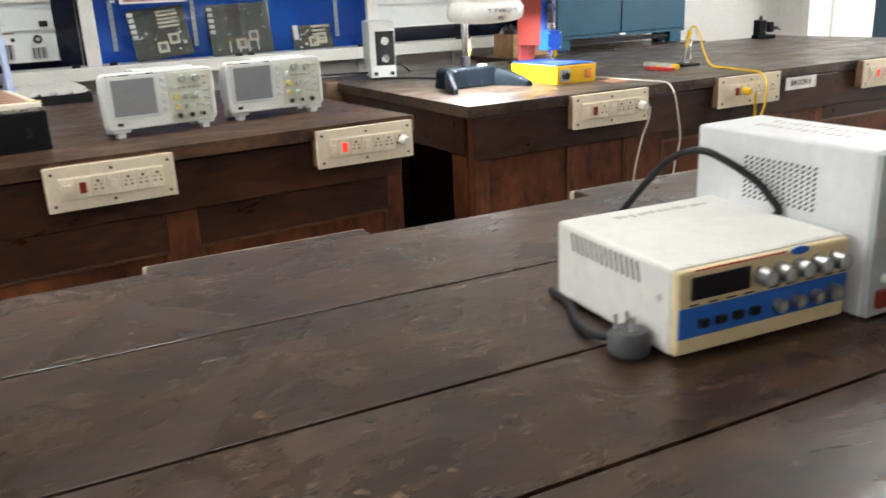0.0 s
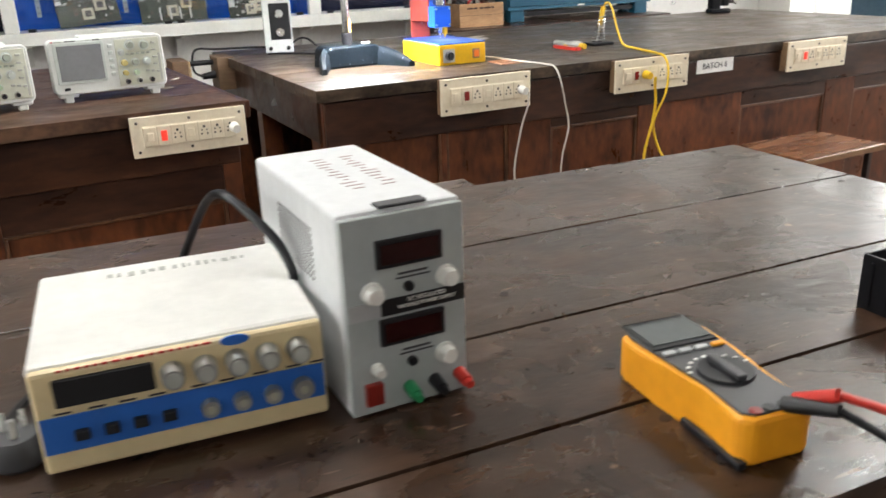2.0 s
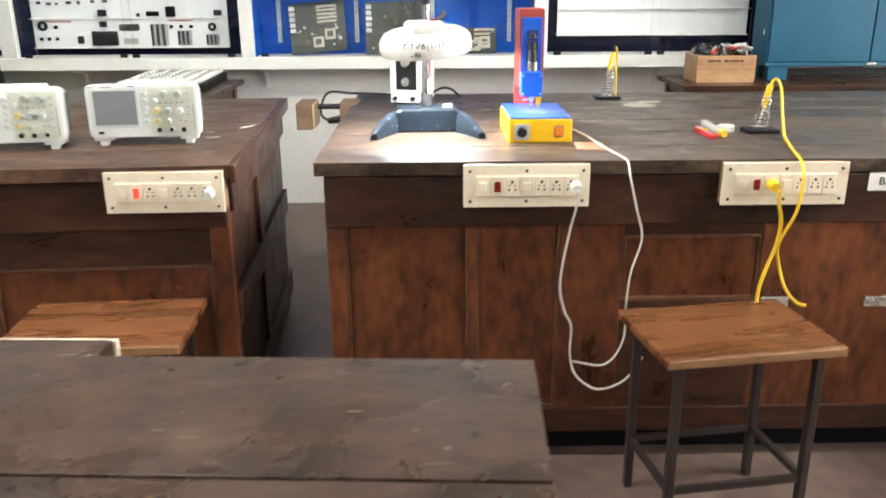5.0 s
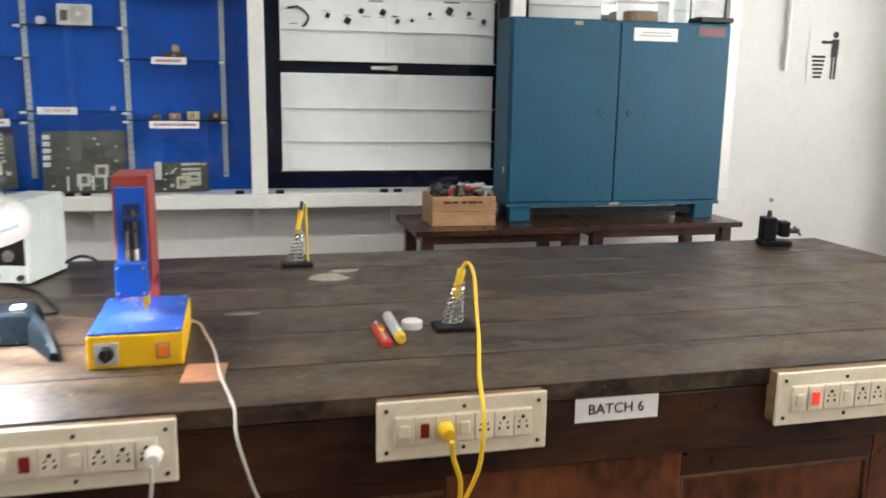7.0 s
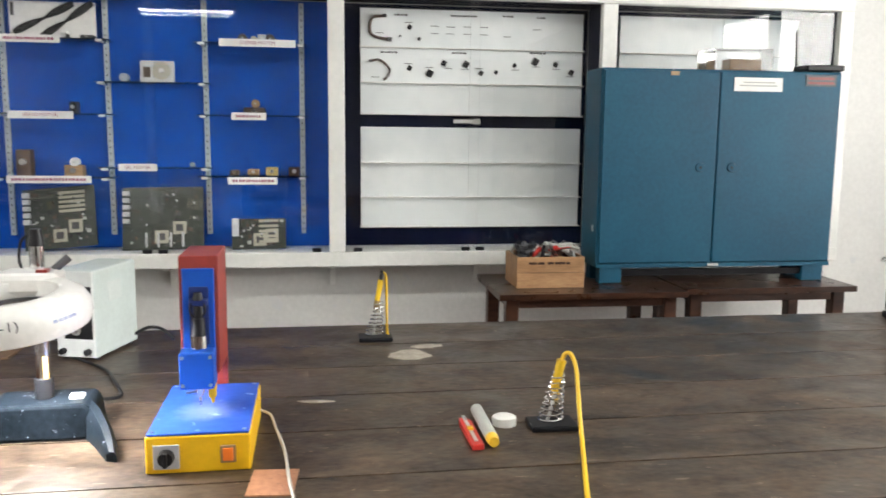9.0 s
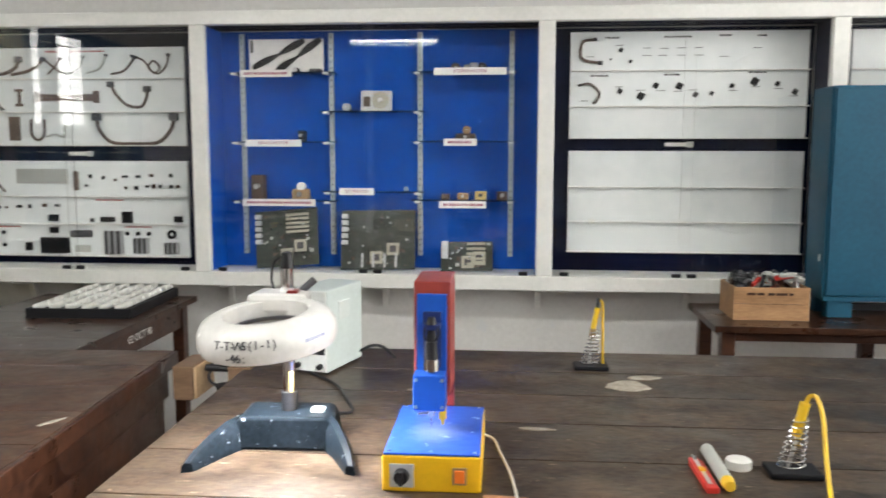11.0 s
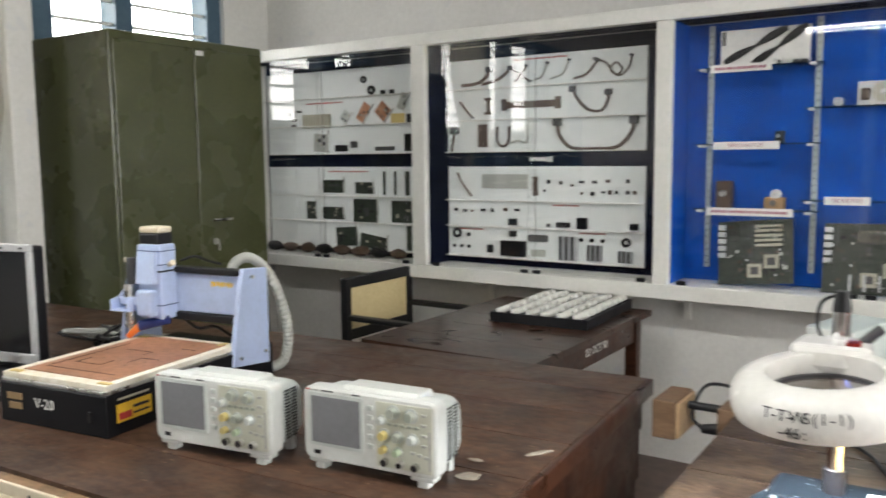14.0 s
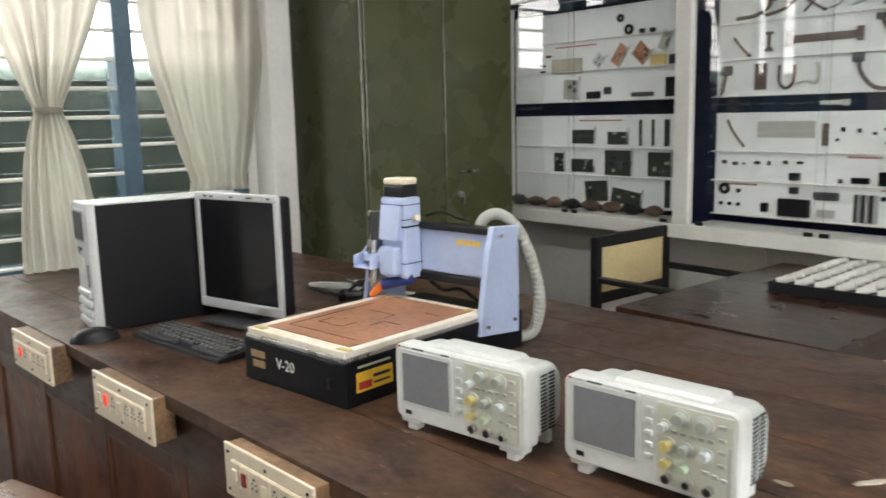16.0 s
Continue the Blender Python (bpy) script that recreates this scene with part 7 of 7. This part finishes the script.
item("heat_sink", "black finned heat sink on the board", "component", 0.225, 1.037, 0.125, 0.070, M_BLACKM, 0.024)
item("heat_sink", "dark oblong module on the board", "component", 0.352, 1.090, 0.100, 0.032, M_DARKGREY, 0.024, bevel=0.008)
item("heat_sink", "grey flat module on the board", "component", 0.352, 1.022, 0.068, 0.030, M_HOSE, 0.012)
for x, z, w, h in ((0.50, 1.052, 0.085, 0.105), (0.625, 1.038, 0.068, 0.068), (0.765, 1.028, 0.062, 0.050)):
    ob = thing("heat_sink", "grey finned heat sink on the board", "component", x, YB, z, group="mounted components")
    box("plate", ob, M_SILVER, -w / 2, w / 2, -0.005, 0, -h / 2, h / 2)
    for i in range(6):
        u = -w / 2 + (i + 0.5) * w / 6
        box("fin", ob, M_SILVER if i % 2 else M_DARKGREY, u - w / 24, u + w / 24, -0.022, -0.005, -h / 2, h / 2)
heading(0.22, 1.885, 0.26)
heading(-0.07, 1.115, 0.12)
heading(0.55, 1.118, 0.12)
heading(0.42, 1.237, 0.12)

# bay with two nearly empty boards
lead(2.56, 1.865, [(0.04, 0.05), (-0.01, 0.04), (-0.02, -0.01), (0.0, -0.035), (0.06, -0.045)], 0.006, M_CBR, (0.008, 0.010))
lead(2.58, 1.70, [(-0.04, 0.03), (0.0, 0.035), (0.04, 0.0), (0.03, -0.035), (0.015, -0.045)], 0.005, M_CBR, (0.006, 0))
for x, z, s in ((2.705, 1.872, 0.016), (2.665, 1.835, 0.007), (2.745, 1.825, 0.012), (2.705, 1.705, 0.018), (2.79, 1.685, 0.026), (2.85, 1.728, 0.020), (2.945, 1.725, 0.024), (3.01, 1.690, 0.018), (3.075, 1.695, 0.014), (3.155, 1.725, 0.015), (3.245, 1.742, 0.027), (3.335, 1.732, 0.017), (3.405, 1.700, 0.020)):
    item("transistor", "small black transistor on the board", "component", x, z, s, s * 1.1, M_BLACK, 0.008, 30)
for x, z in ((2.70, 1.890), (2.81, 1.878), (2.88, 1.876), (2.95, 1.878), (3.02, 1.878), (2.81, 1.848), (2.875, 1.848), (2.95, 1.848), (3.02, 1.848), (3.12, 1.842), (3.25, 1.875), (2.58, 1.845), (2.56, 1.665), (2.70, 1.722), (2.79, 1.708), (2.87, 1.705), (2.94, 1.703), (3.0, 1.708), (3.16, 1.705), (3.25, 1.720), (3.34, 1.712), (3.40, 1.682)):
    small_print(x, z, 0.034)
for x, z, w in ((2.64, 1.918, 0.05), (2.88, 1.920, 0.10), (3.10, 1.924, 0.05), (3.25, 1.922, 0.03), (2.585, 1.765, 0.07), (2.885, 1.768, 0.05), (3.22, 1.775, 0.07)):
    heading(x, z, w, False)
for x, z in ((0.36, 1.445), (2.95, 1.487)):
    ob = thing("latch_plate", "white latch piece between the boards", "latch", x, 5.196, z, group="board latches")
    box("plate", ob, M_WHITE, -0.055, 0.055, -0.012, 0, -0.008, 0.008, 0.003)
    box("catch", ob, M_STEEL, 0.03, 0.06, -0.018, -0.012, -0.012, 0.012, 0.002)


def motherboard(x, z, w, h, lean, slots_left, label):
    """A computer main board that leans back on the case floor; x is its left edge."""
    ob = thing("main_board", label, "circuit board", x, 5.085, z, group="computer main boards", rx=-14, ry=lean)
    box("board", ob, M_PCB, 0, w, -0.003, 0, 0, h)
    rnd = random.Random(int(w * 1000 + x * 77))
    s0 = 0.50 * w if not slots_left else 0.06 * w
    n = 5
    for i in range(n):
        z0 = h * (0.20 + 0.17 * i) if w < 0.25 else h * (2 if slots_left else 0.58 + 0.075 * i)
        if z0 < h * 0.93:
            box("card_slot", ob, M_GOLD, s0, s0 + 0.36 * w, -0.012, -0.003, z0, z0 + 0.010, 0.001, "pale card slot")
    for cx, cz in ((0.62 * w, 0.24 * h), (0.40 * w, 0.10 * h)) if w > 0.2 else ((0.10 * w, 0.30 * h),):
        s = 0.052 if w > 0.2 else 0.045
        k = box("processor_socket", ob, M_GOLD, cx, cx + s, -0.009, -0.003, cz, cz + s, 0.001, "pale processor socket")
        box("processor", k, M_DARKGREY, cx + 0.012, cx + s - 0.012, -0.011, -0.009, cz + 0.012, cz + s - 0.012)
    for i in range(5):
        box("port_block", ob, M_SILVER, 0.004, 0.030, -0.022, -0.003, h * (0.42 + 0.11 * i), h * (0.42 + 0.11 * i) + 0.018, 0.001)
    for _ in range(90):
        cx, cz, sx, sz = rnd.uniform(0.10, 0.90) * w, rnd.uniform(0.04, 0.93) * h, rnd.uniform(0.004, 0.018), rnd.uniform(0.004, 0.015)
        box("chip", ob, (M_BLACK, M_BLACK, M_DARKGREY, M_DARKGREY, M_CBR, M_RUST, M_PCB, M_PCB, M_HOSE)[rnd.randrange(9)], cx, min(cx + sx, w), -0.007, -0.003, cz, min(cz + sz, h), 0.0006)
    for i in range(4 if slots_left and w > 0.25 else 0):
        box("memory_slot", ob, M_SILVER, w * (0.28 + 0.15 * i), w * (0.28 + 0.15 * i) + 0.008, -0.012, -0.003, 0.01, h * 0.27, 0.001)
    for _ in range(10):
        cx, cz = rnd.uniform(0.1, 0.9) * w, rnd.uniform(0.08, 0.9) * h
        cyl("capacitor", ob, (M_BLACK, M_SILVER)[rnd.randrange(2)], (cx, -0.003, cz), (cx, -0.016, cz), 0.004, seg=10)
    return ob


motherboard(1.180, 0.957, 0.275, 0.245, -5, False, "green computer main board leaning in the blue display bay")
motherboard(1.545, 0.957, 0.318, 0.255, -1, True, "large green computer main board leaning in the blue bay")
motherboard(1.972, 0.957, 0.218, 0.125, -1, False, "short green computer main board leaning in the blue bay")

ob = thing("propeller_card", "white card with two black propellers on a glass shelf", "display card", 1.148, 5.150, 1.786)
box("card", ob, M_PAPER, 0, 0.320, 0, 0.003, 0, 0.140)
for ax, az in ((0.13, 0.075), (0.21, 0.065)):
    bm = bmesh.new()
    rings = []
    for i in range(17):
        u = -1 + i / 8
        wd = 0.004 + 0.014 * abs(math.sin(u * 2.6)) * (1 if u > 0 else 0.9)
        m = Matrix.Translation((ax, -0.006, az)) @ pose(0, 0, 0, 0, -24 if ax < 0.2 else -32, 0)
        rings.append([bm.verts.new(m @ Vector((u * 0.125, d, s * wd + 0.006 * u))) for d, s in ((-0.004, -0.6), (0.004, -0.6), (0.004, 1), (-0.004, 1))])
    for a, b in zip(rings, rings[1:]):
        for k in range(4):
            bm.faces.new((a[k - 1], a[k], b[k], b[k - 1]))
    bm.faces.new(rings[0])
    bm.faces.new(rings[-1])
    p = part("propeller", bm, M_BLACK, ob, "black plastic propeller", True)
box("small_print", ob, M_DARKGREY, 0.006, 0.018, -0.001, 0, 0.085, 0.135)


def motor(x, z, r, d, material, label):
    ob = thing("small_motor", label, "motor", x, 5.125, z, group="motors on the glass shelves")
    cyl("can", ob, material, (0, 0.02, r), (0, 0.02 - d, r), r, seg=20)
    cyl("shaft", ob, M_STEEL, (0, 0.02 - d, r), (0, 0.006 - d, r), r * 0.2, seg=10)
    box("mount", ob, M_DARKGREY, -r, r, 0.0, 0.02, 0, r * 0.5, 0.001)
    return ob


def block(x, z, w, h, material, label, name="gear_motor"):
    ob = thing(name, label, "motor", x, 5.115, z, group="motors on the glass shelves")
    box("housing", ob, material, -w / 2, w / 2, 0, 0.05, 0, h, 0.003)
    cyl("boss", ob, M_STEEL, (0, 0, h * 0.55), (0, -0.012, h * 0.55), min(w, h) * 0.25, seg=14)
    return ob


motor(1.36, 1.786, 0.010, 0.03, M_BLACK, "small black motor on a glass shelf")
block(1.355, 1.786, 0.024, 0.026, M_WHITE, "small white motor on a glass shelf")
block(1.44, 1.786, 0.050, 0.014, M_DARKGREY, "flat dark motor on a glass shelf")
block(1.375, 1.499, 0.028, 0.045, M_BLACK, "black box motor on a glass shelf")
block(1.180, 1.251, 0.055, 0.105, M_RUST, "old dark motor block on a glass shelf")
block(1.365, 1.251, 0.070, 0.045, M_CARD, "brown gear motor on a glass shelf")
motor(1.37, 1.290, 0.018, 0.03, M_WHITE, "white round motor on a brown one")
motor(1.572, 1.625, 0.016, 0.04, M_SILVER, "silver round motor on a glass shelf")
ob = thing("disc_drive", "open silver disc drive standing on a glass shelf", "disc drive", 1.630, 5.125, 1.625, rx=-8)
box("frame", ob, M_SILVER, 0, 0.130, 0, 0.018, 0, 0.085, 0.002)
cyl("platter", ob, M_GOLD, (0.082, 0.001, 0.045), (0.082, -0.003, 0.045), 0.036, seg=28)
cyl("hub", ob, M_STEEL, (0.082, -0.003, 0.045), (0.082, -0.006, 0.045), 0.010, seg=16)
box("arm", ob, M_RUST, 0.012, 0.040, -0.004, 0.001, 0.018, 0.060, 0.003)
motor(1.820, 1.291, 0.009, 0.03, M_SILVER, "tiny silver motor on a glass shelf")
for x, r, m in ((2.03, 0.018, M_RUST), (2.075, 0.014, M_GOLD), (2.14, 0.018, M_RUST)):
    motor(x, 1.784, r, 0.04, m, "small brown motor on a glass shelf")
block(2.105, 1.784, 0.034, 0.036, M_SILVER, "square silver stepper motor on a glass shelf")
block(2.07, 1.501, 0.085, 0.030, M_RUST, "brown geared motor on a glass shelf")
motor(2.075, 1.531, 0.016, 0.03, M_CARD, "round brown motor on a geared one")
for x, w, h, m in ((1.985, 0.035, 0.022, M_RUST), (2.06, 0.045, 0.026, M_CARD), (2.135, 0.048, 0.034, M_TAPE), (2.225, 0.045, 0.034, M_RUST)):
    block(x, 1.257, w, h, m, "small brown motor on a glass shelf")
